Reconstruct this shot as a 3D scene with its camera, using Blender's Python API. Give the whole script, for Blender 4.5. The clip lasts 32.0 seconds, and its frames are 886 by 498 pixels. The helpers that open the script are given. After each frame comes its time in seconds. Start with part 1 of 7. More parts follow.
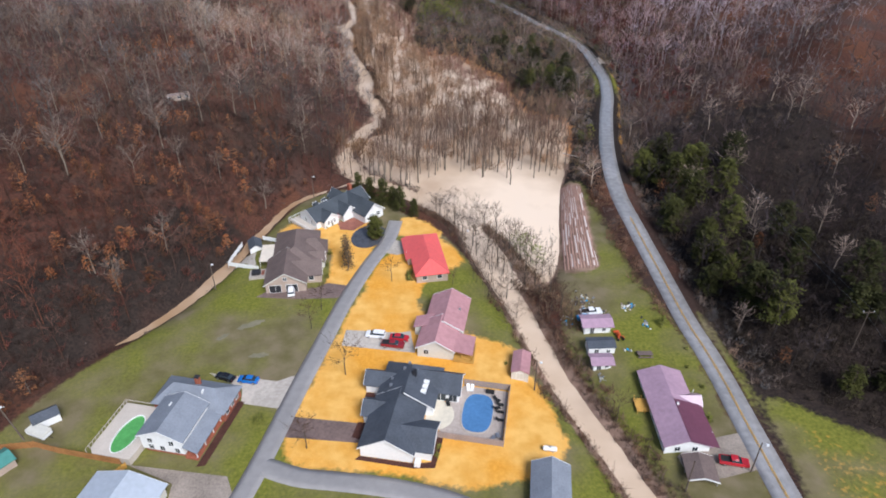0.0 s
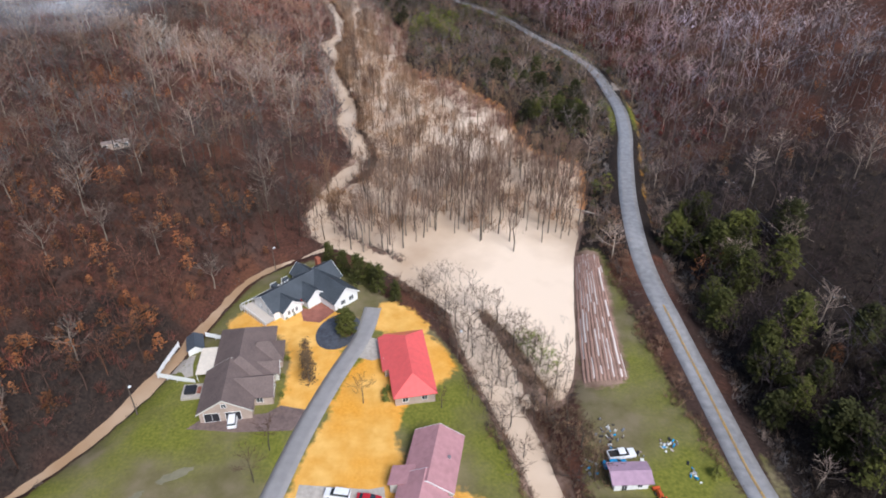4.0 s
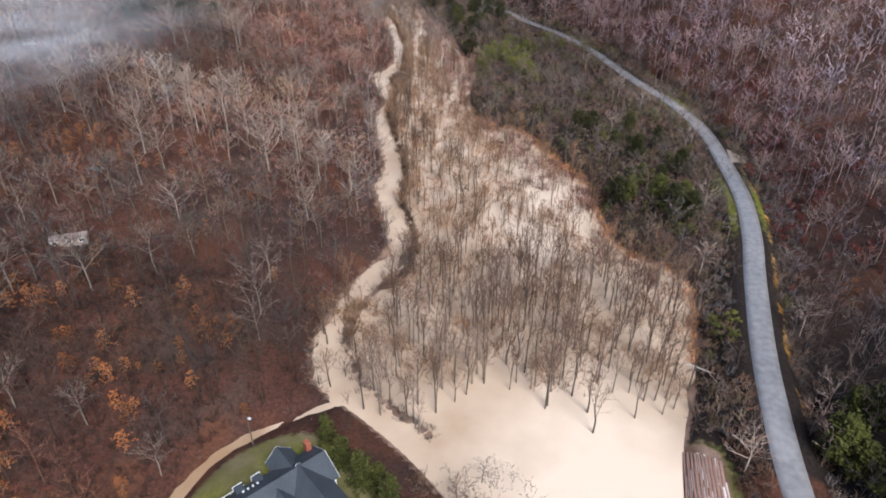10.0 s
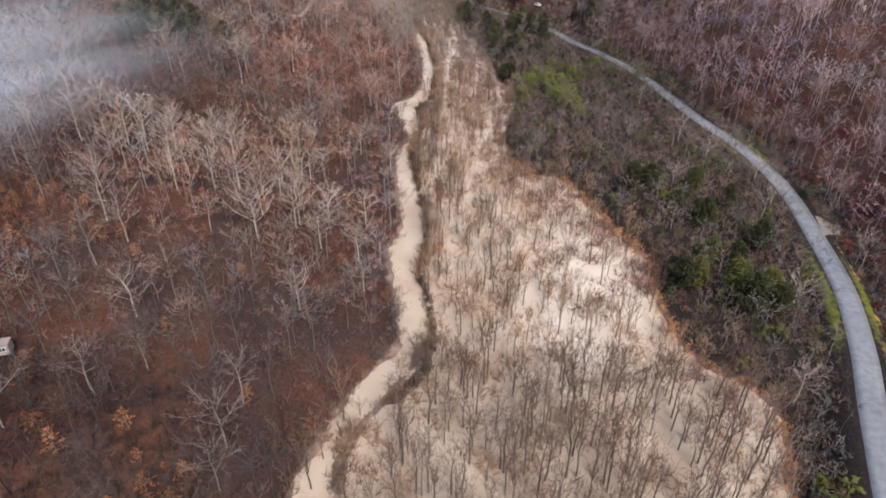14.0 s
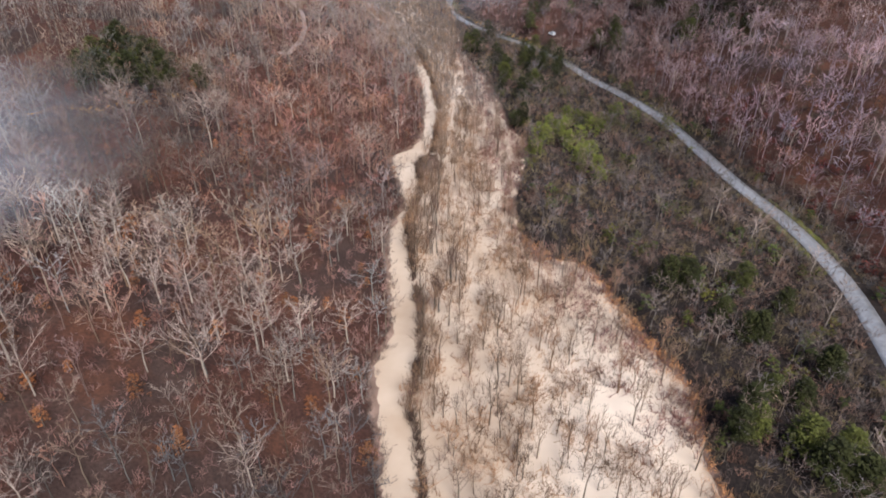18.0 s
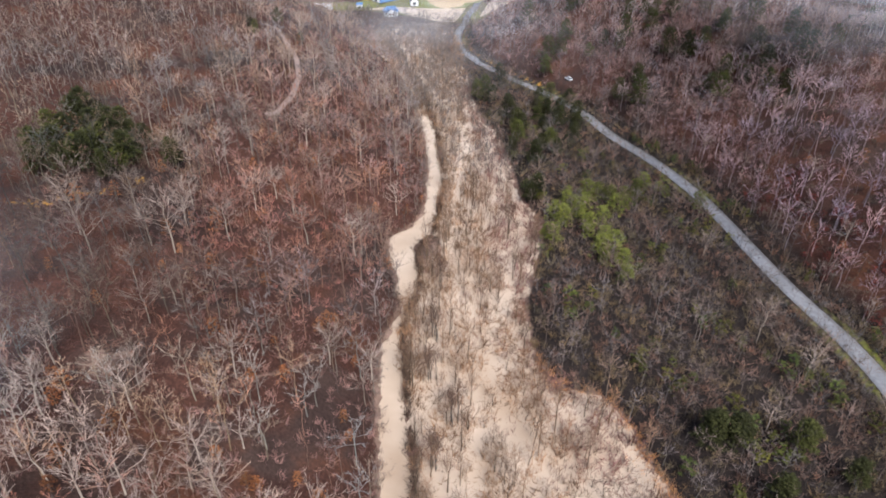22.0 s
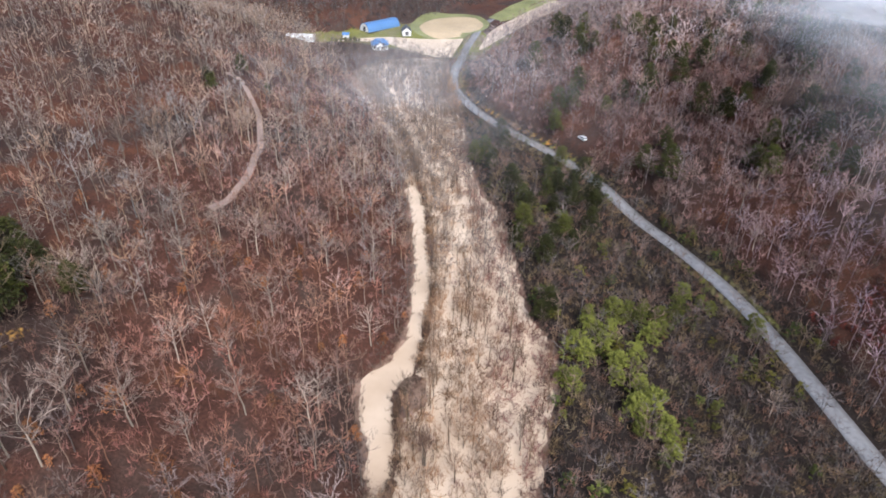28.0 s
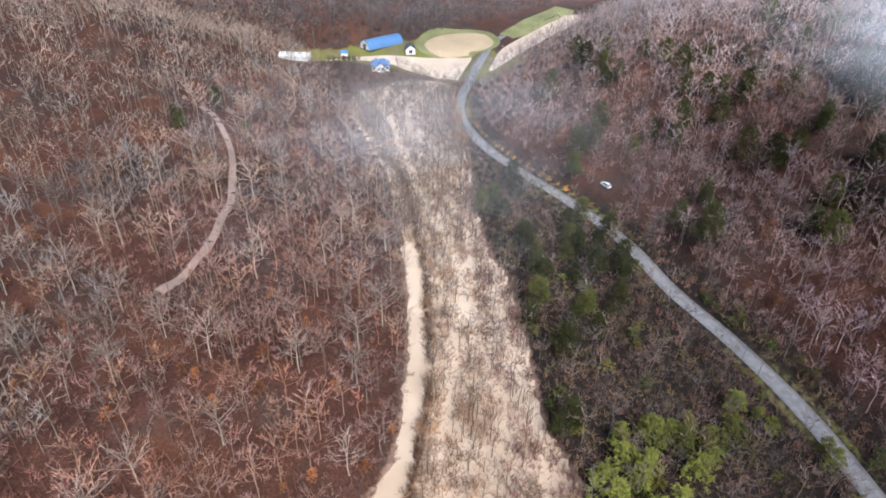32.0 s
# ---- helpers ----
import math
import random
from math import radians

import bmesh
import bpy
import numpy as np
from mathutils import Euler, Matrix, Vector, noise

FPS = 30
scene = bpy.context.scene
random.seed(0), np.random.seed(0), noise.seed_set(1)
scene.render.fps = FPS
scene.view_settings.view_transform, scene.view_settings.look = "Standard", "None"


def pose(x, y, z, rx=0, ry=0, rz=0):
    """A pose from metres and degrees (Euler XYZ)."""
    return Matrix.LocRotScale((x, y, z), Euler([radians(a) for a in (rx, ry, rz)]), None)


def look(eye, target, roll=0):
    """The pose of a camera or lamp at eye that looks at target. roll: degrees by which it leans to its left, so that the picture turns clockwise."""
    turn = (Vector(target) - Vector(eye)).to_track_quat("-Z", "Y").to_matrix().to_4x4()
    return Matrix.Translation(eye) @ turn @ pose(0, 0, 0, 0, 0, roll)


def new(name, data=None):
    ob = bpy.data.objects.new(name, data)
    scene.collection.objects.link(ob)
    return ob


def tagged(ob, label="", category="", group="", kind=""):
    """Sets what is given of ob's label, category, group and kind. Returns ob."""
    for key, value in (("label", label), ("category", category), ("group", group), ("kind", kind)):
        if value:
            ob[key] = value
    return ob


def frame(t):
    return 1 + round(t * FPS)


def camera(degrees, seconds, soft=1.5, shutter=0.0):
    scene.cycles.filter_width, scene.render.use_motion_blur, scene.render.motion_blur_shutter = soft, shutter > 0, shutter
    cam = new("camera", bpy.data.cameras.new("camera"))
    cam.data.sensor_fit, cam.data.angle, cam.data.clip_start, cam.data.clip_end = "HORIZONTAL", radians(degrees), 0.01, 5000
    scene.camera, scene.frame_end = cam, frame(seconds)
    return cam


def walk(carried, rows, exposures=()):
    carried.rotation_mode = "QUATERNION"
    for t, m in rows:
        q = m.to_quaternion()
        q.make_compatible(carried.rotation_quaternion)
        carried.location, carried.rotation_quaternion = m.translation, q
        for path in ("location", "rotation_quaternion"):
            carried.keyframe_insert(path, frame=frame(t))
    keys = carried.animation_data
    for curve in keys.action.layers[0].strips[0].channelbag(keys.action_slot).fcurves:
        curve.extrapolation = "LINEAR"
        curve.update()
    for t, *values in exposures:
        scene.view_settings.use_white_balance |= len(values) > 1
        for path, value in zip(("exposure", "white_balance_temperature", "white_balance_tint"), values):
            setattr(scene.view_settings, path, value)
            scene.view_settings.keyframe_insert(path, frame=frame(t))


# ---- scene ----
cam = camera(68.8, 32.0, soft=1.85)
METRES, EYE, TILT, LEAN, TURN = 343.0, 104.0, -33.0, 0.0, 0.0
ROWS = [
    (0.0, 0.0, 0.0, 0.0, -0.0, 0.0, -0.0),
    (0.5, 0.0009, 0.0137, 0.0086, -0.01, -0.02, 0.01),
    (1.0, 0.002, 0.0275, 0.017, -0.01, -0.04, 0.0),
    (1.5, 0.0029, 0.0413, 0.0257, -0.02, -0.07, -0.0),
    (2.0, 0.0041, 0.0549, 0.0345, -0.01, -0.12, -0.01),
    (2.5, 0.005, 0.0689, 0.043, -0.02, -0.12, -0.02),
    (3.0, 0.0059, 0.0827, 0.0518, -0.04, -0.15, -0.01),
    (3.5, 0.007, 0.0965, 0.0605, -0.04, -0.18, -0.0),
    (5.5, 0.0107, 0.1518, 0.0954, -0.11, -0.25, 0.02),
    (6.0, 0.0116, 0.1655, 0.104, -0.11, -0.27, 0.03),
    (6.5, 0.0125, 0.1792, 0.1127, -0.05, -0.27, -0.03),
    (7.0, 0.0132, 0.1928, 0.1209, 0.12, -0.24, -0.17),
    (7.5, 0.0136, 0.2061, 0.1294, 0.76, -0.23, -0.59),
    (8.0, 0.0132, 0.2196, 0.1376, 2.4, -0.28, -1.64),
    (8.5, 0.0128, 0.2325, 0.146, 4.15, -0.37, -2.7),
    (9.0, 0.0126, 0.2455, 0.1542, 5.09, -0.41, -3.29),
    (9.5, 0.0116, 0.2587, 0.1623, 5.42, -0.43, -3.52),
    (10.0, 0.0107, 0.2714, 0.1705, 5.59, -0.45, -3.66),
    (10.5, 0.0095, 0.2845, 0.1783, 5.78, -0.43, -3.78),
    (11.0, 0.0085, 0.2975, 0.1865, 6.02, -0.46, -3.94),
    (11.5, 0.0075, 0.3103, 0.1946, 6.4, -0.48, -4.18),
    (12.0, 0.0063, 0.3233, 0.2026, 6.78, -0.5, -4.45),
    (12.5, 0.0047, 0.3362, 0.2108, 7.61, -0.59, -4.98),
    (13.0, 0.0029, 0.349, 0.2187, 7.98, -0.61, -5.23),
    (13.5, 0.0015, 0.3616, 0.2268, 8.21, -0.64, -5.39),
    (14.0, -0.0002, 0.3744, 0.2348, 8.36, -0.65, -5.48),
    (14.5, -0.0022, 0.3871, 0.243, 8.49, -0.66, -5.61),
    (16.5, -0.0097, 0.4339, 0.2829, 8.82, -0.75, -5.97),
    (17.0, -0.0115, 0.4448, 0.294, 8.86, -0.73, -6.01),
    (17.5, -0.0138, 0.4557, 0.3049, 8.9, -0.74, -6.12),
    (18.0, -0.0157, 0.4665, 0.3159, 8.99, -0.75, -6.19),
    (18.5, -0.0182, 0.477, 0.3272, 9.1, -0.76, -6.3),
    (19.0, -0.0205, 0.4876, 0.3384, 9.21, -0.74, -6.42),
    (19.5, -0.0222, 0.4981, 0.3496, 9.4, -0.74, -6.51),
    (20.0, -0.0246, 0.5085, 0.3608, 9.52, -0.73, -6.61),
    (20.5, -0.027, 0.519, 0.372, 9.62, -0.72, -6.71),
    (21.0, -0.0295, 0.529, 0.3837, 9.65, -0.72, -6.82),
    (21.5, -0.0317, 0.5393, 0.3954, 9.7, -0.7, -6.83),
    (22.0, -0.0338, 0.5494, 0.4071, 9.75, -0.69, -6.86),
    (22.5, -0.0364, 0.5596, 0.4189, 9.74, -0.69, -6.93),
    (23.0, -0.0386, 0.5701, 0.4303, 9.75, -0.65, -6.94),
    (23.5, -0.041, 0.5801, 0.4415, 9.75, -0.61, -6.98),
    (24.0, -0.0429, 0.5911, 0.4513, 9.78, -0.55, -7.01),
    (24.5, -0.0453, 0.6031, 0.4594, 9.74, -0.53, -7.03),
    (26.5, -0.0549, 0.653, 0.4915, 9.68, -0.5, -7.08),
    (27.0, -0.0572, 0.6659, 0.5, 9.68, -0.5, -7.09),
    (27.5, -0.0598, 0.6787, 0.5087, 9.67, -0.52, -7.12),
    (28.0, -0.062, 0.6916, 0.5172, 9.68, -0.51, -7.1),
    (28.5, -0.0645, 0.7046, 0.5259, 9.66, -0.51, -7.13),
    (29.0, -0.0669, 0.7176, 0.5344, 9.65, -0.51, -7.14),
    (29.5, -0.0694, 0.7308, 0.5428, 9.65, -0.49, -7.15),
    (30.0, -0.0719, 0.7438, 0.5513, 9.63, -0.49, -7.17),
    (30.5, -0.0742, 0.7569, 0.5599, 9.7, -0.5, -7.26),
    (31.0, -0.0768, 0.7697, 0.5684, 9.93, -0.52, -7.43),
    (31.5, -0.0794, 0.7825, 0.5766, 10.15, -0.51, -7.59),
    (32.0, -0.0821, 0.7952, 0.5847, 10.37, -0.52, -7.74),
]
walk(cam, [(t, pose(0, 0, EYE, TILT, LEAN, TURN) @ pose(METRES * x, METRES * y, METRES * z, 90 + pitch, roll, yaw)) for t, x, y, z, yaw, pitch, roll in ROWS],
     exposures=[(0, 0.72, 5800, 11), (9, 0.78, 5830, 11), (18, 0.92, 5850, 11), (24, 1.0, 5850, 11), (32, 1.08, 5860, 10)])

# ---- world, sun, exposure ----
world = bpy.data.worlds.new("overcast_sky")
scene.world = world
world.use_nodes = True
wn = world.node_tree
sky = wn.nodes.new("ShaderNodeTexSky")
sky.sky_type = "NISHITA"
sky.sun_disc = False
sky.sun_elevation, sky.sun_rotation = radians(46), radians(150)
sky.air_density, sky.dust_density, sky.ozone_density = 1.0, 3.0, 1.0
wn.nodes["Background"].inputs["Strength"].default_value = 0.066
wn.links.new(sky.outputs[0], wn.nodes["Background"].inputs[0])
sun = new("sun", bpy.data.lights.new("sun", "SUN"))
sun.data.energy, sun.data.angle, sun.data.color = 2.5, radians(28), (1.0, 0.97, 0.92)
sun.matrix_world = look((300 * math.sin(radians(150)), 300 * math.cos(radians(150)), 310), (0, 0, 0))

# ---- materials ----


def material(name, base, rough=0.8, metal=0.0, vary=0.25, scale=1.0, bump=0.0, bump_scale=None, second=None, attr=False, detail=6.0, spec=0.3, island=0.0, coords="Object"):
    """Principled surface: two scales of noise between base and second, optional relief and per-piece variation."""
    m = bpy.data.materials.new(name)
    m.use_nodes = True
    nt, nodes, link = m.node_tree, m.node_tree.nodes, m.node_tree.links.new
    bsdf = nodes["Principled BSDF"]
    bsdf.inputs["Roughness"].default_value = rough
    bsdf.inputs["Metallic"].default_value = metal
    bsdf.inputs["Specular IOR Level"].default_value = spec
    geo = nodes.new("ShaderNodeNewGeometry")
    big, small = nodes.new("ShaderNodeTexNoise"), nodes.new("ShaderNodeTexNoise")
    big.inputs["Scale"].default_value, big.inputs["Detail"].default_value = scale * 0.22, detail
    small.inputs["Scale"].default_value, small.inputs["Detail"].default_value = scale * 2.3, detail
    for n in (big, small):
        link(geo.outputs["Position"], n.inputs["Vector"])
    add = nodes.new("ShaderNodeMath")
    add.operation = "ADD"
    link(big.outputs["Fac"], add.inputs[0])
    link(small.outputs["Fac"], add.inputs[1])
    ramp = nodes.new("ShaderNodeMapRange")
    ramp.inputs["From Min"].default_value, ramp.inputs["From Max"].default_value = 0.72, 1.28
    link(add.outputs[0], ramp.inputs["Value"])
    mix = nodes.new("ShaderNodeMix")
    mix.data_type = "RGBA"
    second = second or tuple(c * (1 - vary) for c in base)
    first = tuple(min(1.0, c * (1 + vary * 0.5)) for c in base)
    mix.inputs[6].default_value, mix.inputs[7].default_value = (*second, 1), (*first, 1)
    link(ramp.outputs[0], mix.inputs[0])
    out = mix.outputs[2]
    if attr or island:
        mul = nodes.new("ShaderNodeMix")
        mul.data_type, mul.blend_type = "RGBA", "MULTIPLY"
        mul.inputs[0].default_value = 1.0
        link(out, mul.inputs[6])
        if attr:
            tint = nodes.new("ShaderNodeVertexColor")
            tint.layer_name = "tint"
            link(tint.outputs["Color"], mul.inputs[7])
        else:
            info = nodes.new("ShaderNodeObjectInfo")
            r2 = nodes.new("ShaderNodeMapRange")
            r2.inputs["To Min"].default_value, r2.inputs["To Max"].default_value = 1 - island, 1 + island
            link(info.outputs["Random"], r2.inputs["Value"])
            link(r2.outputs[0], mul.inputs[7])
        out = mul.outputs[2]
    link(out, bsdf.inputs["Base Color"])
    if bump:
        b = nodes.new("ShaderNodeBump")
        b.inputs["Strength"].default_value, b.inputs["Distance"].default_value = bump, 0.05
        src = small
        if bump_scale:
            src = nodes.new("ShaderNodeTexNoise")
            src.inputs["Scale"].default_value, src.inputs["Detail"].default_value = bump_scale, 4
            link(geo.outputs["Position"], src.inputs["Vector"])
        link(src.outputs["Fac"], b.inputs["Height"])
        link(b.outputs[0], bsdf.inputs["Normal"])
    return m


bark = material("grey_bark", (0.33, 0.272, 0.212), 0.9, vary=0.35, scale=1.2, attr=True)
twig_mat = material("bare_twigs", (0.305, 0.233, 0.192), 0.95, vary=0.3, scale=0.8, attr=True)
rust_leaf = material("rusty_dead_leaves", (0.34, 0.13, 0.045), 0.8, vary=0.45, scale=1.5, attr=True)
pine_leaf = material("evergreen_needles", (0.175, 0.18, 0.032), 0.8, vary=0.5, scale=1.2, attr=True)
asphalt = material("wet_asphalt", (0.295, 0.285, 0.285), 0.12, vary=0.28, scale=0.3, bump=0.15, bump_scale=6, spec=0.9)
lane_asphalt = material("worn_lane_asphalt", (0.285, 0.27, 0.265), 0.32, vary=0.16, scale=0.25, bump=0.05, bump_scale=6, spec=0.6)
dark_asphalt = material("dark_wet_asphalt", (0.075, 0.078, 0.09), 0.16, vary=0.4, scale=0.6, bump=0.1, bump_scale=6, spec=0.6)
brown_concrete = material("wet_brown_concrete", (0.19, 0.135, 0.12), 0.3, vary=0.35, scale=0.7)
concrete = material("damp_concrete", (0.47, 0.42, 0.37), 0.7, vary=0.25, scale=0.6)
gravel = material("wet_gravel", (0.30, 0.25, 0.21), 0.75, vary=0.35, scale=1.2, bump=0.4, bump_scale=7)
yellow_paint = material("worn_yellow_paint", (0.62, 0.36, 0.06), 0.6, vary=0.35, scale=2.0)
white_wall = material("white_siding", (0.78, 0.78, 0.77), 0.6, vary=0.08, scale=0.8)
cream_wall = material("pale_siding", (0.60, 0.58, 0.52), 0.7, vary=0.1, scale=0.8)
brick_wall = material("red_brick", (0.34, 0.11, 0.065), 0.85, vary=0.35, scale=3.0)
tan_wall = material("tan_brick", (0.42, 0.33, 0.27), 0.85, vary=0.2, scale=2.5)
dark_trim = material("dark_void", (0.03, 0.03, 0.035), 0.5, vary=0.2)
charcoal_roof = material("charcoal_shingles", (0.075, 0.085, 0.105), 0.75, vary=0.3, scale=1.4, bump=0.3, bump_scale=9)
grey_roof = material("grey_blue_shingles", (0.22, 0.24, 0.28), 0.7, vary=0.2, scale=1.4, bump=0.3, bump_scale=9)
brown_roof = material("brown_shingles", (0.155, 0.115, 0.105), 0.75, vary=0.25, scale=1.4, bump=0.3, bump_scale=9)
slate_roof = material("blue_slate_shingles", (0.062, 0.072, 0.084), 0.7, vary=0.25, scale=1.4, bump=0.3, bump_scale=9)
red_metal = material("red_metal_roof", (0.74, 0.12, 0.11), 0.28, vary=0.12, scale=0.5, spec=0.5)
pink_metal = material("faded_maroon_metal_roof", (0.44, 0.23, 0.24), 0.26, vary=0.2, scale=0.4, spec=0.5)
purple_metal = material("dull_purple_metal_roof", (0.40, 0.265, 0.34), 0.28, vary=0.2, scale=0.5, spec=0.5)
blue_metal = material("blue_metal_roof", (0.10, 0.22, 0.45), 0.35, vary=0.15, scale=0.5, spec=0.5)
green_metal = material("green_metal_roof", (0.07, 0.22, 0.19), 0.4, vary=0.2, scale=0.5, spec=0.5)
fence_wood = material("orange_stained_fence", (0.36, 0.17, 0.06), 0.8, vary=0.35, scale=2.0)
grey_fence = material("taupe_fence_boards", (0.33, 0.26, 0.23), 0.8, vary=0.2, scale=2.0)
new_wood = material("fresh_yellow_lumber", (0.55, 0.31, 0.07), 0.75, vary=0.25, scale=2.0)
pole_wood = material("weathered_pole_wood", (0.13, 0.10, 0.08), 0.9, vary=0.3, scale=3.0)
pool_water = material("blue_pool_cover", (0.085, 0.20, 0.40), 0.25, vary=0.2, scale=0.6, spec=0.5)
green_pool = material("green_algae_pool", (0.10, 0.33, 0.09), 0.2, vary=0.25, scale=0.6, spec=0.5)
black_rubber = material("black_rubber", (0.02, 0.02, 0.02), 0.7, vary=0.2)
steel = material("galvanised_steel", (0.5, 0.5, 0.52), 0.4, 0.8, vary=0.15)
glass_dark = material("dark_window_glass", (0.03, 0.04, 0.05), 0.08, vary=0.2, spec=0.7)
mulch = material("dark_bark_mulch", (0.075, 0.03, 0.022), 0.95, vary=0.4, scale=3.0)
paver = material("red_brick_pavers", (0.28, 0.11, 0.08), 0.8, vary=0.3, scale=3.0)

# ---- plan: lines of the valley ----


def smooth_line(points, step=4.0, closed=False):
    """Catmull-Rom line through the plan's corner points, resampled."""
    p = np.array(points, float)
    n = len(p)
    res = []
    for i in range(n if closed else n - 1):
        if closed:
            a, b, c, d = p[i - 1], p[i], p[(i + 1) % n], p[(i + 2) % n]
        else:
            a, b, c, d = p[max(i - 1, 0)], p[i], p[i + 1], p[min(i + 2, n - 1)]
        k = max(2, int(np.linalg.norm(c - b) / step))
        for t in np.arange(k) / k:
            res.append(0.5 * (2 * b + (c - a) * t + (2 * a - 5 * b + 4 * c - d) * t * t + (3 * b - a - 3 * c + d) * t ** 3))
    if not closed:
        res.append(p[-1])
    return np.array(res)


def line_distance(x, y, line):
    """Distance of points to a polyline."""
    best = np.full(np.shape(x), 1e9)
    for (ax, ay), (bx, by) in zip(line[:-1, :2], line[1:, :2]):
        dx, dy = bx - ax, by - ay
        t = np.clip(((x - ax) * dx + (y - ay) * dy) / (dx * dx + dy * dy + 1e-9), 0, 1)
        best = np.minimum(best, (x - ax - t * dx) ** 2 + (y - ay - t * dy) ** 2)
    return np.sqrt(best)


def inside(x, y, poly):
    """Whether points lie inside a closed outline."""
    res = np.zeros(np.shape(x), bool)
    for (ax, ay), (bx, by) in zip(poly, np.roll(poly, -1, axis=0)):
        if ay != by:
            res ^= ((ay > y) != (by > y)) & (x < (bx - ax) * (y - ay) / (by - ay) + ax)
    return res


def signed(x, y, poly):
    """Signed distance to a closed outline, negative inside."""
    d = line_distance(x, y, np.vstack((poly, poly[:1])))
    return np.where(inside(x, y, poly), -d, d)


ROAD = smooth_line([(70, -400), (66, -100), (63, 40), (61.5, 75), (61, 90), (60.5, 107), (59, 122), (57.8, 143), (56.8, 161), (56, 186), (59.3, 216), (66.2, 250), (70.9, 270), (74.4, 293),
                    (75.6, 317), (75.6, 350), (69, 381), (57, 410), (40, 459), (25, 488), (7, 514), (-6, 538), (-26, 563), (-50, 587), (-70, 611), (-86, 641), (-92, 670), (-93, 700), (-94, 735), (-90, 800), (-60, 880)])
LANE = smooth_line([(-42, 52), (-36, 74), (-33, 89), (-31, 100), (-28, 115), (-25, 130), (-21, 145), (-16, 160), (-14.5, 171)], 2.0)
LANE_EAST = smooth_line([(-34, 80), (-27, 77.5), (-19, 76.5), (-9, 75), (2, 72), (12, 66), (20, 52)], 2.0)
CREEK = smooth_line([(70, -60), (48, 40), (40, 68), (36, 78), (32.5, 88), (27.5, 101), (23.5, 115), (19.5, 131), (14, 148), (9, 165), (6, 180)], 3.0)
DITCH = smooth_line([(-84, 112), (-75, 121), (-66.5, 135), (-60.5, 151), (-55, 170), (-49.5, 187), (-40, 196), (-30, 203)], 5.0)
LEVEE = smooth_line([(-26.6, 244.5), (-22, 256), (-23.6, 270), (-27, 281), (-31, 291), (-31.8, 302), (-34, 316), (-38, 330), (-42, 341), (-47, 358), (-50.5, 371), (-50.6, 388), (-54, 402), (-55.4, 410), (-53.5, 417), (-53.8, 427), (-55.5, 443), (-57.5, 459), (-61.5, 474), (-66.5, 492), (-71.5, 509), (-79.5, 529), (-88, 552), (-100, 578), (-118, 604), (-140, 648)], 3.0)
FLOOD = smooth_line([(6, 170), (-3, 181), (-14, 192), (-26, 201), (-36, 208.5), (-39.3, 218), (-38.5, 233), (-34.8, 249.5), (-30, 260), (-30.6, 267), (-33.8, 277), (-39, 289), (-42.2, 301), (-41.2, 311), (-42.8, 320), (-47.5, 335), (-51.8, 349), (-54, 360), (-53.5, 373), (-54.8, 382), (-59.5, 393), (-64.5, 403.8), (-66.8, 410.6), (-65.5, 417), (-61, 425), (-60.5, 439), (-63.5, 455), (-66.2, 468), (-70.5, 484), (-77, 505), (-83, 522),
                     (-90, 541), (-98, 560), (-106, 577), (-124, 606), (-150, 655), (-138, 690), (-112, 700), (-100, 690), (-96, 668), (-84, 636), (-72, 591), (-63, 557), (-54, 529), (-44.5, 512), (-38.3, 495), (-33.5, 478), (-29.5, 463), (-24.5, 448), (-17, 436), (-16.8, 410), (-18, 388), (-15, 373), (-11.6, 362), (-5, 355.5), (7, 352),
                     (20, 326), (30, 308), (32, 284), (38, 268), (51, 258), (50, 238), (45, 214), (41, 200), (37, 178), (34, 158), (30, 145), (22, 140)], 4.0, True)
SPUR = smooth_line([(33, 122), (30.5, 129), (27.5, 136), (25, 142), (22.2, 150.5), (18.6, 161), (15.5, 167), (12.8, 173.5)], 3.0)
FOOTWAY = smooth_line([(-92, 316), (-84, 317), (-76, 321), (-70, 330.6), (-63.8, 343.9), (-56, 355)], 3.0)
CUT = smooth_line([(-166, 351), (-153, 357), (-142, 363.5), (-135, 372), (-131, 384)], 3.0)
BAR = smooth_line([(-24, 262), (-27, 249), (-31.5, 238), (-33, 226), (-28, 213), (-19, 204), (-9, 197)], 4.0)
MEADOW_FLOOD = smooth_line([(-196, 716), (-165, 724), (-146, 722), (-124, 708), (-97, 704), (-84, 730), (-74, 765), (-56, 820), (-36, 880), (-54, 885), (-76, 812), (-90, 770), (-104, 752), (-128, 745), (-150, 744), (-172, 734)], 5.0, True)
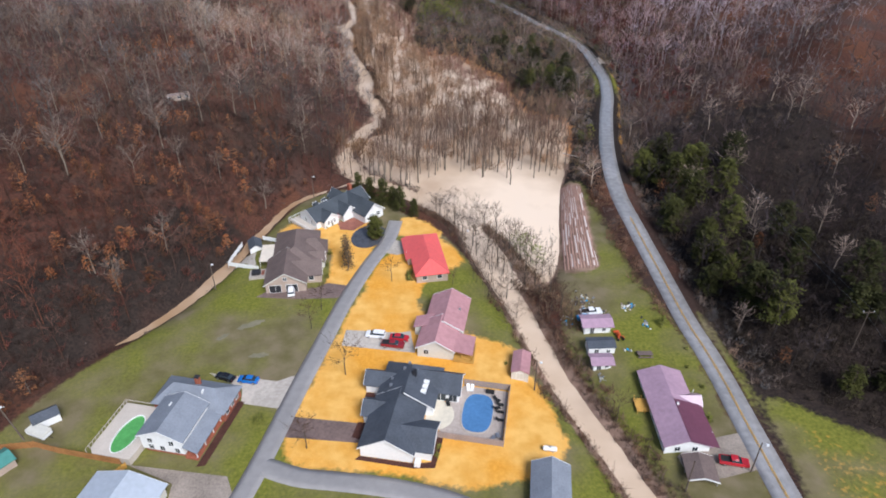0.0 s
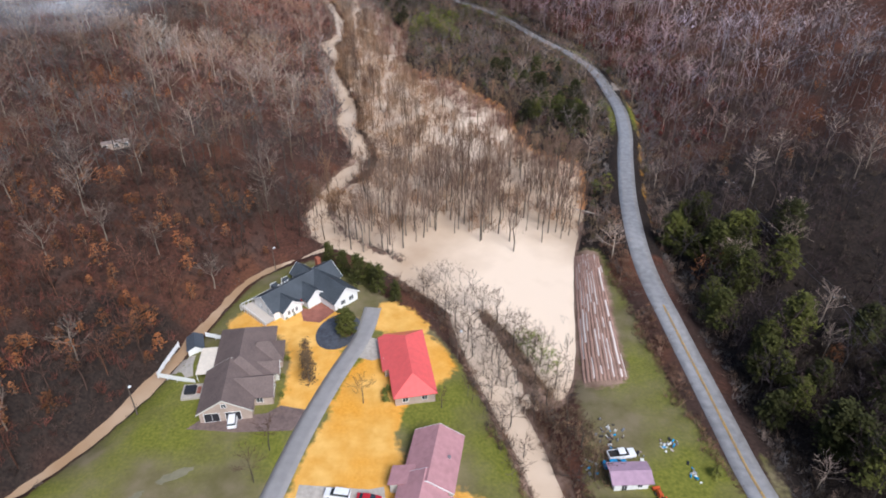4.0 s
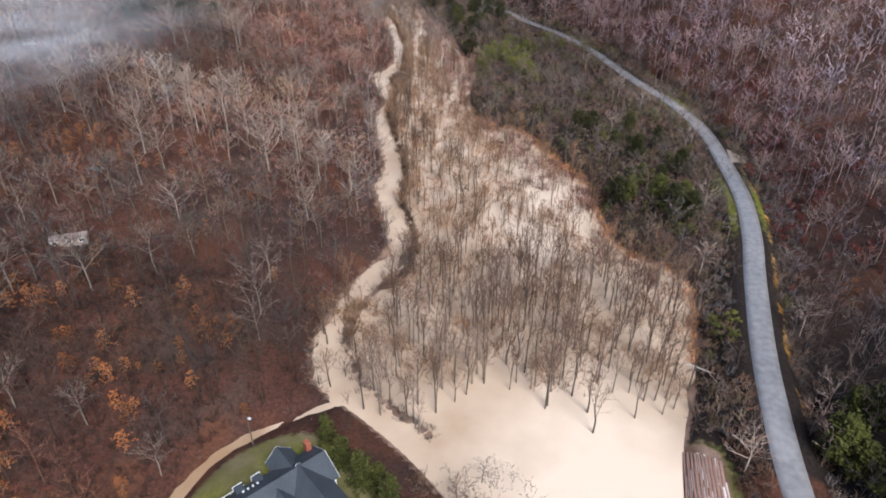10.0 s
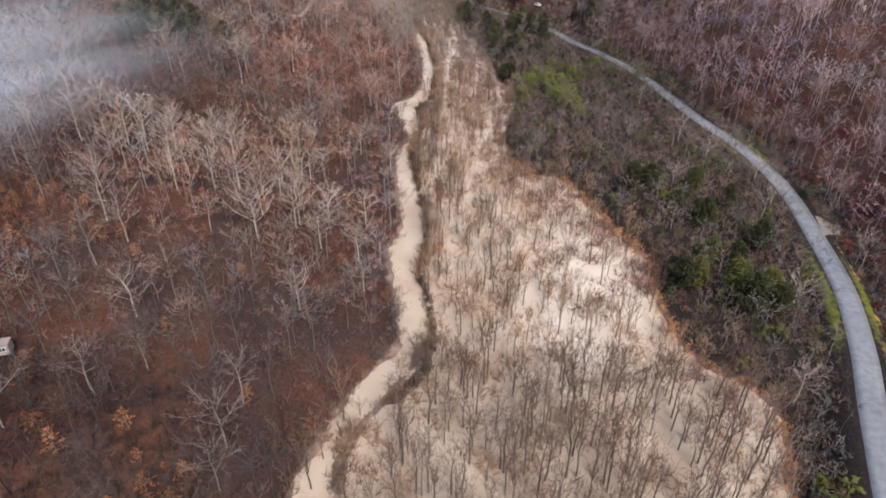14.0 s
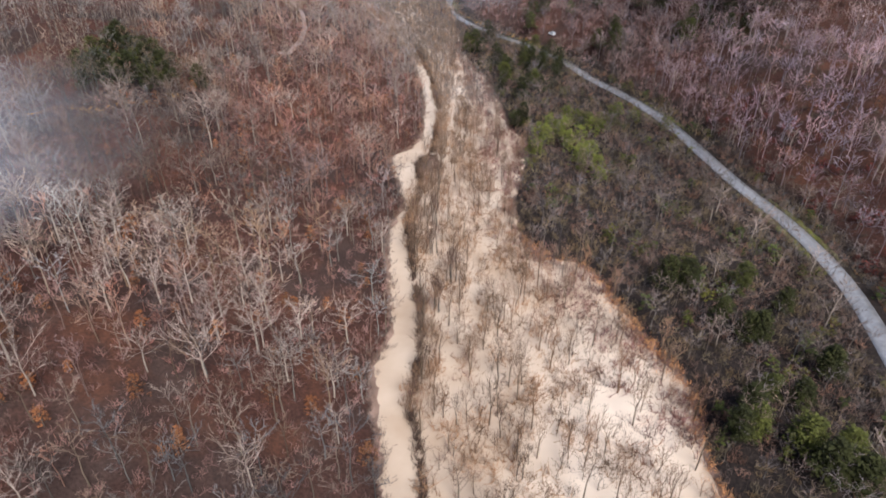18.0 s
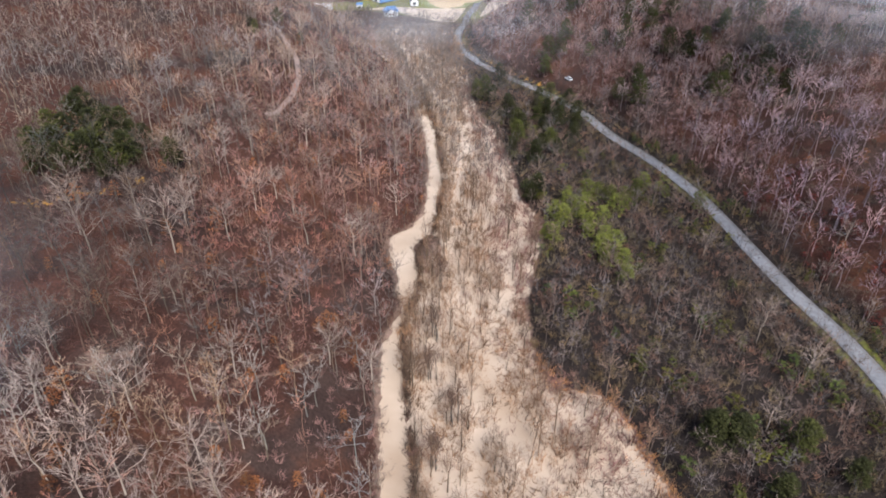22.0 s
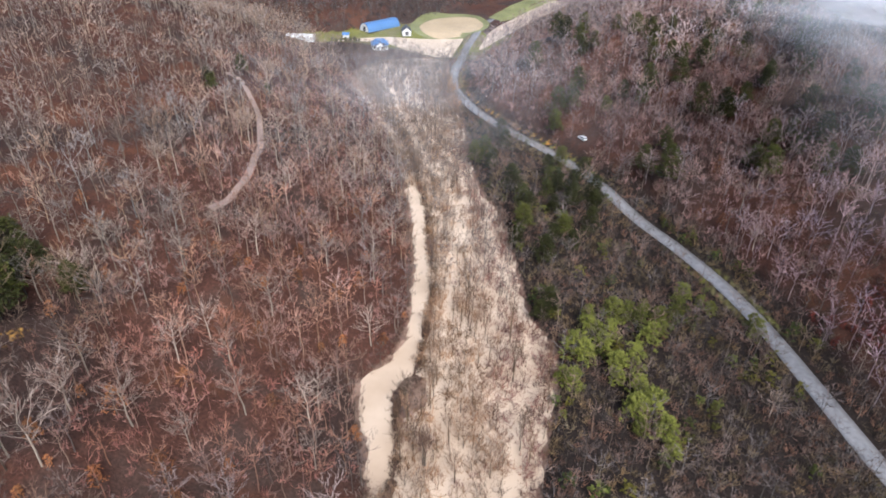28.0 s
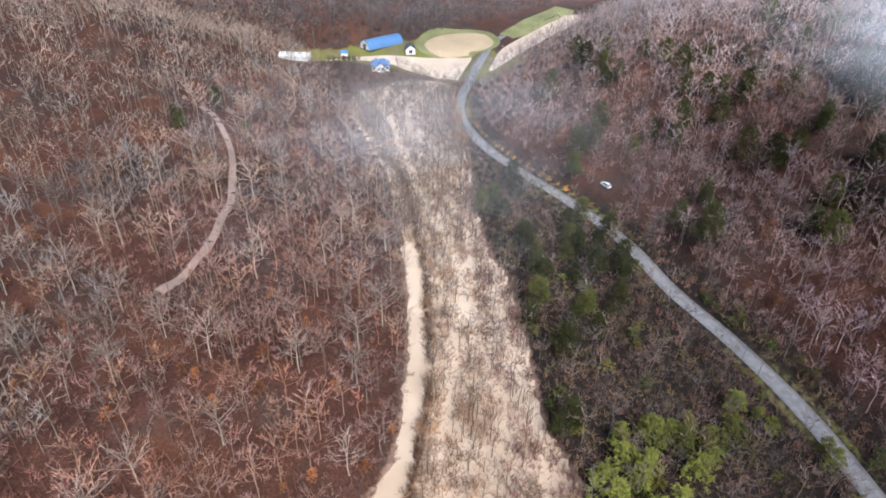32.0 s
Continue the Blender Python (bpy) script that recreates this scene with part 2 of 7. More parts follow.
VALLEY = smooth_line([(-95, -500), (-98, 0), (-100, 70), (-92, 100), (-80, 116), (-70, 132), (-63, 150), (-57, 170), (-51, 188), (-44, 204), (-42, 225), (-40, 240), (-34, 256), (-35, 282), (-43, 306), (-46, 330), (-55, 362), (-60, 385), (-69, 410), (-65, 428),
                      (-67, 446), (-73, 476), (-82, 505), (-98, 540), (-108, 572), (-130, 606), (-150, 648), (-182, 684), (-224, 698), (-232, 712), (-174, 744), (-147, 771), (-104, 835), (-60, 910), (0, 1000), (120, 1100), (170, 1080), (60, 960), (0, 880), (-50, 790), (-72, 720), (-84, 690),
                      (-82, 662), (-74, 630), (-58, 604), (-38, 582), (-14, 560), (4, 542), (18, 520), (36, 494), (50, 466), (66, 420), (78, 390), (84, 358), (85, 328), (81, 300), (75, 260), (69, 226), (66, 194), (66, 167), (67, 145), (69, 124), (70, 105), (84, 92), (98, 80), (100, 40), (110, -100), (120, -500)], 10.0, True)


def wave(x, y, s, a=0.0):
    """Gentle uneven swell of the land with a wavelength near s."""
    k = 6.2832 / s
    return (np.sin(k * x + a) * np.cos(k * 0.83 * y + 1.7 * a) + 0.6 * np.sin(k * 1.7 * (0.6 * x + 0.8 * y) + 2.3 * a) + 0.35 * np.sin(k * 3.1 * (0.8 * x - 0.6 * y) + a)) / 1.95


def road_level(y):
    """The road climbs over a shoulder of the hill and drops again."""
    return np.interp(y, (0, 120, 165, 205, 290, 345, 385, 560, 700), (3.4, 3.8, 5.6, 7.2, 7.2, 4.8, 4.2, 3.4, 2.2))


def lie_of_land(x, y, d_flood, d_valley, d_creek, d_ditch, d_road, d_meadow):
    """Heights of the land from its distances to the plan's lines; the flood stands at 0."""
    ragged = np.interp(y, (200, 215), (0, 1)) * (1.3 * wave(x, y, 17, 0.8) + 0.9 * wave(x, y, 8, 0.1) + 0.5 * wave(x, y, 5, 0.7))
    wet = np.minimum(d_flood + ragged, d_creek - np.interp(y, (70, 110, 135), (2.5, 2.6, 3.3)) - 0.4 * wave(x, y, 15, 0.3))
    trickle = np.interp(y, (112, 124, 150, 175, 198), (-0.4, 1.3, 2.0, 1.5, 0.7)) + 0.7 * wave(x, y, 27, 0.5) + 0.35 * wave(x, y, 9, 1.2)
    wet = np.minimum(wet, np.minimum(d_ditch - trickle, d_meadow))
    flat = np.where(wet < 0, np.maximum(wet * 0.5, -1.2), 3.3 * (1 - np.exp(-np.maximum(wet, 0) * 0.85 / 3.3)))
    flat = flat + np.where(wet > 4, np.interp(y, (200, 240), (0.05, 0.25)) * wave(x, y, 46), 0)
    hill = np.maximum(d_valley, 0)
    east = np.clip((x + 20 + (y - 600) * 0.3) / 60, 0, 1)
    far = np.clip((y - 720) / 60, 0, 1) * np.clip(1 - (x + 40) / 80, 0, 1)
    top = (38 + 22 * np.clip((y - 480) / 100, 0, 1)) * (1 - east) + 58 * east
    top = top * (1 - far) + 125 * far
    slope = (0.58 + 0.14 * np.clip((y - 500) / 80, 0, 1) * (1 - east)) * (1 + 0.25 * wave(x, y, 95, 1.0))
    up = top * (1 - np.exp(-hill * slope / top)) * (1 + 0.13 * wave(x, y, 120, 0.4))
    up = up + np.minimum(hill * 0.1, 1.6) * wave(x, y, 26, 2.0)
    k = np.clip((d_road - 4.0) / 5.0, 0, 1)
    return (flat + up) * k + road_level(y) * (1 - k)


def mesh_from(name, v, f, mats=(), index=None, tint=None, smooth=False):
    """A mesh from arrays: vertices, triangles or quads, material index a face and tint a vertex."""
    v, f = np.asarray(v, np.float32), np.asarray(f, np.int32)
    me = bpy.data.meshes.new(name)
    k = f.shape[1]
    me.vertices.add(len(v))
    me.vertices.foreach_set("co", v.ravel())
    me.loops.add(f.size)
    me.loops.foreach_set("vertex_index", f.ravel())
    me.polygons.add(len(f))
    me.polygons.foreach_set("loop_start", np.arange(0, f.size, k, dtype=np.int32))
    for m in mats:
        me.materials.append(m)
    if index is not None:
        me.polygons.foreach_set("material_index", np.asarray(index, np.int32))
    me.polygons.foreach_set("use_smooth", np.full(len(f), smooth))
    if tint is not None:
        layer = me.color_attributes.new("tint", "FLOAT_COLOR", "POINT")
        c = np.ones((len(v), 4), np.float32)
        c[:, :np.shape(tint)[1]] = tint
        layer.data.foreach_set("color", c.ravel())
    me.update(calc_edges=True)
    return me


# ---- ground: one sheet to the horizon ----


def spaced(parts):
    res = []
    for a, b, s in parts:
        res += list(np.arange(a, b, s))
    return np.array(res + [parts[-1][1]], float)


gx = spaced([(-4500, -1000, 350), (-1000, -450, 55), (-450, -220, 10), (-220, -110, 4), (-110, 92, 1.6), (92, 200, 4), (200, 420, 12), (420, 1000, 58), (1000, 4500, 350)])
gy = spaced([(-4500, -800, 370), (-800, -50, 50), (-50, 56, 7), (56, 215, 1.6), (215, 470, 2.4), (470, 740, 3.6), (740, 960, 6), (960, 1400, 22), (1400, 5000, 360)])
GX, GY = np.meshgrid(gx, gy)
px, py = GX.ravel(), GY.ravel()
d_flood, d_valley, d_creek, d_ditch, d_road = signed(px, py, FLOOD), signed(px, py, VALLEY), line_distance(px, py, CREEK), line_distance(px, py, DITCH), line_distance(px, py, ROAD)
pz = lie_of_land(px, py, d_flood, d_valley, d_creek, d_ditch, d_road, signed(px, py, MEADOW_FLOOD))
pz = np.maximum(pz, 0.35 - 0.55 * np.maximum(line_distance(px, py, BAR) - 0.4 - 0.8 * wave(px, py, 19), 0))
pz = np.maximum(pz, 0.34 + 0.34 * wave(px, py, 31, 0.4) + 0.25 * wave(px, py, 12, 1.0) - np.interp(py, (430, 520), (0, 0.3)) - 0.9 * np.maximum(line_distance(px, py, LEVEE) - 0.5 - 0.5 * wave(px, py, 17, 0.9), 0))
pz = np.maximum(pz, 1.0 + 0.4 * wave(px, py, 13, 0.6) - 0.75 * np.maximum(line_distance(px, py, SPUR) - np.interp(py, (130, 150, 172), (1.5, 0.9, 0.2)) - 0.9 * wave(px, py, 11, 0.2), 0) - np.interp(py, (165, 178), (0, 0.8)))
isle = np.hypot((px + 53) / 4.5, (py - 412) / 7.5) + 0.25 * wave(px, py, 9, 0.6)
pz = np.maximum(pz, 0.3 - 1.6 * np.maximum(isle - 0.8, 0))
nx = len(gx)
cell = (np.arange(len(gy) - 1)[:, None] * nx + np.arange(nx - 1)[None, :]).ravel()
quads = np.stack((cell, cell + 1, cell + nx + 1, cell + nx), 1)


def soft(d, w=1.2):
    return np.clip(0.5 - d / (2 * w), 0, 1)


LAWN = smooth_line([(-92, 60), (-86, 94), (-72, 119), (-63.5, 135), (-57, 152), (-52, 170), (-46, 185), (-36, 192), (-26, 190), (-12, 176), (0, 164), (7, 152), (13, 138), (18, 122), (23, 106), (29, 90), (34, 74), (38, 55), (0, 45), (-60, 45)], 3, True)
FIELD = smooth_line([(40, 55), (40, 80), (36, 92), (31, 106), (29, 118), (31, 132), (31.5, 146), (35, 172), (40, 198), (46.5, 198), (48, 180), (49.5, 160), (51.5, 140), (55.5, 122), (58, 95), (58, 55)], 3, True)
CLEARING = smooth_line([(66, 60), (66, 78), (68, 97), (80, 90), (90, 82), (96, 60)], 3, True)
STRAW_A = smooth_line([(-30, 81), (-30.5, 92), (-29, 100), (-26.4, 112), (-24.2, 122), (-21.6, 132), (-17.2, 149), (-11, 160), (-4, 163), (3, 158), (5, 149), (-4, 140), (-6, 130), (-2, 121), (8, 117), (17, 114), (20, 104), (23, 95), (24, 84), (18, 78), (4, 75), (-8, 78), (-20, 79)], 2, True)
STRAW_B = smooth_line([(-30, 136.5), (-24.5, 137.5), (-20.6, 151), (-18.5, 160), (-19, 168), (-27, 171), (-34.9, 169), (-44, 171), (-49, 167), (-46, 161), (-36, 160), (-31.6, 153)], 2, True)
STRAW_C = smooth_line([(-14, 164), (-11, 174), (-6, 172), (0, 165), (-6, 161)], 2, True)
PLOUGH = smooth_line([(33.5, 146), (36, 164), (38.6, 182), (41, 199), (46.4, 197), (46, 182), (44, 160), (42.6, 146)], 2, True)
nz = wave(px, py, 9, 0.3)
d_lawn, d_field, d_clearing = signed(px, py, LAWN), signed(px, py, FIELD), signed(px, py, CLEARING)
grass = np.maximum(np.maximum(soft(d_lawn), soft(d_field, 2)), soft(d_clearing, 2))
meadow = soft(np.abs(py - 742 + 0.2 * (px + 150)) - 34, 6) * soft(px + 60, 8) * soft(-(px + 300), 10)
grass = np.maximum(grass, np.where(d_valley < 0, meadow, 0))
verge = soft(np.abs(d_road - 4.2) - 1.3, 0.8) * (0.5 + 0.5 * np.sin(py * 0.07)) * np.where((py > 125) & (py < 235), 0.2, 1)
grass = np.maximum(grass, 0.8 * verge)
straw = np.maximum(np.maximum(soft(signed(px, py, STRAW_A) + nz, 1.4), soft(signed(px, py, STRAW_B) + nz, 1.2)), soft(signed(px, py, STRAW_C) + nz, 1))
straw = np.maximum(straw, 0.28 * soft(d_clearing + 3, 4))
ochre = soft(np.abs(d_road - 5.4) - 1.2, 0.9) * (d_valley > -3.5) * np.clip(0.55 + 0.5 * wave(px, py, 16, 1.1), 0, 0.8)
straw = np.maximum(straw, np.where(py > 200, 0.75 * ochre, 0))
shore = np.minimum(d_creek - 3.6, d_flood)
mud = np.maximum(soft(signed(px, py, PLOUGH), 1.0), soft(shore - 0.7, 0.8) * (0.5 + 0.5 * (line_distance(px, py, LEVEE) > 3)))
mud = np.maximum(mud, 0.62 * soft(6 * np.hypot((px + 100) / 6, (py - 317) / 5) - 6 + 3.5 * wave(px, py, 11, 0.3), 2.5))
mud = np.maximum(mud, 0.6 * soft(line_distance(px, py, FOOTWAY) - 0.7, 0.7))
straw = np.maximum(straw, 0.5 * soft(line_distance(px, py, CUT) - 1.2, 1.5))
# dark woodland floor: shade under the trees is put into the ground colour
shaded_humus = np.where((px > np.interp(py, (195, 250, 345, 360, 375, 410, 440, 465, 560, 690), (42, 36, 0, -13, -18, -20, -22, -34, -70, -90))) & (py > 190) & (py < 700) & (d_valley < 4) & (d_flood > -2), soft(d_valley - 4, 4), 0)
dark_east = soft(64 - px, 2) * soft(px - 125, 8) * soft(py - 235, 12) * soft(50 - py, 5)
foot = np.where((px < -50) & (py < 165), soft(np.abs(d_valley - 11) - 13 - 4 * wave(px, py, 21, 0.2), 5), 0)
shaded_humus = np.maximum(np.maximum(shaded_humus, dark_east), foot)
zones = np.stack((grass, straw, mud, 1 - shaded_humus), 1)
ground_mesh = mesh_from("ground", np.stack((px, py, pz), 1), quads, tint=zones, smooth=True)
ground = tagged(new("ground", ground_mesh), "valley ground of leaf litter, wet green lawns and straw-coloured grass", "ground", kind="structure")


def ground_material():
    """Leaf litter, near black where tree shade is painted in; grass, dormant straw-coloured turf and wet mud in the
    zones of the plan.
    """
    m = bpy.data.materials.new("valley_ground")
    m.use_nodes = True
    nodes, link = m.node_tree.nodes, m.node_tree.links.new
    bsdf = nodes["Principled BSDF"]
    bsdf.inputs["Roughness"].default_value, bsdf.inputs["Specular IOR Level"].default_value = 0.9, 0.2
    geo = nodes.new("ShaderNodeNewGeometry")

    def noise_at(scale, detail=6.0):
        n = nodes.new("ShaderNodeTexNoise")
        n.inputs["Scale"].default_value, n.inputs["Detail"].default_value = scale, detail
        link(geo.outputs["Position"], n.inputs["Vector"])
        return n.outputs["Fac"]

    def stretch(value, a, b):
        r = nodes.new("ShaderNodeMapRange")
        r.inputs["From Min"].default_value, r.inputs["From Max"].default_value = a, b
        link(value, r.inputs["Value"])
        return r.outputs[0]

    def blend(fac, a, b):
        n = nodes.new("ShaderNodeMix")
        n.data_type = "RGBA"
        link(fac, n.inputs[0])
        for k, c in ((6, a), (7, b)):
            if isinstance(c, tuple):
                n.inputs[k].default_value = (*c, 1)
            else:
                link(c, n.inputs[k])
        return n.outputs[2]

    fine, mid, wide = stretch(noise_at(1.6), 0.3, 0.7), stretch(noise_at(0.22), 0.35, 0.65), stretch(noise_at(0.045), 0.42, 0.60)
    litter = blend(fine, (0.038, 0.017, 0.012), (0.102, 0.043, 0.029))
    litter = blend(stretch(noise_at(0.06), 0.5, 0.62), litter, blend(fine, (0.040, 0.024, 0.019), (0.085, 0.050, 0.038)))
    litter = blend(stretch(noise_at(0.07), 0.53, 0.64), litter, blend(fine, (0.067, 0.029, 0.019), (0.129, 0.053, 0.029)))
    litter = blend(stretch(noise_at(0.025), 0.52, 0.62), litter, blend(fine, (0.030, 0.018, 0.014), (0.066, 0.038, 0.030)))
    turf = blend(mid, (0.120, 0.105, 0.042), (0.185, 0.150, 0.088))
    turf = blend(wide, turf, blend(fine, (0.105, 0.114, 0.017), (0.195, 0.193, 0.032)))
    dry = blend(stretch(noise_at(0.3), 0.3, 0.75), (0.62, 0.32, 0.06), (0.79, 0.48, 0.145))
    dry = blend(stretch(noise_at(0.09), 0.40, 0.66), dry, blend(fine, (0.60, 0.26, 0.025), (0.71, 0.35, 0.05)))
    wet = blend(mid, (0.17, 0.105, 0.075), (0.36, 0.24, 0.18))
    tint = nodes.new("ShaderNodeVertexColor")
    tint.layer_name = "tint"
    sep = nodes.new("ShaderNodeSeparateColor")
    link(tint.outputs["Color"], sep.inputs[0])
    edge = noise_at(0.9)
    inv = nodes.new("ShaderNodeMath")
    inv.operation = "SUBTRACT"
    inv.inputs[0].default_value = 1.0
    link(tint.outputs["Alpha"], inv.inputs[1])
    # albedo cut to near black for shade that the sparse trees don't cast
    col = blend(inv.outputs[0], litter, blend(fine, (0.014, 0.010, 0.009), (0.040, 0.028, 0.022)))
    for k, c in ((0, turf), (1, dry), (2, wet)):
        a = nodes.new("ShaderNodeMath")
        a.operation = "ADD"
        link(sep.outputs[k], a.inputs[0])
        link(edge, a.inputs[1])
        col = blend(stretch(a.outputs[0], 0.80, 1.20), col, c)
    link(col, bsdf.inputs["Base Color"])
    b = nodes.new("ShaderNodeBump")
    b.inputs["Strength"].default_value, b.inputs["Distance"].default_value = 0.5, 0.2
    link(noise_at(2.5), b.inputs["Height"])
    link(b.outputs[0], bsdf.inputs["Normal"])
    return m


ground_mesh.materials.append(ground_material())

# ---- quick look-ups on the ground's grid ----


def on_grid(values):
    """A function that reads values between the ground's grid points."""
    table = np.asarray(values).reshape(len(gy), len(gx))

    def read(x, y):
        x, y = np.asarray(x, float), np.asarray(y, float)
        i = np.clip(np.searchsorted(gx, x) - 1, 0, len(gx) - 2)
        j = np.clip(np.searchsorted(gy, y) - 1, 0, len(gy) - 2)
        a, b = (x - gx[i]) / (gx[i + 1] - gx[i]), (y - gy[j]) / (gy[j + 1] - gy[j])
        return (table[j, i] * (1 - a) + table[j, i + 1] * a) * (1 - b) + (table[j + 1, i] * (1 - a) + table[j + 1, i + 1] * a) * b
    return read


height = on_grid(pz)
to_flood, to_valley, to_creek, to_ditch, to_road = on_grid(d_flood), on_grid(d_valley), on_grid(d_creek), on_grid(d_ditch), on_grid(d_road)
to_lawn, to_field, to_clearing = on_grid(d_lawn), on_grid(d_field), on_grid(d_clearing)


def land(x, y):
    return float(height(x, y))


# ---- flood water ----


def water_material():
    """Silt-laden water: a painted mask runs from tan to pale, one patch for sky reflection, with small ripples."""
    m = bpy.data.materials.new("muddy_flood_water")
    m.use_nodes = True
    nodes, link = m.node_tree.nodes, m.node_tree.links.new
    bsdf = nodes["Principled BSDF"]
    bsdf.inputs["Roughness"].default_value, bsdf.inputs["IOR"].default_value = 0.10, 1.33
    geo = nodes.new("ShaderNodeNewGeometry")

    def noise_at(scale, detail):
        n = nodes.new("ShaderNodeTexNoise")
        n.inputs["Scale"].default_value, n.inputs["Detail"].default_value = scale, detail
        link(geo.outputs["Position"], n.inputs["Vector"])
        return n.outputs["Fac"]

    silt_sheen = nodes.new("ShaderNodeVertexColor")
    silt_sheen.layer_name = "tint"
    swirl = nodes.new("ShaderNodeMath")
    swirl.operation = "MULTIPLY_ADD"
    swirl.inputs[1].default_value, swirl.inputs[2].default_value = 0.7, -0.35
    link(noise_at(0.09, 6), swirl.inputs[0])
    total = nodes.new("ShaderNodeMath")
    total.operation = "ADD"
    total.use_clamp = True
    link(silt_sheen.outputs["Color"], total.inputs[0])
    link(swirl.outputs[0], total.inputs[1])
    mix = nodes.new("ShaderNodeMix")
    mix.data_type = "RGBA"
    mix.inputs[6].default_value, mix.inputs[7].default_value = (0.35, 0.225, 0.130, 1), (0.80, 0.645, 0.50, 1)
    link(total.outputs[0], mix.inputs[0])
    link(mix.outputs[2], bsdf.inputs["Base Color"])
    b = nodes.new("ShaderNodeBump")
    b.inputs["Strength"].default_value, b.inputs["Distance"].default_value = 0.15, 0.03
    link(noise_at(1.3, 4), b.inputs["Height"])
    link(b.outputs[0], bsdf.inputs["Normal"])
    return m


wx, wy = (g.ravel() for g in np.meshgrid(np.linspace(-190, 80, 91), np.linspace(-60, 920, 246)))
wc = (np.arange(245)[:, None] * 91 + np.arange(90)[None, :]).ravel()
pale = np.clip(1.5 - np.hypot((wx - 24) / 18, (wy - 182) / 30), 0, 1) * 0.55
# whitish patch at (14, 292): sky reflection put into the water's tint
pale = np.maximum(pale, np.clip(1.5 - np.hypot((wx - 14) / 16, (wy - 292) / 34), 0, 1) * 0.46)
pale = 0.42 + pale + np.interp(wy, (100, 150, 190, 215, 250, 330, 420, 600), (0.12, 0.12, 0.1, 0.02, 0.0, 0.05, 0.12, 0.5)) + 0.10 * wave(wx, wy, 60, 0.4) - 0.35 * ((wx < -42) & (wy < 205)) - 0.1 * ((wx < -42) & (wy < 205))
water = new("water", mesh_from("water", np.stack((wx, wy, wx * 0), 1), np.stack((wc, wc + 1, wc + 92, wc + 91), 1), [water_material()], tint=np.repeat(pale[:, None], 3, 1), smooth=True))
tagged(water, "muddy tan flood water spread over the valley floor", "water", kind="structure")

# ---- roads ----


def ribbon(name, line, offsets, mats, lift, index=None, level=None):
    """A strip along a line: offsets across it, lifted above the land."""
    p = np.asarray(line)
    d = np.gradient(p, axis=0)
    d /= np.linalg.norm(d, axis=1)[:, None]
    side = np.stack((d[:, 1], -d[:, 0]), 1)
    v = []
    for o in offsets:
        q = p + side * o
        z = height(q[:, 0], q[:, 1]) if level is None else np.full(len(q), level)
        v.append(np.column_stack((q, z + lift)))
    v = np.stack(v, 1)
    n, k = v.shape[:2]
    c = (np.arange(n - 1)[:, None] * k + np.arange(k - 1)[None, :]).ravel()
    f = np.stack((c, c + 1, c + k + 1, c + k), 1)
    idx = None if index is None else np.tile(index, n - 1)
    return mesh_from(name, v.reshape(-1, 3), f, mats, idx, smooth=True)


def thick_ribbon(name, line, half, mat, lift, deep=0.35):
    """A paved strip with sides that reach into the ground."""
    p = np.asarray(line)
    d = np.gradient(p, axis=0)
    d /= np.linalg.norm(d, axis=1)[:, None]
    side = np.stack((d[:, 1], -d[:, 0]), 1)
    v = []
    mid = height(p[:, 0], p[:, 1])
    for o, drop in ((-half, deep), (-half, 0), (-half * 0.4, -0.03), (half * 0.4, -0.03), (half, 0), (half, deep)):
        q = p + side * o
        z = np.maximum(height(q[:, 0], q[:, 1]), mid) + lift - drop
        v.append(np.column_stack((q, z)))
    v = np.stack(v, 1)
    n, k = v.shape[:2]
    c = (np.arange(n - 1)[:, None] * k + np.arange(k - 1)[None, :]).ravel()
    return mesh_from(name, v.reshape(-1, 3), np.stack((c, c + 1, c + k + 1, c + k), 1), [mat], smooth=True)


fine_road = smooth_line(ROAD[::2], 2.0)
road = tagged(new("road", thick_ribbon("road", fine_road, 2.7, asphalt, 0.06)), "wet grey two-lane asphalt road with a yellow centre line", "road", kind="structure")
for k, o in enumerate((-0.16, 0.10)):
    line_ob = new("centre_line", ribbon("centre_line", fine_road[fine_road[:, 1] < 170], (o, o + 0.11), [yellow_paint], 0.2))
    line_ob.parent = road
road_lane = tagged(new("road", thick_ribbon("lane", LANE, 2.1, lane_asphalt, 0.06)), "narrow grey asphalt lane between the houses", "road", kind="structure")
road_east = tagged(new("road", thick_ribbon("lane_east", LANE_EAST, 2.1, lane_asphalt, 0.065)), "narrow grey asphalt side lane", "road", kind="structure")

# ---- trees: templates ----


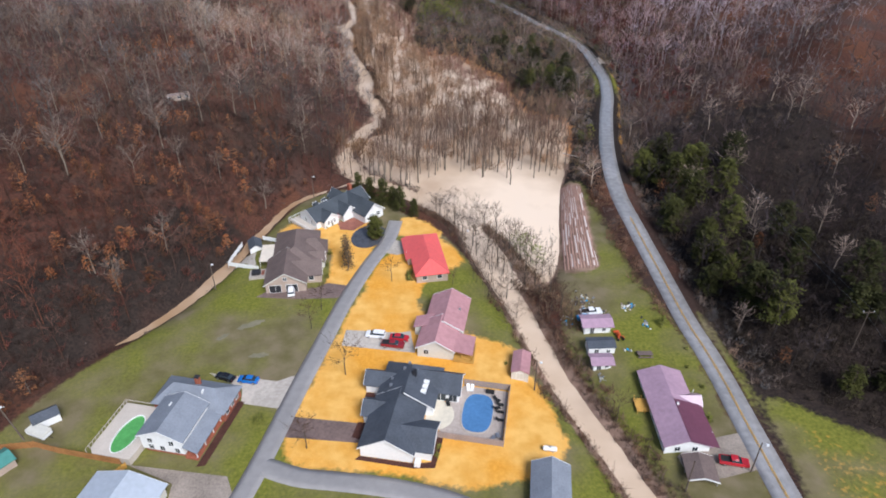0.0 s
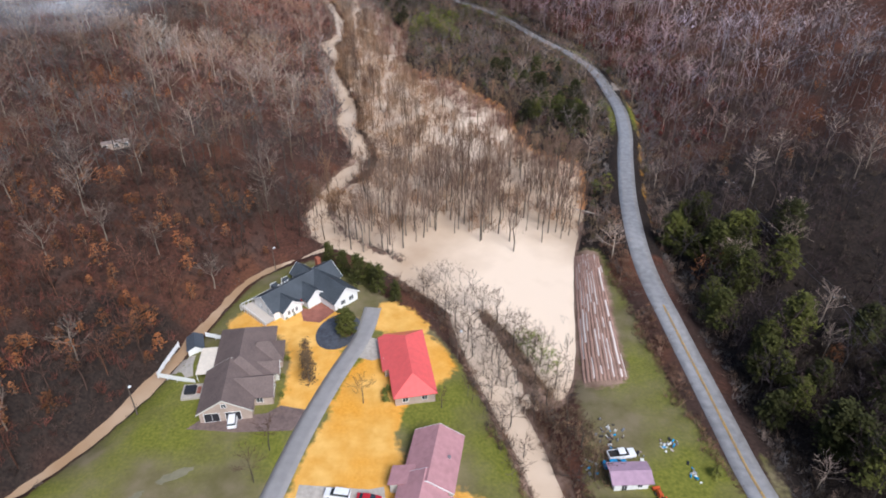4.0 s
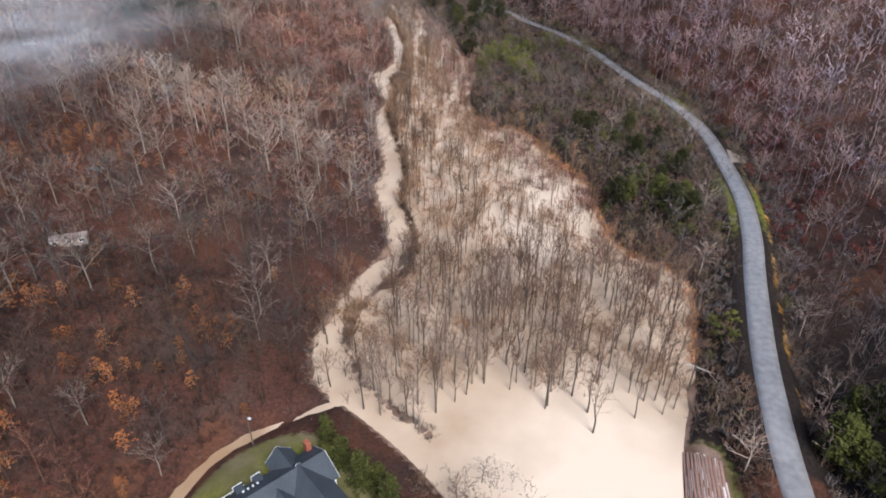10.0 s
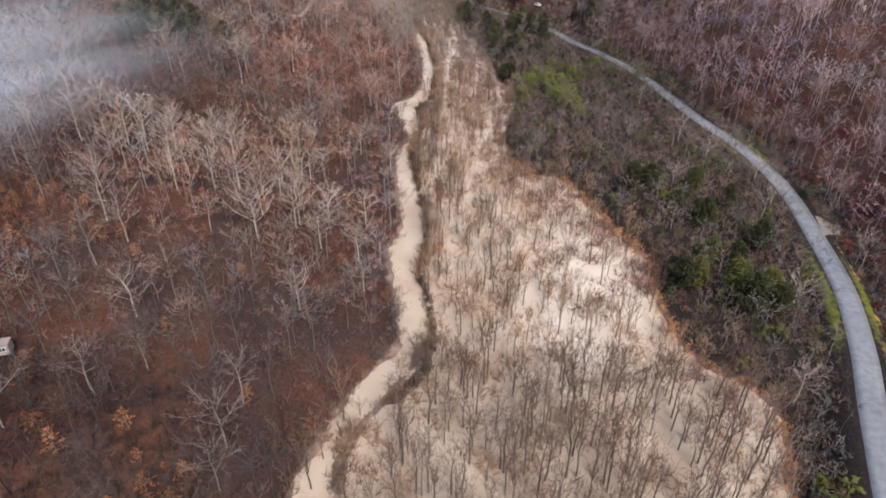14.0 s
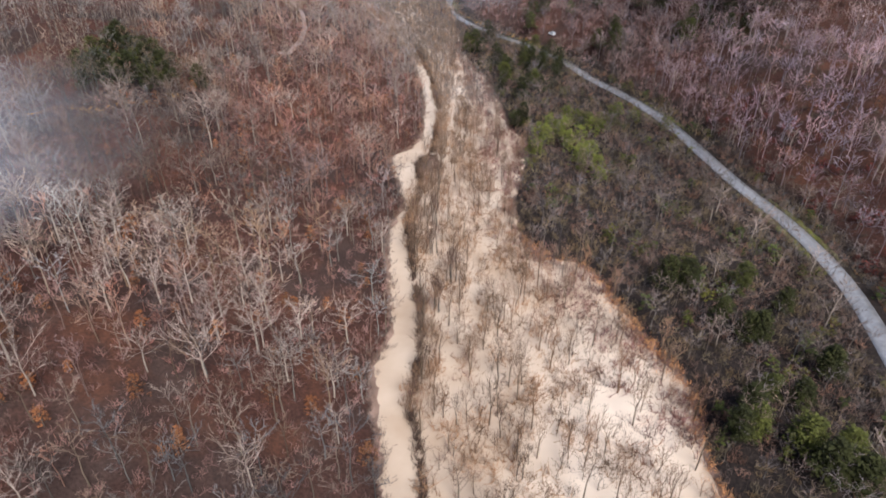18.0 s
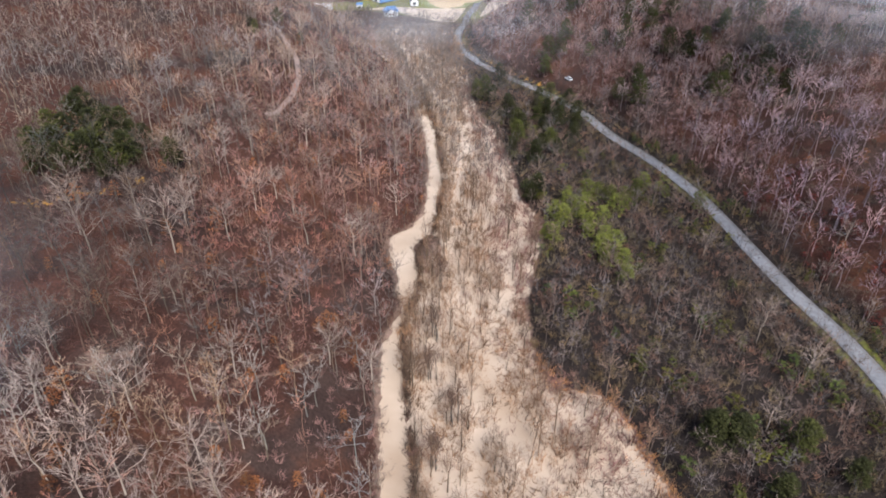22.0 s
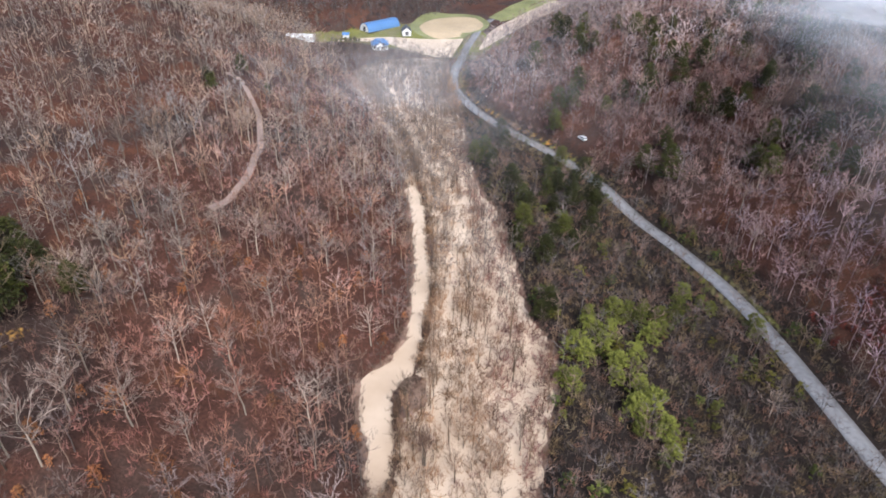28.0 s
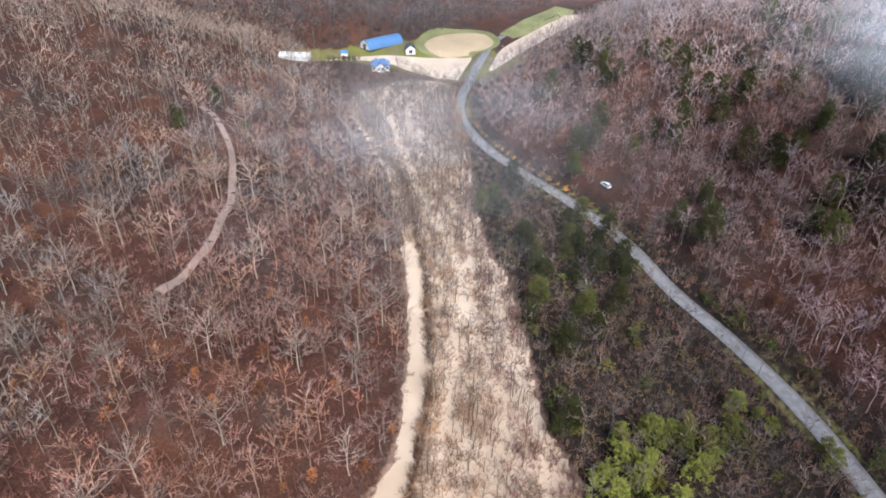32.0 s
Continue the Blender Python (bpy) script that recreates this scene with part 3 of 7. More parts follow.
class Shape:
    """Gathers vertices and triangles."""

    def __init__(self):
        self.v, self.f, self.c, self.tone = [], [], [], 1.0

    def cone(self, a, b, ra, rb, sides=3):
        a, b = Vector(a), Vector(b)
        d = (b - a).normalized()
        u = d.orthogonal().normalized()
        w = d.cross(u)
        n = len(self.v)
        for k in range(sides):
            t = 6.2832 * k / sides
            self.v.append(a + (u * math.cos(t) + w * math.sin(t)) * ra)
        if rb <= 0:
            self.v.append(b)
            for k in range(sides):
                self.f.append((n + k, n + (k + 1) % sides, n + sides))
            return
        for k in range(sides):
            t = 6.2832 * k / sides
            self.v.append(b + (u * math.cos(t) + w * math.sin(t)) * rb)
        for k in range(sides):
            p, q = n + k, n + (k + 1) % sides
            self.f += [(p, q, q + sides), (p, q + sides, p + sides)]

    def sliver(self, a, b, wide, rng):
        a, b = Vector(a), Vector(b)
        d = b - a
        s = d.cross(Vector((rng.uniform(-1, 1), rng.uniform(-1, 1), rng.uniform(-1, 1)))).normalized() * wide * 0.5
        n = len(self.v)
        self.v += [a - s, a + s, b]
        self.f.append((n, n + 1, n + 2))

    def leaf(self, c, size, rng):
        n = len(self.v)
        t = rng.uniform(0, 6.28)
        for k in range(3):
            a = t + 2.09 * k + rng.uniform(-0.5, 0.5)
            self.v.append(Vector(c) + Vector((math.cos(a), math.sin(a), rng.uniform(-0.55, 0.55))) * size)
        self.f.append((n, n + 1, n + 2))

    def tones(self):
        return np.array(self.c + [self.tone] * (len(self.v) - len(self.c)))

    def paint(self, tone):
        """What follows takes this tone."""
        self.c, self.tone = list(self.tones()), tone

    def arrays(self):
        return np.array([tuple(p) for p in self.v], np.float32).reshape(-1, 3), np.array(self.f, np.int32).reshape(-1, 3)


def tilt_dir(elev, turn):
    return Vector((math.cos(elev) * math.cos(turn), math.cos(elev) * math.sin(turn), math.sin(elev)))


def bare_tree(rng, tall, mains, subs, twigs, wide=0.7, girth=0.2, twig=0.09, fork=0.35, sides=4, rise=(0.05, 1.35), stout=True, limb=1.0, fuzz=0.8):
    """Trunk with limbs, and the twigs of a leafless tree: crooked limbs reach out to a domed crown, branch and end in fine twigs."""
    trunk, crown = Shape(), Shape()
    lean = Vector((rng.uniform(-0.06, 0.06), rng.uniform(-0.06, 0.06), 0))
    pts, rad = [Vector((0, 0, -0.8))], [girth]
    for h, r in ((0.25, 0.85), (0.48, 0.62), (0.68, 0.36), (0.84, 0.16)):
        bend = 0.012 + 0.03 * h
        pts.append(Vector((rng.uniform(-bend, bend) * tall, rng.uniform(-bend, bend) * tall, h * tall)) + lean * h * tall)
        rad.append(girth * r)
    for k in range(4):
        trunk.cone(pts[k], pts[k + 1], rad[k], rad[k + 1], sides if k < 2 else 3)
    turn = rng.uniform(0, 6.28)
    reach, middle = tall * wide * 0.5, tall * (0.5 + fork * 0.35)
    for k in range(mains):
        u = (k + rng.random()) / mains
        h = fork + (0.84 - fork) * u
        i = 0 if h < 0.25 else 1 if h < 0.48 else 2 if h < 0.68 else 3
        lo, hi = ((0, 0.25), (0.25, 0.48), (0.48, 0.68), (0.68, 0.84))[i]
        base = pts[i].lerp(pts[i + 1], (h - lo) / (hi - lo))
        turn += 2.4 + rng.uniform(-0.5, 0.5)
        phi = rise[0] + (rise[1] - rise[0]) * (u * 0.8 + rng.uniform(0, 0.25))
        size = rng.uniform(0.72, 1.12)
        tip = Vector((math.cos(phi) * math.cos(turn) * reach * size, math.cos(phi) * math.sin(turn) * reach * size, middle + (tall - middle) * math.sin(phi) * size)) + lean * middle
        span = (tip - base).length
        mid = base.lerp(tip, 0.5) + Vector((rng.uniform(-1, 1), rng.uniform(-1, 1), rng.uniform(-0.9, 0.5))) * span * 0.10
        r = girth * (0.34 - 0.2 * u)
        crown.paint(limb)
        if stout:
            crown.cone(base, mid, r, r * 0.6, 3)
            crown.cone(mid, tip, r * 0.6, 0, 3)
        else:
            crown.sliver(base, mid, r * 1.6, rng)
            crown.sliver(base.lerp(mid, 0.8), tip, r * 1.3, rng)
        crown.paint(fuzz)
        for j in range(subs):
            t = 0.22 + 0.76 * (j + rng.random()) / subs
            a = base.lerp(mid, t * 2) if t < 0.5 else mid.lerp(tip, t * 2 - 1)
            way = ((tip - base) / span + Vector((rng.gauss(0, 0.6), rng.gauss(0, 0.6), rng.gauss(0.15, 0.45)))).normalized()
            length = span * rng.uniform(0.28, 0.5) * (1.15 - 0.55 * t)
            b = a + way * length
            crown.sliver(a, b, twig * 1.7, rng)
            for q in range(twigs):
                c = a.lerp(b, 0.25 + 0.7 * (q + rng.random()) / twigs)
                w = (way + Vector((rng.gauss(0, 0.7), rng.gauss(0, 0.7), rng.gauss(0.25, 0.5)))).normalized()
                crown.sliver(c, c + w * length * rng.uniform(0.3, 0.62), twig * rng.uniform(0.75, 1.2), rng)
    return trunk.arrays(), crown.arrays(), crown.tones()


def leafy_tree(rng, tall, clumps, per, size, wide=0.3, low=0.3, taper=0.5, girth=0.15):
    """Trunk with limbs and a crown of small ragged leaf clumps, for evergreens and trees that kept dead leaves."""
    trunk, crown = Shape(), Shape()
    trunk.cone((0, 0, -0.6), (0, 0, tall * 0.55), girth, girth * 0.6, 5)
    trunk.cone((0, 0, tall * 0.55), (rng.uniform(-0.3, 0.3), rng.uniform(-0.3, 0.3), tall * 0.97), girth * 0.6, 0, 4)
    turn = 0
    for k in range(clumps):
        h = low + (1 - low) * (k + rng.uniform(0, 1)) / clumps
        turn += 2.4 + rng.uniform(-0.4, 0.4)
        reach = tall * wide * (1 - taper * (h - low) / (1 - low)) * rng.uniform(0.35, 1.1)
        if h > 0.93:
            reach *= 0.35
        c = Vector((math.cos(turn) * reach, math.sin(turn) * reach, h * tall + rng.uniform(-0.2, 0.4)))
        trunk.cone((0, 0, h * tall - reach * 0.3), c, girth * 0.25, 0, 3)
        r = tall * 0.075 * rng.uniform(0.7, 1.4)
        for j in range(per):
            o = Vector((rng.gauss(0, 1), rng.gauss(0, 1), rng.gauss(0, 0.45))) * r * 0.62
            crown.leaf(c + o, size * rng.uniform(0.6, 1.3), rng)
    return trunk.arrays(), crown.arrays(), crown.tones()


def shrub(rng, tall, stems, twig=0.05):
    s = Shape()
    for k in range(stems):
        a = Vector((rng.uniform(-0.4, 0.4), rng.uniform(-0.4, 0.4), -0.2)) * tall * 0.5
        b = a + tilt_dir(rng.uniform(0.5, 1.45), rng.uniform(0, 6.28)) * tall * rng.uniform(0.5, 1.1)
        s.sliver(a, b, twig * 1.4, rng)
        for j in range(3):
            c = a.lerp(b, rng.uniform(0.3, 0.9))
            s.sliver(c, c + tilt_dir(rng.uniform(0, 1.4), rng.uniform(0, 6.28)) * tall * 0.4, twig, rng)
    return s.arrays()


rng = random.Random(11)
MID = [bare_tree(rng, rng.uniform(12, 16), 9, 5, 4, wide=rng.uniform(0.65, 0.95), girth=0.15, twig=0.095, fork=rng.uniform(0.3, 0.5), sides=3, limb=0.85, fuzz=0.84) for k in range(10)]
SLIM = [bare_tree(rng, rng.uniform(8, 12), 6, 4, 4, wide=rng.uniform(0.45, 0.7), girth=0.08, twig=0.085, fork=rng.uniform(0.35, 0.55), sides=3, rise=(0.1, 1.4), stout=False, limb=0.85, fuzz=0.85) for k in range(8)]
FAR = [bare_tree(rng, rng.uniform(12, 17), 6, 3, 3, wide=rng.uniform(0.65, 0.95), girth=0.13, twig=0.17, fork=rng.uniform(0.3, 0.45), sides=3, stout=False, limb=0.9, fuzz=0.85) for k in range(6)]
FULL = [bare_tree(rng, rng.uniform(13, 17), 13, 7, 5, wide=rng.uniform(0.75, 1.05), girth=0.22, twig=0.075, fork=rng.uniform(0.25, 0.42), sides=5, limb=1.1, fuzz=0.8) for k in range(8)]
STAND = [bare_tree(rng, rng.uniform(14, 19), 9, 6, 5, wide=rng.uniform(0.34, 0.5), girth=0.2, twig=0.07, fork=rng.uniform(0.22, 0.4), sides=5, rise=(0.35, 1.45), fuzz=1.1) for k in range(6)]
YOUNG = [bare_tree(rng, rng.uniform(6, 10), 7, 4, 4, wide=rng.uniform(0.5, 0.85), girth=0.11, twig=0.05, fork=rng.uniform(0.12, 0.3), sides=3, rise=(0.25, 1.4), limb=0.6, fuzz=1.1) for k in range(8)]
RUST = [leafy_tree(rng, rng.uniform(5, 9), 26, 8, 0.25, wide=0.34, low=0.2, girth=0.1) for k in range(4)]
PINE = [leafy_tree(rng, rng.uniform(11, 16), 64, 22, 0.42, wide=0.34, low=0.25, taper=0.6, girth=0.17) for k in range(5)]
GROVE = [leafy_tree(rng, rng.uniform(8, 11), 50, 18, 0.36, wide=0.40, low=0.15, taper=0.45, girth=0.15) for k in range(4)]
LAUREL = [leafy_tree(rng, rng.uniform(2.5, 4), 14, 8, 0.3, wide=0.5, low=0.15, taper=0.4, girth=0.07) for k in range(3)]
BUSH = [shrub(rng, rng.uniform(1.8, 3.4), 10, 0.10) for k in range(5)]


def whole(t):
    """Trunk and crown as one template with material index: 0 bark, 1 twigs or leaves."""
    (tv, tf), (cv, cf), ct = t
    return np.vstack((tv, cv)), np.vstack((tf, cf + len(tv))), np.r_[np.zeros(len(tf), int), np.ones(len(cf), int)], np.r_[np.full(len(tv), 0.6), ct]


def woods(name, templates, spots, mats, label, category, tints, size=(0.8, 1.25), seed=1, sink=0.0):
    """Many trees that nobody could count, joined into one mesh; spots are x, y rows, tints colour rows by tree."""
    r = np.random.default_rng(seed)
    n = len(spots)
    if n == 0:
        return None
    z = height(spots[:, 0], spots[:, 1]) - sink
    pick = r.integers(0, len(templates), n)
    vs, fs, ms, cs, base = [], [], [], [], 0
    for k, t in enumerate(templates):
        tv, tf, tm, tc = t
        ids = np.nonzero(pick == k)[0]
        if len(ids) == 0:
            continue
        a, s = r.uniform(0, 6.2832, len(ids)), r.uniform(*size, len(ids))
        ca, sa = np.cos(a) * s, np.sin(a) * s
        vx = tv[None, :, 0] * ca[:, None] - tv[None, :, 1] * sa[:, None] + spots[ids, 0][:, None]
        vy = tv[None, :, 0] * sa[:, None] + tv[None, :, 1] * ca[:, None] + spots[ids, 1][:, None]
        vz = tv[None, :, 2] * (s * r.uniform(0.85, 1.15, len(ids)))[:, None] + z[ids][:, None]
        vs.append(np.stack((vx, vy, vz), 2).reshape(-1, 3))
        fs.append((tf[None] + (np.arange(len(ids)) * len(tv))[:, None, None] + base).reshape(-1, 3))
        base += len(ids) * len(tv)
        ms.append(np.tile(tm, len(ids)))
        cs.append(np.repeat(tints[ids], len(tv), 0) * np.tile(tc, len(ids))[:, None])
    me = mesh_from(name, np.vstack(vs), np.vstack(fs), mats, np.concatenate(ms), np.vstack(cs))
    return tagged(new(name, me), label, category, kind="stuff")


def scatter(x0, x1, y0, y1, gap, seed, keep):
    """Uneven grid of spots where keep(x, y) holds."""
    r = np.random.default_rng(seed)
    a, b = np.meshgrid(np.arange(x0, x1, gap), np.arange(y0, y1, gap))
    a = a.ravel() + r.uniform(-0.48, 0.48, a.size) * gap
    b = b.ravel() + r.uniform(-0.48, 0.48, b.size) * gap
    ok = keep(a, b)
    return np.stack((a[ok], b[ok]), 1)


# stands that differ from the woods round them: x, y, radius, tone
# bluish pale ones at x 70 to 112 put haze into the tree tone
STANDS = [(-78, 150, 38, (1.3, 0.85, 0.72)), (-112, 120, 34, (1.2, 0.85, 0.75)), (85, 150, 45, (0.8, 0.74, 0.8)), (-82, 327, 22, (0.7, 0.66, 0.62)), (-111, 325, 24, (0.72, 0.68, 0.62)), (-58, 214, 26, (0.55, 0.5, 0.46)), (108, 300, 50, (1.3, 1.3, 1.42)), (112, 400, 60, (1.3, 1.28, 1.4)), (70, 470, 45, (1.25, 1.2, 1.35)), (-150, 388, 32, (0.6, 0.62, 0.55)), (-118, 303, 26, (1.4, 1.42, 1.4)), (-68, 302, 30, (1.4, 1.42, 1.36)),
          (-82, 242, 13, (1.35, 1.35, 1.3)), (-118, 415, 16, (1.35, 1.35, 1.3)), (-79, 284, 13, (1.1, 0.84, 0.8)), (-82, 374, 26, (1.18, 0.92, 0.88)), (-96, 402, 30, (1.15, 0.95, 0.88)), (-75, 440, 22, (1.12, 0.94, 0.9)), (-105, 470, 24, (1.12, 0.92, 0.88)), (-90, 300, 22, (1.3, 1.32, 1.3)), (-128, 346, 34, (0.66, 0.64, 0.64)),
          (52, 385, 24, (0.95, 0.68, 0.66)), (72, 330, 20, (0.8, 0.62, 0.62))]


def stand_haze_tone(spots):
    """Tree tone by stand; dark by the village, paling up the valley as painted haze."""
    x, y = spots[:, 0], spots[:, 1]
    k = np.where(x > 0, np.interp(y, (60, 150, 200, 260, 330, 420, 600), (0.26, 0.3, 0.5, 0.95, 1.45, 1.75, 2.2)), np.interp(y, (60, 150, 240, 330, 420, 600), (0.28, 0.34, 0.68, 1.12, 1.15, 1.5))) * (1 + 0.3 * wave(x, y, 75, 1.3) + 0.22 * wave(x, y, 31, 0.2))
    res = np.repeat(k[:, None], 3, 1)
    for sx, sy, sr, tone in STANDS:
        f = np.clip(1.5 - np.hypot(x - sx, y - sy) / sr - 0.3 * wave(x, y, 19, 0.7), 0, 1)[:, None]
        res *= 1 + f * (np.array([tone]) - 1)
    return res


def tones(n, seed, low=0.6, high=1.25, warm=0.12):
    r = np.random.default_rng(seed)
    t = r.uniform(low, high, (n, 1)) * np.ones((1, 3))
    w = r.uniform(-warm, warm, n)
    t[:, 0] *= 1 + w
    t[:, 2] *= 1 - w
    return t


TRACK = smooth_line([(-124, 448), (-124, 463), (-126, 476), (-130, 493), (-137, 509), (-143, 521), (-152, 535), (-160, 543), (-172, 552)], 3.0)


def wild(x, y):
    """Dry land grown with trees: off the roads, the lawns and the water."""
    ok = (to_road(x, y) > np.interp(y, (300, 420), (5.5, 3.9))) & (to_lawn(x, y) > 1.5) & (to_field(x, y) > 1.5) & (to_clearing(x, y) > 1.0)
    ok &= (to_flood(x, y) > 0.5) & (to_creek(x, y) > 5) & (to_ditch(x, y) > 3) & (line_distance(x, y, TRACK) > 2.0) & (np.hypot((x + 100) / 4, (y - 317) / 4) > 1) & (line_distance(x, y, CUT) > 1.6)
    ok &= np.hypot((x + 15) / 7, (y - 566) / 11) > 1
    mead = (y > 688) & (to_valley(x, y) < 0)
    return ok & ~mead


def west_slope(x, y):
    return wild(x, y) & (x < np.interp(y, (60, 250, 450, 600, 700), (-45, -20, -55, -100, -150))) & (to_valley(x, y) > -6)


def east_slope(x, y):
    return wild(x, y) & (to_valley(x, y) > -1) & (x > np.interp(y, (60, 380, 460, 500, 540, 590, 640, 700, 900), (62, 70, 45, 22, 2, -42, -78, -86, -45)))


def valley_wood(x, y):
    side = x > np.interp(y, (195, 250, 345, 360, 375, 410, 440, 465, 560, 690), (42, 36, 0, -13, -18, -20, -22, -34, -70, -90))
    return wild(x, y) & (to_valley(x, y) < 0) & side & (y > 190)


bare = [bark, twig_mat]
MIDW, SLIMW, STANDW, FARW, YOUNGW = ([whole(t) for t in k] for k in (MID, SLIM, STAND, FAR, YOUNG))
LAURELW = [whole(t) for t in LAUREL]
RUSTW = [whole(t) for t in RUST]
BUSHW = [(v, f, np.ones(len(f), int), np.ones(len(v))) for v, f in BUSH]

west = scatter(-170, -20, 70, 620, 5.4, 1, west_slope)
r0 = np.random.default_rng(5)
kind = r0.uniform(0, 1, len(west))
a = west[kind < 0.6]
woods("hillside_woods", MIDW, a, bare, "leafless grey-brown hardwood trees crowding the steep hillside", "woods", tones(len(a), 2, 0.5, 1.25, 0.2) * stand_haze_tone(a), (0.75, 1.15), seed=3)
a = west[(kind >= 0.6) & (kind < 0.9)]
woods("hillside_saplings", SLIMW, a, bare, "thin leafless reddish-brown saplings between the hillside trees", "woods", tones(len(a), 4, 0.45, 1.1, 0.15) * stand_haze_tone(a) * np.array([[1.2, 0.9, 0.88]]), (0.8, 1.4), seed=4)
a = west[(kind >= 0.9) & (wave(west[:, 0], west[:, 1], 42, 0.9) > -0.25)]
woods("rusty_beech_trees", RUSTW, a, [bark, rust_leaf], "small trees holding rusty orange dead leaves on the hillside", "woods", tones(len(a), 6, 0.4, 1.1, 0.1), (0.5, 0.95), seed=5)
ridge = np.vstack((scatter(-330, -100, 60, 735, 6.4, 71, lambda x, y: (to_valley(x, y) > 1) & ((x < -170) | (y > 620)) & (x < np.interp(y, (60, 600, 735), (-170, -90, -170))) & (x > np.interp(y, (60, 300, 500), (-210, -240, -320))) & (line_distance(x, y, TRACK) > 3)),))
woods("ridge_woods", FARW, ridge, bare, "grey-brown leafless woods high on the ridge", "woods", tones(len(ridge), 73, 0.5, 1.15) * stand_haze_tone(ridge), (0.75, 1.15), seed=73)
a = scatter(-125, -58, 132, 215, 4.4, 17, lambda x, y: west_slope(x, y) & (wave(x, y, 30, 0.5) > 0.02))
woods("rusty_beech_trees", RUSTW, a, [bark, rust_leaf], "low rusty orange beech brush at the foot of the hill", "woods", tones(len(a), 18, 0.5, 1.5, 0.1), (0.35, 0.75), seed=18)
a = scatter(-108, -46, 205, 480, 13, 93, lambda x, y: west_slope(x, y) & (wave(x, y, 37, 2.6) > 0.1))
woods("rusty_beech_trees", RUSTW, a, [bark, rust_leaf], "scattered young trees in bright orange dead leaves", "woods", tones(len(a), 94, 0.7, 1.3, 0.1), (0.45, 0.75), seed=94)
a = scatter(-130, -84, 238, 272, 3.4, 75, lambda x, y: west_slope(x, y) & (np.hypot((x + 110) / 17, (y - 255) / 10) < 1 + 0.4 * wave(x, y, 13)))
woods("rusty_beech_trees", RUSTW, a, [bark, rust_leaf], "patch of orange brush high on the hillside", "woods", tones(len(a), 76, 0.8, 1.6, 0.1), (0.3, 0.6), seed=76)
a = scatter(-150, -20, 80, 600, 3.8, 19, west_slope)
woods("hillside_brush", BUSHW, a, bare, "low reddish-brown brush under the hillside trees", "brush", tones(len(a), 20, 0.45, 1.05, 0.0) * np.array([[1.18, 0.86, 0.86]]) * np.minimum(stand_haze_tone(a), 1.1), (0.7, 1.3), seed=20)
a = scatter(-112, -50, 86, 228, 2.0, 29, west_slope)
# twigs tinted near black: missing tree shadow put into their colour
woods("hillside_thicket", BUSHW, a, bare, "thicket at the foot of the hill, tinted near black for tree shade", "brush", tones(len(a), 30, 0.10, 0.30, 0.0) * np.array([[1.1, 0.9, 0.85]]), (0.6, 1.2), seed=30)


def eastern_view(x, y):
    return east_slope(x, y) & (x < np.interp(y, (60, 130, 300, 620, 700, 900), (105, 130, 165, 165, 110, 60)))


eastern = scatter(-100, 170, 60, 900, 5.8, 7, eastern_view)
kind = r0.uniform(0, 1, len(eastern))
away = (eastern[:, 0] > 115) | (eastern[:, 1] > 600)
a = eastern[(kind < 0.66) & ~away]
woods("hillside_woods", MIDW, a, bare, "dark leafless hardwood trees on the slope above the road", "woods", tones(len(a), 8, 0.42, 0.95, 0.12) * stand_haze_tone(a) * np.array([[1.0, 0.94, 1.06]]), (0.75, 1.1), seed=8)
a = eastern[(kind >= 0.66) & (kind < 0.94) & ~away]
woods("hillside_saplings", SLIMW, a, bare, "thin dark purple-brown saplings on the slope above the road", "woods", tones(len(a), 9, 0.35, 0.8, 0.2) * stand_haze_tone(a) * np.array([[1.02, 0.9, 1.02]]), (0.8, 1.4), seed=9)
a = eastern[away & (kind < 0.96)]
# lilac tint paints fog haze into the upper woods
woods("ridge_woods", FARW, a, bare, "dark leafless woods high above the road", "woods", tones(len(a), 11, 0.55, 1.2, 0.12) * stand_haze_tone(a) * np.array([[0.96, 0.98, 1.14]]), (0.75, 1.1), seed=11)
a = eastern[(kind >= 0.94)]
woods("rusty_beech_trees", RUSTW, a, [bark, rust_leaf], "small trees holding rusty red dead leaves above the road", "woods", tones(len(a), 10, 0.3, 0.8, 0.1), (0.6, 1.1), seed=10)
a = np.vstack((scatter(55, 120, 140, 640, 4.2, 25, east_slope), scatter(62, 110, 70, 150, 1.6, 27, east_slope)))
# tint falls to 0.3 southward, the wooded bank's shade put into the twigs
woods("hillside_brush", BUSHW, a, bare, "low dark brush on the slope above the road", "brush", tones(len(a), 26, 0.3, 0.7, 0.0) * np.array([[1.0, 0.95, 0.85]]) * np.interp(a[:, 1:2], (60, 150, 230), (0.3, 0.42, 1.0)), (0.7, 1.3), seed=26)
a = scatter(55, 110, 250, 470, 3.4, 107, lambda x, y: east_slope(x, y) & (to_road(x, y) < 34) & (wave(x, y, 33, 2.0) > 0.0))
woods("burgundy_brush", LAURELW, a, [bark, rust_leaf], "low brush with dark burgundy dead leaves above the road", "brush", tones(len(a), 108, 0.25, 0.6, 0.05) * np.array([[0.95, 0.5, 0.9]]), (0.5, 1.0), seed=109)
a = scatter(-90, 62, 470, 700, 4.2, 85, east_slope)
woods("hillside_brush", BUSHW, a, bare, "mauve-brown brush on the far slope above the road", "brush", tones(len(a), 86, 0.6, 1.2, 0.0) * np.array([[1.15, 0.92, 0.98]]), (1.0, 2.0), seed=86)
low = scatter(-110, 90, 190, 700, 4.4, 12, valley_wood)
kind = r0.uniform(0, 1, len(low))
a = low[kind < 0.5]
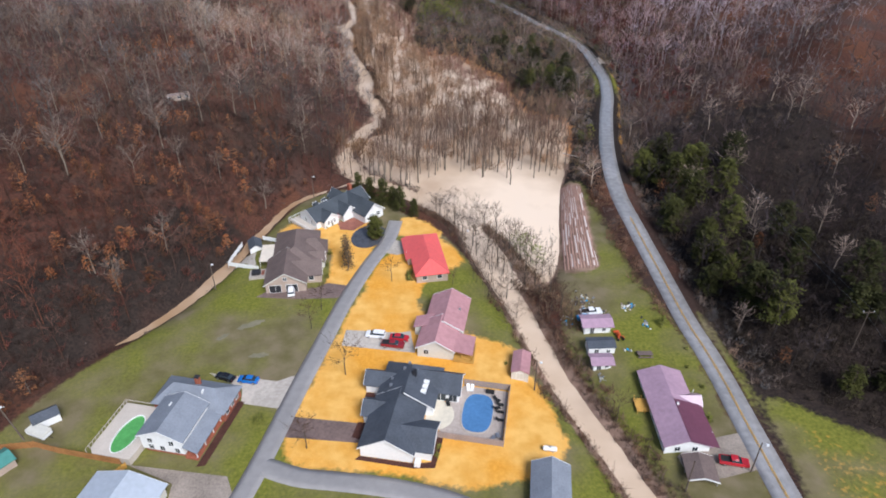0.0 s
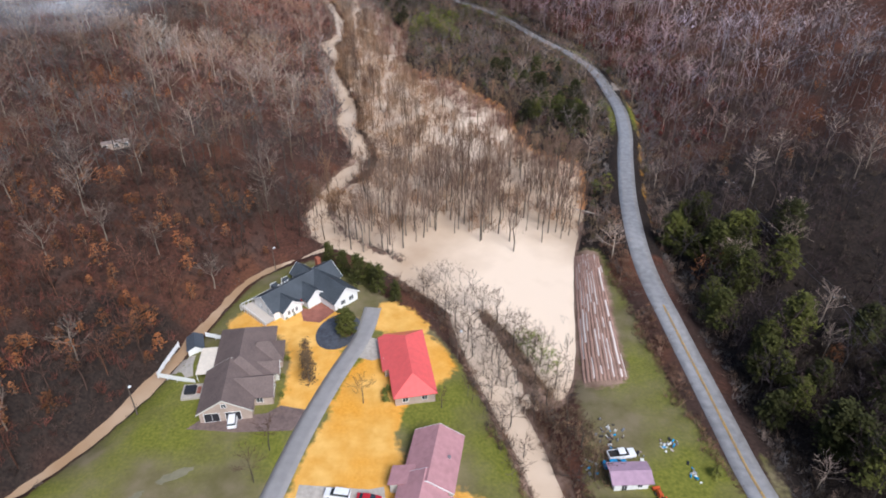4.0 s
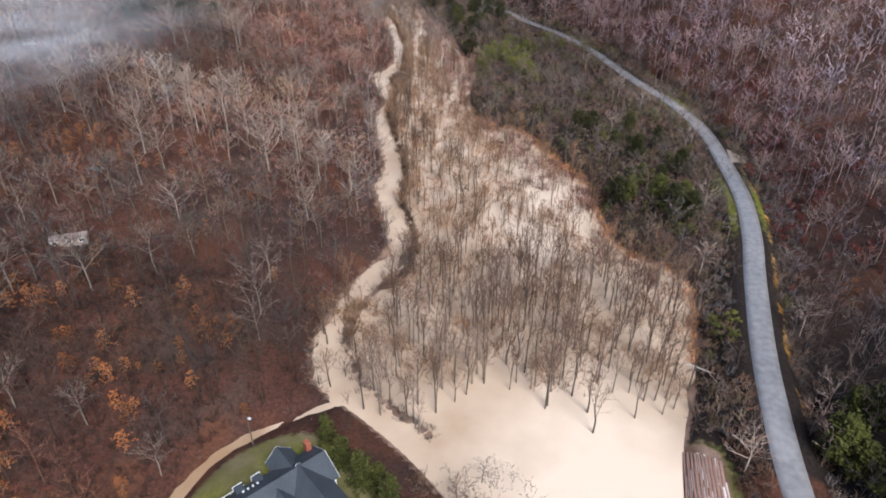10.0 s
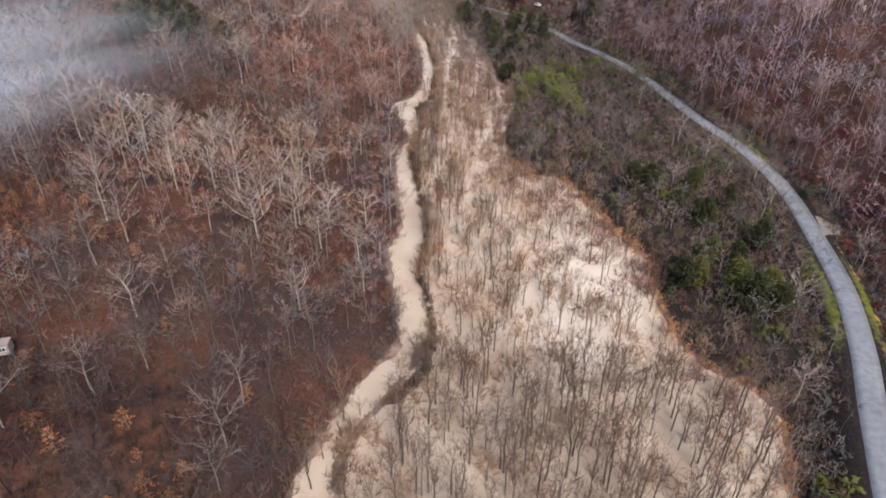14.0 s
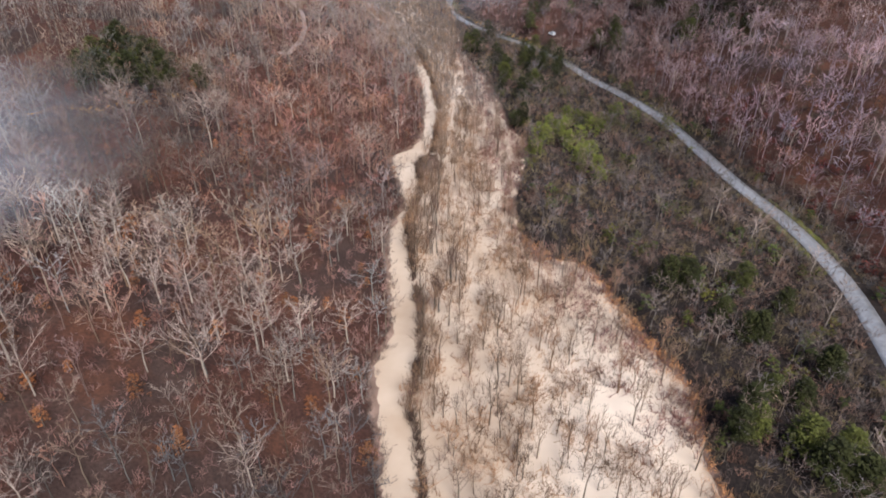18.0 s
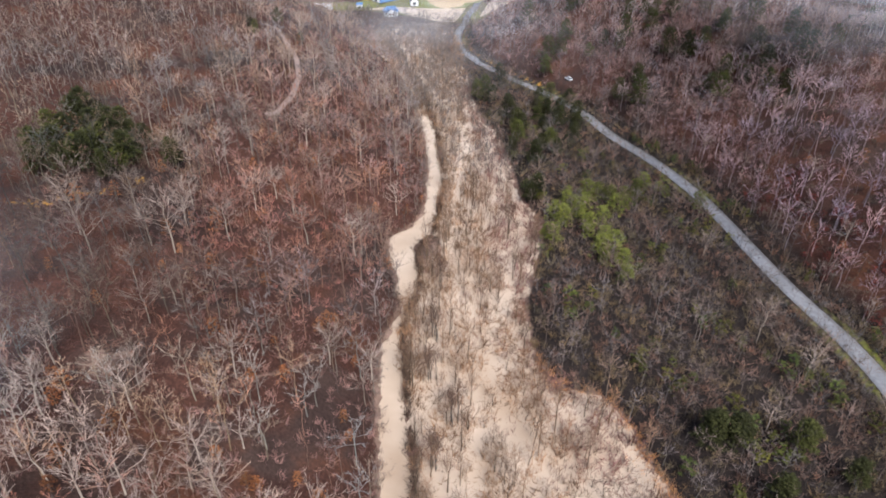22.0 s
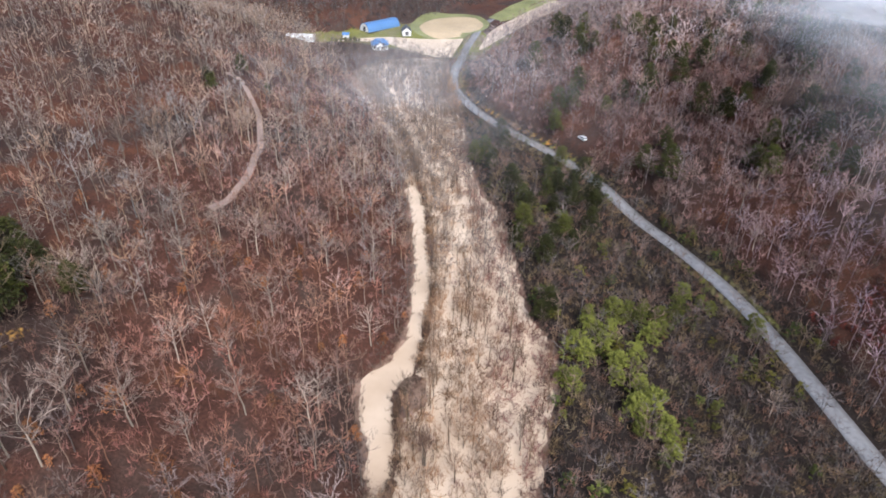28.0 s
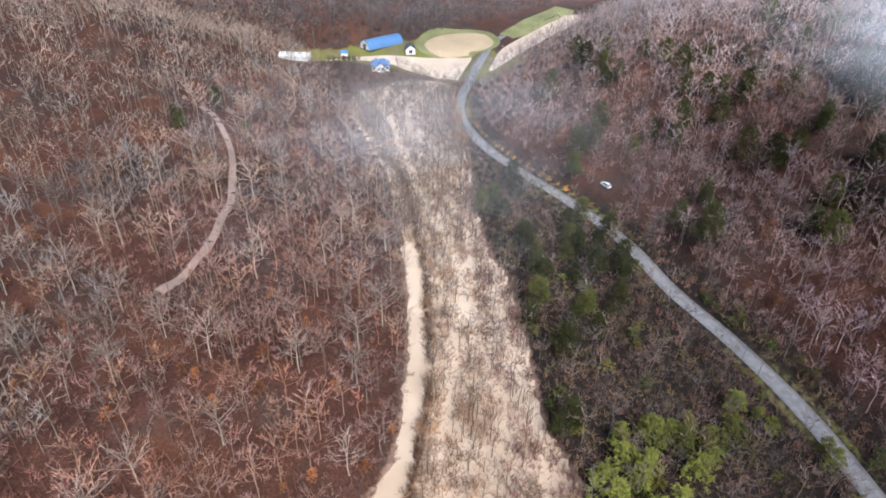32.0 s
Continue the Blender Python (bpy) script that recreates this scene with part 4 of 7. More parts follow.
woods("valley_woods", MIDW, a, bare, "leafless trees on the low ground between flood and road", "woods", tones(len(a), 13, 0.4, 1.15) * np.array([[0.98, 0.96, 1.0]]), (0.5, 0.85), seed=13)
a = low[kind >= 0.5]
woods("valley_saplings", SLIMW, a, bare, "dense dark saplings on the low ground beside the road", "woods", tones(len(a), 14, 0.25, 0.68), (0.5, 1.0), seed=14)
a = scatter(-100, 88, 195, 690, 2.75, 35, valley_wood)
woods("valley_brush", BUSHW, a, bare, "tangled olive-brown brush under the valley trees", "brush", tones(len(a), 36, 0.32, 0.85, 0.1) * np.where((wave(a[:, 0], a[:, 1], 33, 0.4) > 0)[:, None], np.array([[1.05, 0.98, 0.66]]), np.array([[1.15, 0.88, 0.76]])), (0.7, 1.5), seed=36)
a = scatter(-90, 84, 215, 600, 4.6, 37, lambda x, y: valley_wood(x, y) & (wave(x, y, 38, 1.9) > 0.28))
woods("valley_evergreen_shrubs", LAURELW, a, [bark, pine_leaf], "dull green evergreen shrubs under the valley trees", "shrubs", tones(len(a), 38, 0.3, 0.75, 0.2), (0.7, 1.3), seed=38)
def behind_meadow(x, y):
    return (x < -30) & (y > np.interp(x, (-400, -205, -175, -140, -100, -60, -30), (700, 730, 776, 816, 848, 912, 970)))


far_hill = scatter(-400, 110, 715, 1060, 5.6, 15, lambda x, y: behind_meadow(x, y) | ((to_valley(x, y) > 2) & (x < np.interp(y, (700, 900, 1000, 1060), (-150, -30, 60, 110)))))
# bluish tint: distance haze put into the far trees' colour
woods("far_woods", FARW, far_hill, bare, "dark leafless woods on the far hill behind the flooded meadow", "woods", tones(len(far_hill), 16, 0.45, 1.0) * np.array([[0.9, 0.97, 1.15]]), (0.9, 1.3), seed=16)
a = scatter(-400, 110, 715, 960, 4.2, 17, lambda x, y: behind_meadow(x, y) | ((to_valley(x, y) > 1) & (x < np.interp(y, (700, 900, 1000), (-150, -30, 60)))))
# cooler tint here too, for the same painted haze
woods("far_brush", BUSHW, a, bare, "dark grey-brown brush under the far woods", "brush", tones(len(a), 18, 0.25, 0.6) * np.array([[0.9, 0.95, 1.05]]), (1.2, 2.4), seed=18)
a = scatter(-165, -84, 672, 697, 3.4, 19, lambda x, y: wave(x, y, 14, 0.5) > -0.5)
woods("field_edge_trees", YOUNGW + SLIMW, a, bare, "row of bare young trees between the flood and the farm field", "woods", tones(len(a), 20, 0.45, 1.0), (0.7, 1.2), seed=20)

# trees that stand in the flood: the nearest ones single, the rest joined


def flooded(x, y):
    wet = (to_flood(x, y) < -0.6) & (np.hypot((x + 53) / 5.5, (y - 412) / 8.5) > 1) & (x > np.interp(y, LEVEE[:, 1], LEVEE[:, 0]) - np.interp(y, (235, 250, 525, 550), (12, 0.3, 0.3, 40)) + 0.8 * wave(x, y, 11, 0.6))
    off = x - np.interp(y, LEVEE[:, 1], LEVEE[:, 0])
    wet &= (y < 290) | ((np.abs(off - 8.5 - 3.5 * np.sin(y / 19)) > 1.2) & (np.abs(off - 17 - 3 * np.sin(y / 14 + 1)) > 0.9) & (np.abs(off - 27 - 4 * np.sin(y / 23 + 2)) > 1.2))
    edge = np.interp(x, (-45, -24, -8, 5, 30, 50), (206, 196, 199, 209, 204, 200)) + 7 * wave(x, y, 13)
    return wet & (y > edge)


stand = scatter(-150, 55, 195, 690, 2.75, 21, flooded)
dense = r0.uniform(0, 1, len(stand)) < np.interp(stand[:, 1], (200, 300, 360, 420, 600), (0.40, 0.58, 0.75, 0.88, 0.88)) + 0.3 * wave(stand[:, 0], stand[:, 1], 17, 0.4) + np.interp(stand[:, 1], (255, 280), (0.45, 0.15)) * wave(stand[:, 0], stand[:, 1], 9, 1.4) + np.interp(stand[:, 1], (500, 560), (0, 0.3))
stand = stand[dense]
near = (stand[:, 1] < 262) & (stand[:, 0] > -24)
close = stand[near][:220]
rest = np.vstack((stand[near][220:], stand[~near]))
up = rest[:, 1] > 455
woods("flooded_woods", FARW + YOUNGW, rest[up], bare, "grey leafless woods standing deep in the flood water", "woods", tones(int(up.sum()), 28, 0.4, 1.0), (0.7, 1.15), seed=28, sink=0.3)
rest = rest[~up]
r1 = np.random.default_rng(97).uniform(0, 1, len(rest))
a = rest[r1 < np.interp(rest[:, 1], (255, 280), (0.5, 0.75))]
woods("flooded_saplings", YOUNGW, a, bare, "young dark-stemmed trees standing in the muddy flood water", "woods", tones(len(a), 22, 0.3, 0.9) * np.array([[1.15, 0.9, 0.7]]), (0.6, 1.1), seed=22, sink=0.3)
a = rest[r1 > np.interp(rest[:, 1], (250, 320, 370), (0.68, 0.74, 0.86)) - 0.3 * np.clip(1.2 - line_distance(rest[:, 0], rest[:, 1], LEVEE) / 16, 0, 1) * (rest[:, 1] > 285)]
woods("flooded_poles", STANDW, a, bare, "slim tall leafless trees standing in the muddy flood water", "woods", tones(len(a), 92, 0.35, 1.0) * np.array([[1.1, 0.9, 0.70]]), (0.55, 0.95), seed=92, sink=0.3)
a = scatter(-150, 50, 222, 690, 1.9, 23, lambda x, y: flooded(x, y) & (wave(x, y, 26, 0.7) + np.interp(y, (220, 300, 420), (-0.5, 0.0, 0.2)) + 0.9 * np.clip(1.3 + to_flood(x, y) / 16, 0, 1) * (x > np.interp(y, (330, 450, 560), (-25, -45, -75))) * (y > 320) > 0.35))
woods("flooded_brush", BUSHW, a, bare, "reddish-brown brush rising out of the flood water", "brush", tones(len(a), 24, 0.45, 0.95, 0.0) * np.array([[1.2, 0.86, 0.84]]), (0.7, 1.5), seed=24, sink=0.2)


a = scatter(-150, 52, 214, 690, 2.05, 39, lambda x, y: flooded(x, y) & (wave(x, y, 29, 1.4) + 0.5 * wave(x, y, 11, 0.2) - 0.35 * np.clip(1.3 - np.hypot((x - 12) / 14, (y - 285) / 30), 0, 1) + np.interp(y, (240, 280, 330, 380, 420), (-0.25, 0.0, 0.1, 0.3, 0.45)) > -0.1))
mauve = np.clip((a[:, 0] - np.interp(a[:, 1], (215, 280, 330, 420, 500, 560), (60, 18, -4, -38, -55, -74))) / 8, 0, 1)[:, None]
woods("flooded_thicket", BUSHW, a, bare, "tall tan and mauve-brown twigs standing thick in the flood water", "brush", tones(len(a), 40, 0.6, 1.4, 0.08) * (np.array([[1.15, 0.88, 0.60]]) * (1 - mauve) + np.array([[0.86, 0.56, 0.55]]) * mauve), (0.9, 2.3), seed=40, sink=0.2)


def tree_prototypes(name, templates, mats, tint):
    """Mesh data for single trees: trunk and crown by shape and tint."""
    res = []
    for (tv, tf), (cv, cf), ct in templates:
        res.append((mesh_from(name + "_trunk", tv, tf, [mats[0]], tint=np.full((len(tv), 3), tint[0])), mesh_from(name + "_crown", cv, cf, [mats[1]], tint=np.repeat(ct[:, None], 3, 1) * tint[1])))
    return res


def plant(name, protos, x, y, size, label, category, group, rng, crown_label="", sink=0.0, z=None):
    root = new(name)
    root.matrix_world = pose(x, y, (land(x, y) if z is None else z) - sink, 0, 0, rng.uniform(0, 360)) @ Matrix.Scale(size, 4)
    tagged(root, label, category, group)
    trunk_mesh, crown_mesh = protos[rng.randrange(len(protos))]
    for part_name, data in (("trunk", trunk_mesh), ("crown", crown_mesh)):
        p = new(part_name, data)
        p.parent = root
    return root


rng = random.Random(31)
stand_dark = tree_prototypes("flooded_tree", STAND, bare, (0.36, np.array([[0.52, 0.42, 0.36]])))
stand_pale = tree_prototypes("pale_flooded_tree", STAND, bare, (0.7, np.array([[0.85, 0.76, 0.68]])))
for x, y in close:
    pale = rng.random() < 0.22
    plant("flooded_tree", stand_pale if pale else stand_dark, x, y, rng.uniform(0.7, 1.1), ("pale grey" if pale else "dark") + " leafless tree standing in muddy flood water", "tree", "trees standing in the flood", rng, sink=0.2, z=-0.6)
for cx, cy, n in ((-32.0, 325, 6), (-41, 367, 5), (-30, 338, 4), (-38, 352, 4), (-45, 392, 4)):
    for k in range(n):
        plant("flooded_tree", stand_dark, cx + rng.uniform(-1, 1), cy + rng.uniform(-1.2, 1.2), rng.uniform(0.6, 0.85), "dark leafless stem in a clump standing in flood water", "tree", "trees standing in the flood", rng, sink=0.2, z=-0.6)
pale_sets = [tree_prototypes("sycamore", FULL, bare, t) for t in ((0.9, 1.05), (1.2, 1.35), (1.5, 1.75))]
grey_trees = tree_prototypes("bare_tree", FULL, bare, (0.75, 0.85))
dark_trees = tree_prototypes("bank_tree", STAND[:2] + FULL, bare, (0.24, np.array([[0.36, 0.29, 0.23]])))
for x, y in ((-3, 182), (-1, 176.5), (3.4, 171), (5.6, 167), (8.2, 162), (9.6, 157), (11.4, 151), (13.6, 143.5), (16, 136), (13, 172), (15.6, 167.6), (17.2, 163.4), (19.6, 158), (21.4, 153), (23.4, 147.4), (25.6, 141), (28.2, 134.6), (30.4, 128), (19, 128), (31.5, 121)):
    plant("bank_tree", dark_trees, x + rng.uniform(-0.8, 0.8), y, rng.uniform(0.5, 0.8), "dark leafless tree on the brushy creek bank", "tree", "creek bank trees", rng, sink=0.2)
for x, y in scatter(-150, -30, 100, 560, 12.2, 33, lambda x, y: west_slope(x, y) & (wave(x, y, 55, 2.2) > -0.35)):
    if rng.random() < 0.55:
        k = float(stand_haze_tone(np.array([[x, y]]))[0, 1])
        dull = k < 0.72 or y < 250 and rng.random() < 0.75
        plant("sycamore", grey_trees if dull else pale_sets[2 if k > 1.3 else rng.choice((0, 1, 1, 2))], x, y, rng.uniform(0.7, 1.1), "tall leafless grey tree on the wooded hillside" if dull else "tall leafless tree with pale bleached limbs on the hillside", "tree", "pale trees on the slopes", rng)
for x, y in scatter(-108, -46, 286, 318, 8.5, 91, west_slope):
    if rng.random() < 0.6:
        plant("sycamore", pale_sets[rng.choice((1, 2, 2))], x, y, rng.uniform(0.6, 0.95), "tall leafless tree with pale bleached limbs on the hillside", "tree", "pale trees on the slopes", rng)
for x, y in scatter(40, 150, 120, 640, 17.0, 34, lambda x, y: east_slope(x, y) | valley_wood(x, y)):
    if rng.random() < 0.6:
        plant("sycamore", pale_sets[rng.choice((0, 1, 2))], x, y, rng.uniform(0.55, 0.85), "leafless tree with pale grey limbs beside the road", "tree", "pale trees on the slopes", rng)
pines = [tree_prototypes("pine", PINE, [bark, pine_leaf], (0.4, t)) for t in (0.2, 0.34, 0.5)]
grove_pines = [tree_prototypes("young_pine", GROVE, [bark, pine_leaf], (0.6, t)) for t in (0.5, 0.8, 1.1)]


def pine_stand(spots, tone, label, chance=1.0, size=(0.6, 1.05), kinds=pines):
    for x, y in spots:
        if rng.random() < chance:
            plant("pine_tree", kinds[tone if rng.random() < 0.6 else rng.randrange(3)], x, y, rng.uniform(*size), label, "tree", "evergreen trees", rng)


pine_stand(scatter(62, 80, 124, 146, 5.0, 83, east_slope), 0, "green pine on the bank above the road", 0.42, (0.6, 1.0))
pine_stand(scatter(62, 80, 146, 208, 5.0, 41, east_slope), 1, "green pine on the bank above the road", 0.42, (0.6, 1.0))
pine_stand(scatter(74, 96, 110, 190, 6.0, 47, east_slope), 0, "dark green pine high on the wooded slope", 0.2, (0.7, 1.1))
pine_stand(scatter(70, 104, 88, 132, 5.0, 81, east_slope), 0, "dark evergreen in the thicket above the road", 0.28, (0.45, 0.8))
GROVE_A = smooth_line([(-14, 426), (-4, 440), (3, 424), (8, 404)], 4.0)
GROVE_B = smooth_line([(-8, 446), (8, 447), (20, 462), (36, 452)], 4.0)
pine_stand(scatter(-24, 18, 392, 452, 5.4, 42, lambda x, y: valley_wood(x, y) & (line_distance(x, y, GROVE_A) < 6)), 2, "bright green young pine in the valley wood", 0.75, (0.5, 0.95), grove_pines)
pine_stand(scatter(-16, 46, 436, 474, 5.6, 48, lambda x, y: valley_wood(x, y) & (line_distance(x, y, GROVE_B) < 6)), 1, "green pine beside the valley road", 0.6, (0.5, 0.9), grove_pines)
pine_stand(scatter(28, 62, 285, 345, 7, 43, valley_wood), 0, "dull green pine in the dark valley wood", 0.38, (0.6, 0.9))
pine_stand(scatter(-60, -5, 450, 570, 7, 44, valley_wood), 0, "dull green pine between flood and road", 0.35, (0.6, 0.9))
pine_stand(scatter(-166, -134, 374, 412, 5.5, 45, west_slope), 0, "dark green pine on the hillside", 0.5)
pine_stand(scatter(-170, -140, 520, 560, 8, 49, west_slope), 0, "dark green pine beside the forest track", 0.3, (0.5, 0.8))
pine_stand(scatter(40, 140, 520, 720, 11, 46, east_slope), 0, "dark green pine high on the slope", 0.3, (0.7, 1.1))
pine_stand(scatter(-45, 75, 522, 650, 9, 82, east_slope), 1, "dull green pine on the far slope above the road", 0.3, (0.7, 1.1))

a = scatter(-130, -20, 240, 600, 0.75, 67, lambda x, y: (to_flood(x, y) < 0) & (line_distance(x, y, LEVEE) < 0.9 + 0.7 * wave(x, y, 9, 0.3)) & (wave(x, y, 31, 0.4) > -0.6))
woods("drift_brush", BUSHW, a, bare, "dark drift caught along the drowned creek bank", "brush", tones(len(a), 68, 0.15, 0.45, 0.05) * np.array([[1.1, 0.9, 0.75]]), (0.4, 1.05), seed=68, sink=0.1)
a = scatter(-88, -28, 110, 204, 1.4, 69, lambda x, y: (to_ditch(x, y) > 1.6) & (to_ditch(x, y) < 3.4) & (to_lawn(x, y) > 0) & (wave(x, y, 9, 0.4) > 0.3))
woods("drift_brush", BUSHW, a, bare, "dark brush along the muddy hillside ditch", "brush", tones(len(a), 70, 0.25, 0.6, 0.05), (0.25, 0.6), seed=70, sink=0.1)

a = scatter(-60, -46, 402, 422, 1.5, 87, lambda x, y: (np.hypot((x + 53) / 5.5, (y - 412) / 8.5) < 1) & (wave(x, y, 6, 0.3) > 0.1))
woods("drift_brush", BUSHW, a, bare, "dark brush on a small mud island in the flood", "brush", tones(len(a), 88, 0.3, 0.7, 0.05), (0.4, 0.9), seed=88)

a = scatter(-110, -22, 206, 560, 1.7, 110, lambda x, y: (np.abs(to_flood(x, y) - 0.6) < 1.3 + 0.8 * wave(x, y, 15, 0.4)) & (x < np.interp(y, LEVEE[:, 1], LEVEE[:, 0]) - 2))
woods("bank_brush", BUSHW, a, bare, "brown brush hanging over the flooded creek bank", "brush", tones(len(a), 111, 0.3, 0.9, 0.1) * np.array([[1.05, 0.9, 0.82]]), (0.5, 1.2), seed=112, sink=0.1)
a = a[::5]
woods("bank_saplings", SLIMW, a, bare, "leafless saplings leaning out over the creek", "woods", tones(len(a), 113, 0.4, 1.1), (0.5, 0.95), seed=114, sink=0.2)

# tan reeds and drift along the flood's edge
a = scatter(-12, 56, 225, 366, 1.15, 61, lambda x, y: (to_flood(x, y) > np.interp(y, (225, 290, 320), (-2.5, -4.5, -6)) + 2.5 * wave(x, y, 13)) & (to_flood(x, y) < 1.2))
woods("shore_reeds", BUSHW, a, bare, "tan dead reeds along the flooded shore", "reeds", tones(len(a), 62, 0.9, 1.7, 0.05) * np.array([[1.75, 1.15, 0.6]]), (0.55, 1.0), seed=62, sink=0.2)
a = scatter(-40, 0, 192, 266, 1.5, 63, lambda x, y: line_distance(x, y, BAR) < 1.6 + wave(x, y, 11))
woods("drift_brush", BUSHW, a, bare, "dark drift and brush on a mud bar in the flood", "brush", tones(len(a), 64, 0.3, 0.7, 0.05), (0.35, 0.9), seed=64)
a = scatter(-2, 34, 112, 196, 2.6, 65, lambda x, y: ((to_creek(x, y) > 3.4) & (to_creek(x, y) < 7.5) | (to_flood(x, y) > -3) & (to_flood(x, y) < 2)) & (to_field(x, y) > 0.5) & (y > 118))
woods("bank_saplings", SLIMW, a, bare, "dark leafless saplings lining the creek bank", "woods", tones(len(a), 66, 0.25, 0.6), (0.4, 0.85), seed=66, sink=0.2)

# brush along banks and verges
bank = scatter(-10, 75, 60, 215, 1.1, 51, lambda x, y: (((to_creek(x, y) > 2.7) & (to_creek(x, y) < 5.6 + 1.6 * wave(x, y, 17) + (x > np.interp(y, CREEK[:, 1], CREEK[:, 0])))) | ((to_flood(x, y) > 0.2) & (to_flood(x, y) < 5) & (x < 20) & (y > 165))) & (to_flood(x, y) > 0))
woods("bank_brush", BUSHW, bank, bare, "tangled leafless brush along the creek banks", "brush", tones(len(bank), 52, 0.2, 0.7, 0.15) * np.array([[1.15, 0.92, 0.75]]), (0.4, 1.0), seed=52)
edge = scatter(30, 90, 100, 420, 2.0, 53, lambda x, y: wild(x, y) & (to_road(x, y) < 12))
woods("verge_brush", BUSHW, edge, bare, "dark brown brush along the road verge", "brush", tones(len(edge), 54, 0.35, 0.9, 0.2), (0.6, 1.2), seed=54)


a = scatter(38, 60, 118, 214, 1.05, 101, lambda x, y: (to_road(x, y) > 3.6) & (to_road(x, y) < np.interp(y, (118, 140, 165, 214), (4.2, 7.6, 8.2, 8.8)) + 1.5 * wave(x, y, 14, 0.3)) & (x < np.interp(y, ROAD[:, 1], ROAD[:, 0])) & (wave(x, y, 23, 0.9) > -0.25))
woods("verge_brush", BUSHW, a, bare, "rusty brown scrub between the field and the road", "brush", tones(len(a), 102, 0.25, 0.85, 0.1) * np.array([[1.2, 0.9, 0.72]]), (0.4, 0.95), seed=103, sink=0.1)
a = scatter(8, 36, 118, 178, 1.3, 104, lambda x, y: line_distance(x, y, SPUR) < np.interp(y, (125, 150, 174), (3.6, 2.6, 1.2)) + 0.6 * wave(x, y, 9))
woods("bank_brush", BUSHW, a, bare, "tangled brown brush on the spur between creek and pond", "brush", tones(len(a), 105, 0.3, 1.0, 0.1) * np.array([[1.1, 0.95, 0.72]]), (0.5, 1.2), seed=106, sink=0.1)


# ---- drifting mist ----


def mist_material():
    """Thin white droplets: mostly clear, thicker where the cloud's own density and billows say."""
    m = bpy.data.materials.new("thin_mist")
    m.use_nodes = True
    nodes, link = m.node_tree.nodes, m.node_tree.links.new
    nodes.remove(nodes["Principled BSDF"])
    clear, white, mix = nodes.new("ShaderNodeBsdfTransparent"), nodes.new("ShaderNodeBsdfDiffuse"), nodes.new("ShaderNodeMixShader")
    white.inputs["Color"].default_value = (0.80, 0.82, 0.86, 1)
    density = nodes.new("ShaderNodeVertexColor")
    density.layer_name = "tint"
    geo, n = nodes.new("ShaderNodeNewGeometry"), nodes.new("ShaderNodeTexNoise")
    n.inputs["Scale"].default_value, n.inputs["Detail"].default_value = 0.028, 4
    link(geo.outputs["Position"], n.inputs["Vector"])
    r = nodes.new("ShaderNodeMapRange")
    r.inputs["From Min"].default_value, r.inputs["From Max"].default_value = 0.30, 0.74
    link(n.outputs["Fac"], r.inputs["Value"])
    mul = nodes.new("ShaderNodeMath")
    mul.operation = "MULTIPLY"
    link(r.outputs[0], mul.inputs[0])
    link(density.outputs["Color"], mul.inputs[1])
    link(mul.outputs[0], mix.inputs[0])
    link(clear.outputs[0], mix.inputs[1])
    link(white.outputs[0], mix.inputs[2])
    link(mix.outputs[0], nodes["Material Output"].inputs["Surface"])
    return m


mist_mat = mist_material()


def mist_bank(x, y, z, rx, ry, deep, thick, layers=3, seed=0):
    """A patch of low cloud in billowing layers, densest in its middle."""
    vs, fs, cs = [], [], []
    n = 22
    for k in range(layers):
        s = 1 - 0.25 * abs(k - (layers - 1) / 2)
        a, b = np.meshgrid(np.linspace(-1, 1, n), np.linspace(-1, 1, n))
        rr = np.sqrt(a ** 2 + b ** 2)
        zz = z + deep * (k / max(1, layers - 1) - 0.5) + 1.5 * wave(x + a * rx, y + b * ry, 90, seed + k)
        base = sum(len(v) for v in vs)
        vs.append(np.stack(((x + a * rx * s).ravel(), (y + b * ry * s).ravel(), zz.ravel()), 1))
        c = (np.arange(n - 1)[:, None] * n + np.arange(n - 1)[None, :]).ravel()
        fs.append(np.stack((c, c + 1, c + n + 1, c + n), 1) + base)
        cs.append((np.clip(1 - rr, 0, 1) ** 1.3 * thick).ravel())
    cs = np.concatenate(cs)
    me = mesh_from("mist", np.vstack(vs), np.vstack(fs), [mist_mat], tint=np.repeat(cs[:, None], 3, 1), smooth=True)
    return tagged(new("mist_bank", me), "thin patch of pale drifting mist over the woods", "mist", kind="stuff")


mist_bank(-122, 262, 62, 56, 62, 14, 0.5, 3, 1.0)
mist_bank(80, 520, 82, 74, 95, 10, 1.0, 3, 3.0)
mist_bank(78, 400, 88, 78, 92, 6, 0.7, 2, 8.0)
mist_bank(-75, 530, 46, 105, 115, 10, 0.15, 2, 6.0)
mist_bank(-90, 740, 58, 220, 190, 8, 0.16, 2, 5.0)

# ---- building kit ----


def mesh_part(name, v, f, mat, parent=None, label="", m=None):
    """One mesh object from vertices and polygons, under a thing or a part."""
    me = bpy.data.meshes.new(name)
    me.from_pydata([tuple(p) for p in v], [], [tuple(q) for q in f])
    me.materials.append(mat)
    me.update()
    ob = new(name, me)
    if parent is not None:
        ob.parent = parent
    if m is not None:
        ob.matrix_basis = m
    if label:
        tagged(ob, label)
    return ob


BOX_F = [(0, 3, 2, 1), (4, 5, 6, 7), (0, 1, 5, 4), (1, 2, 6, 5), (2, 3, 7, 6), (3, 0, 4, 7)]


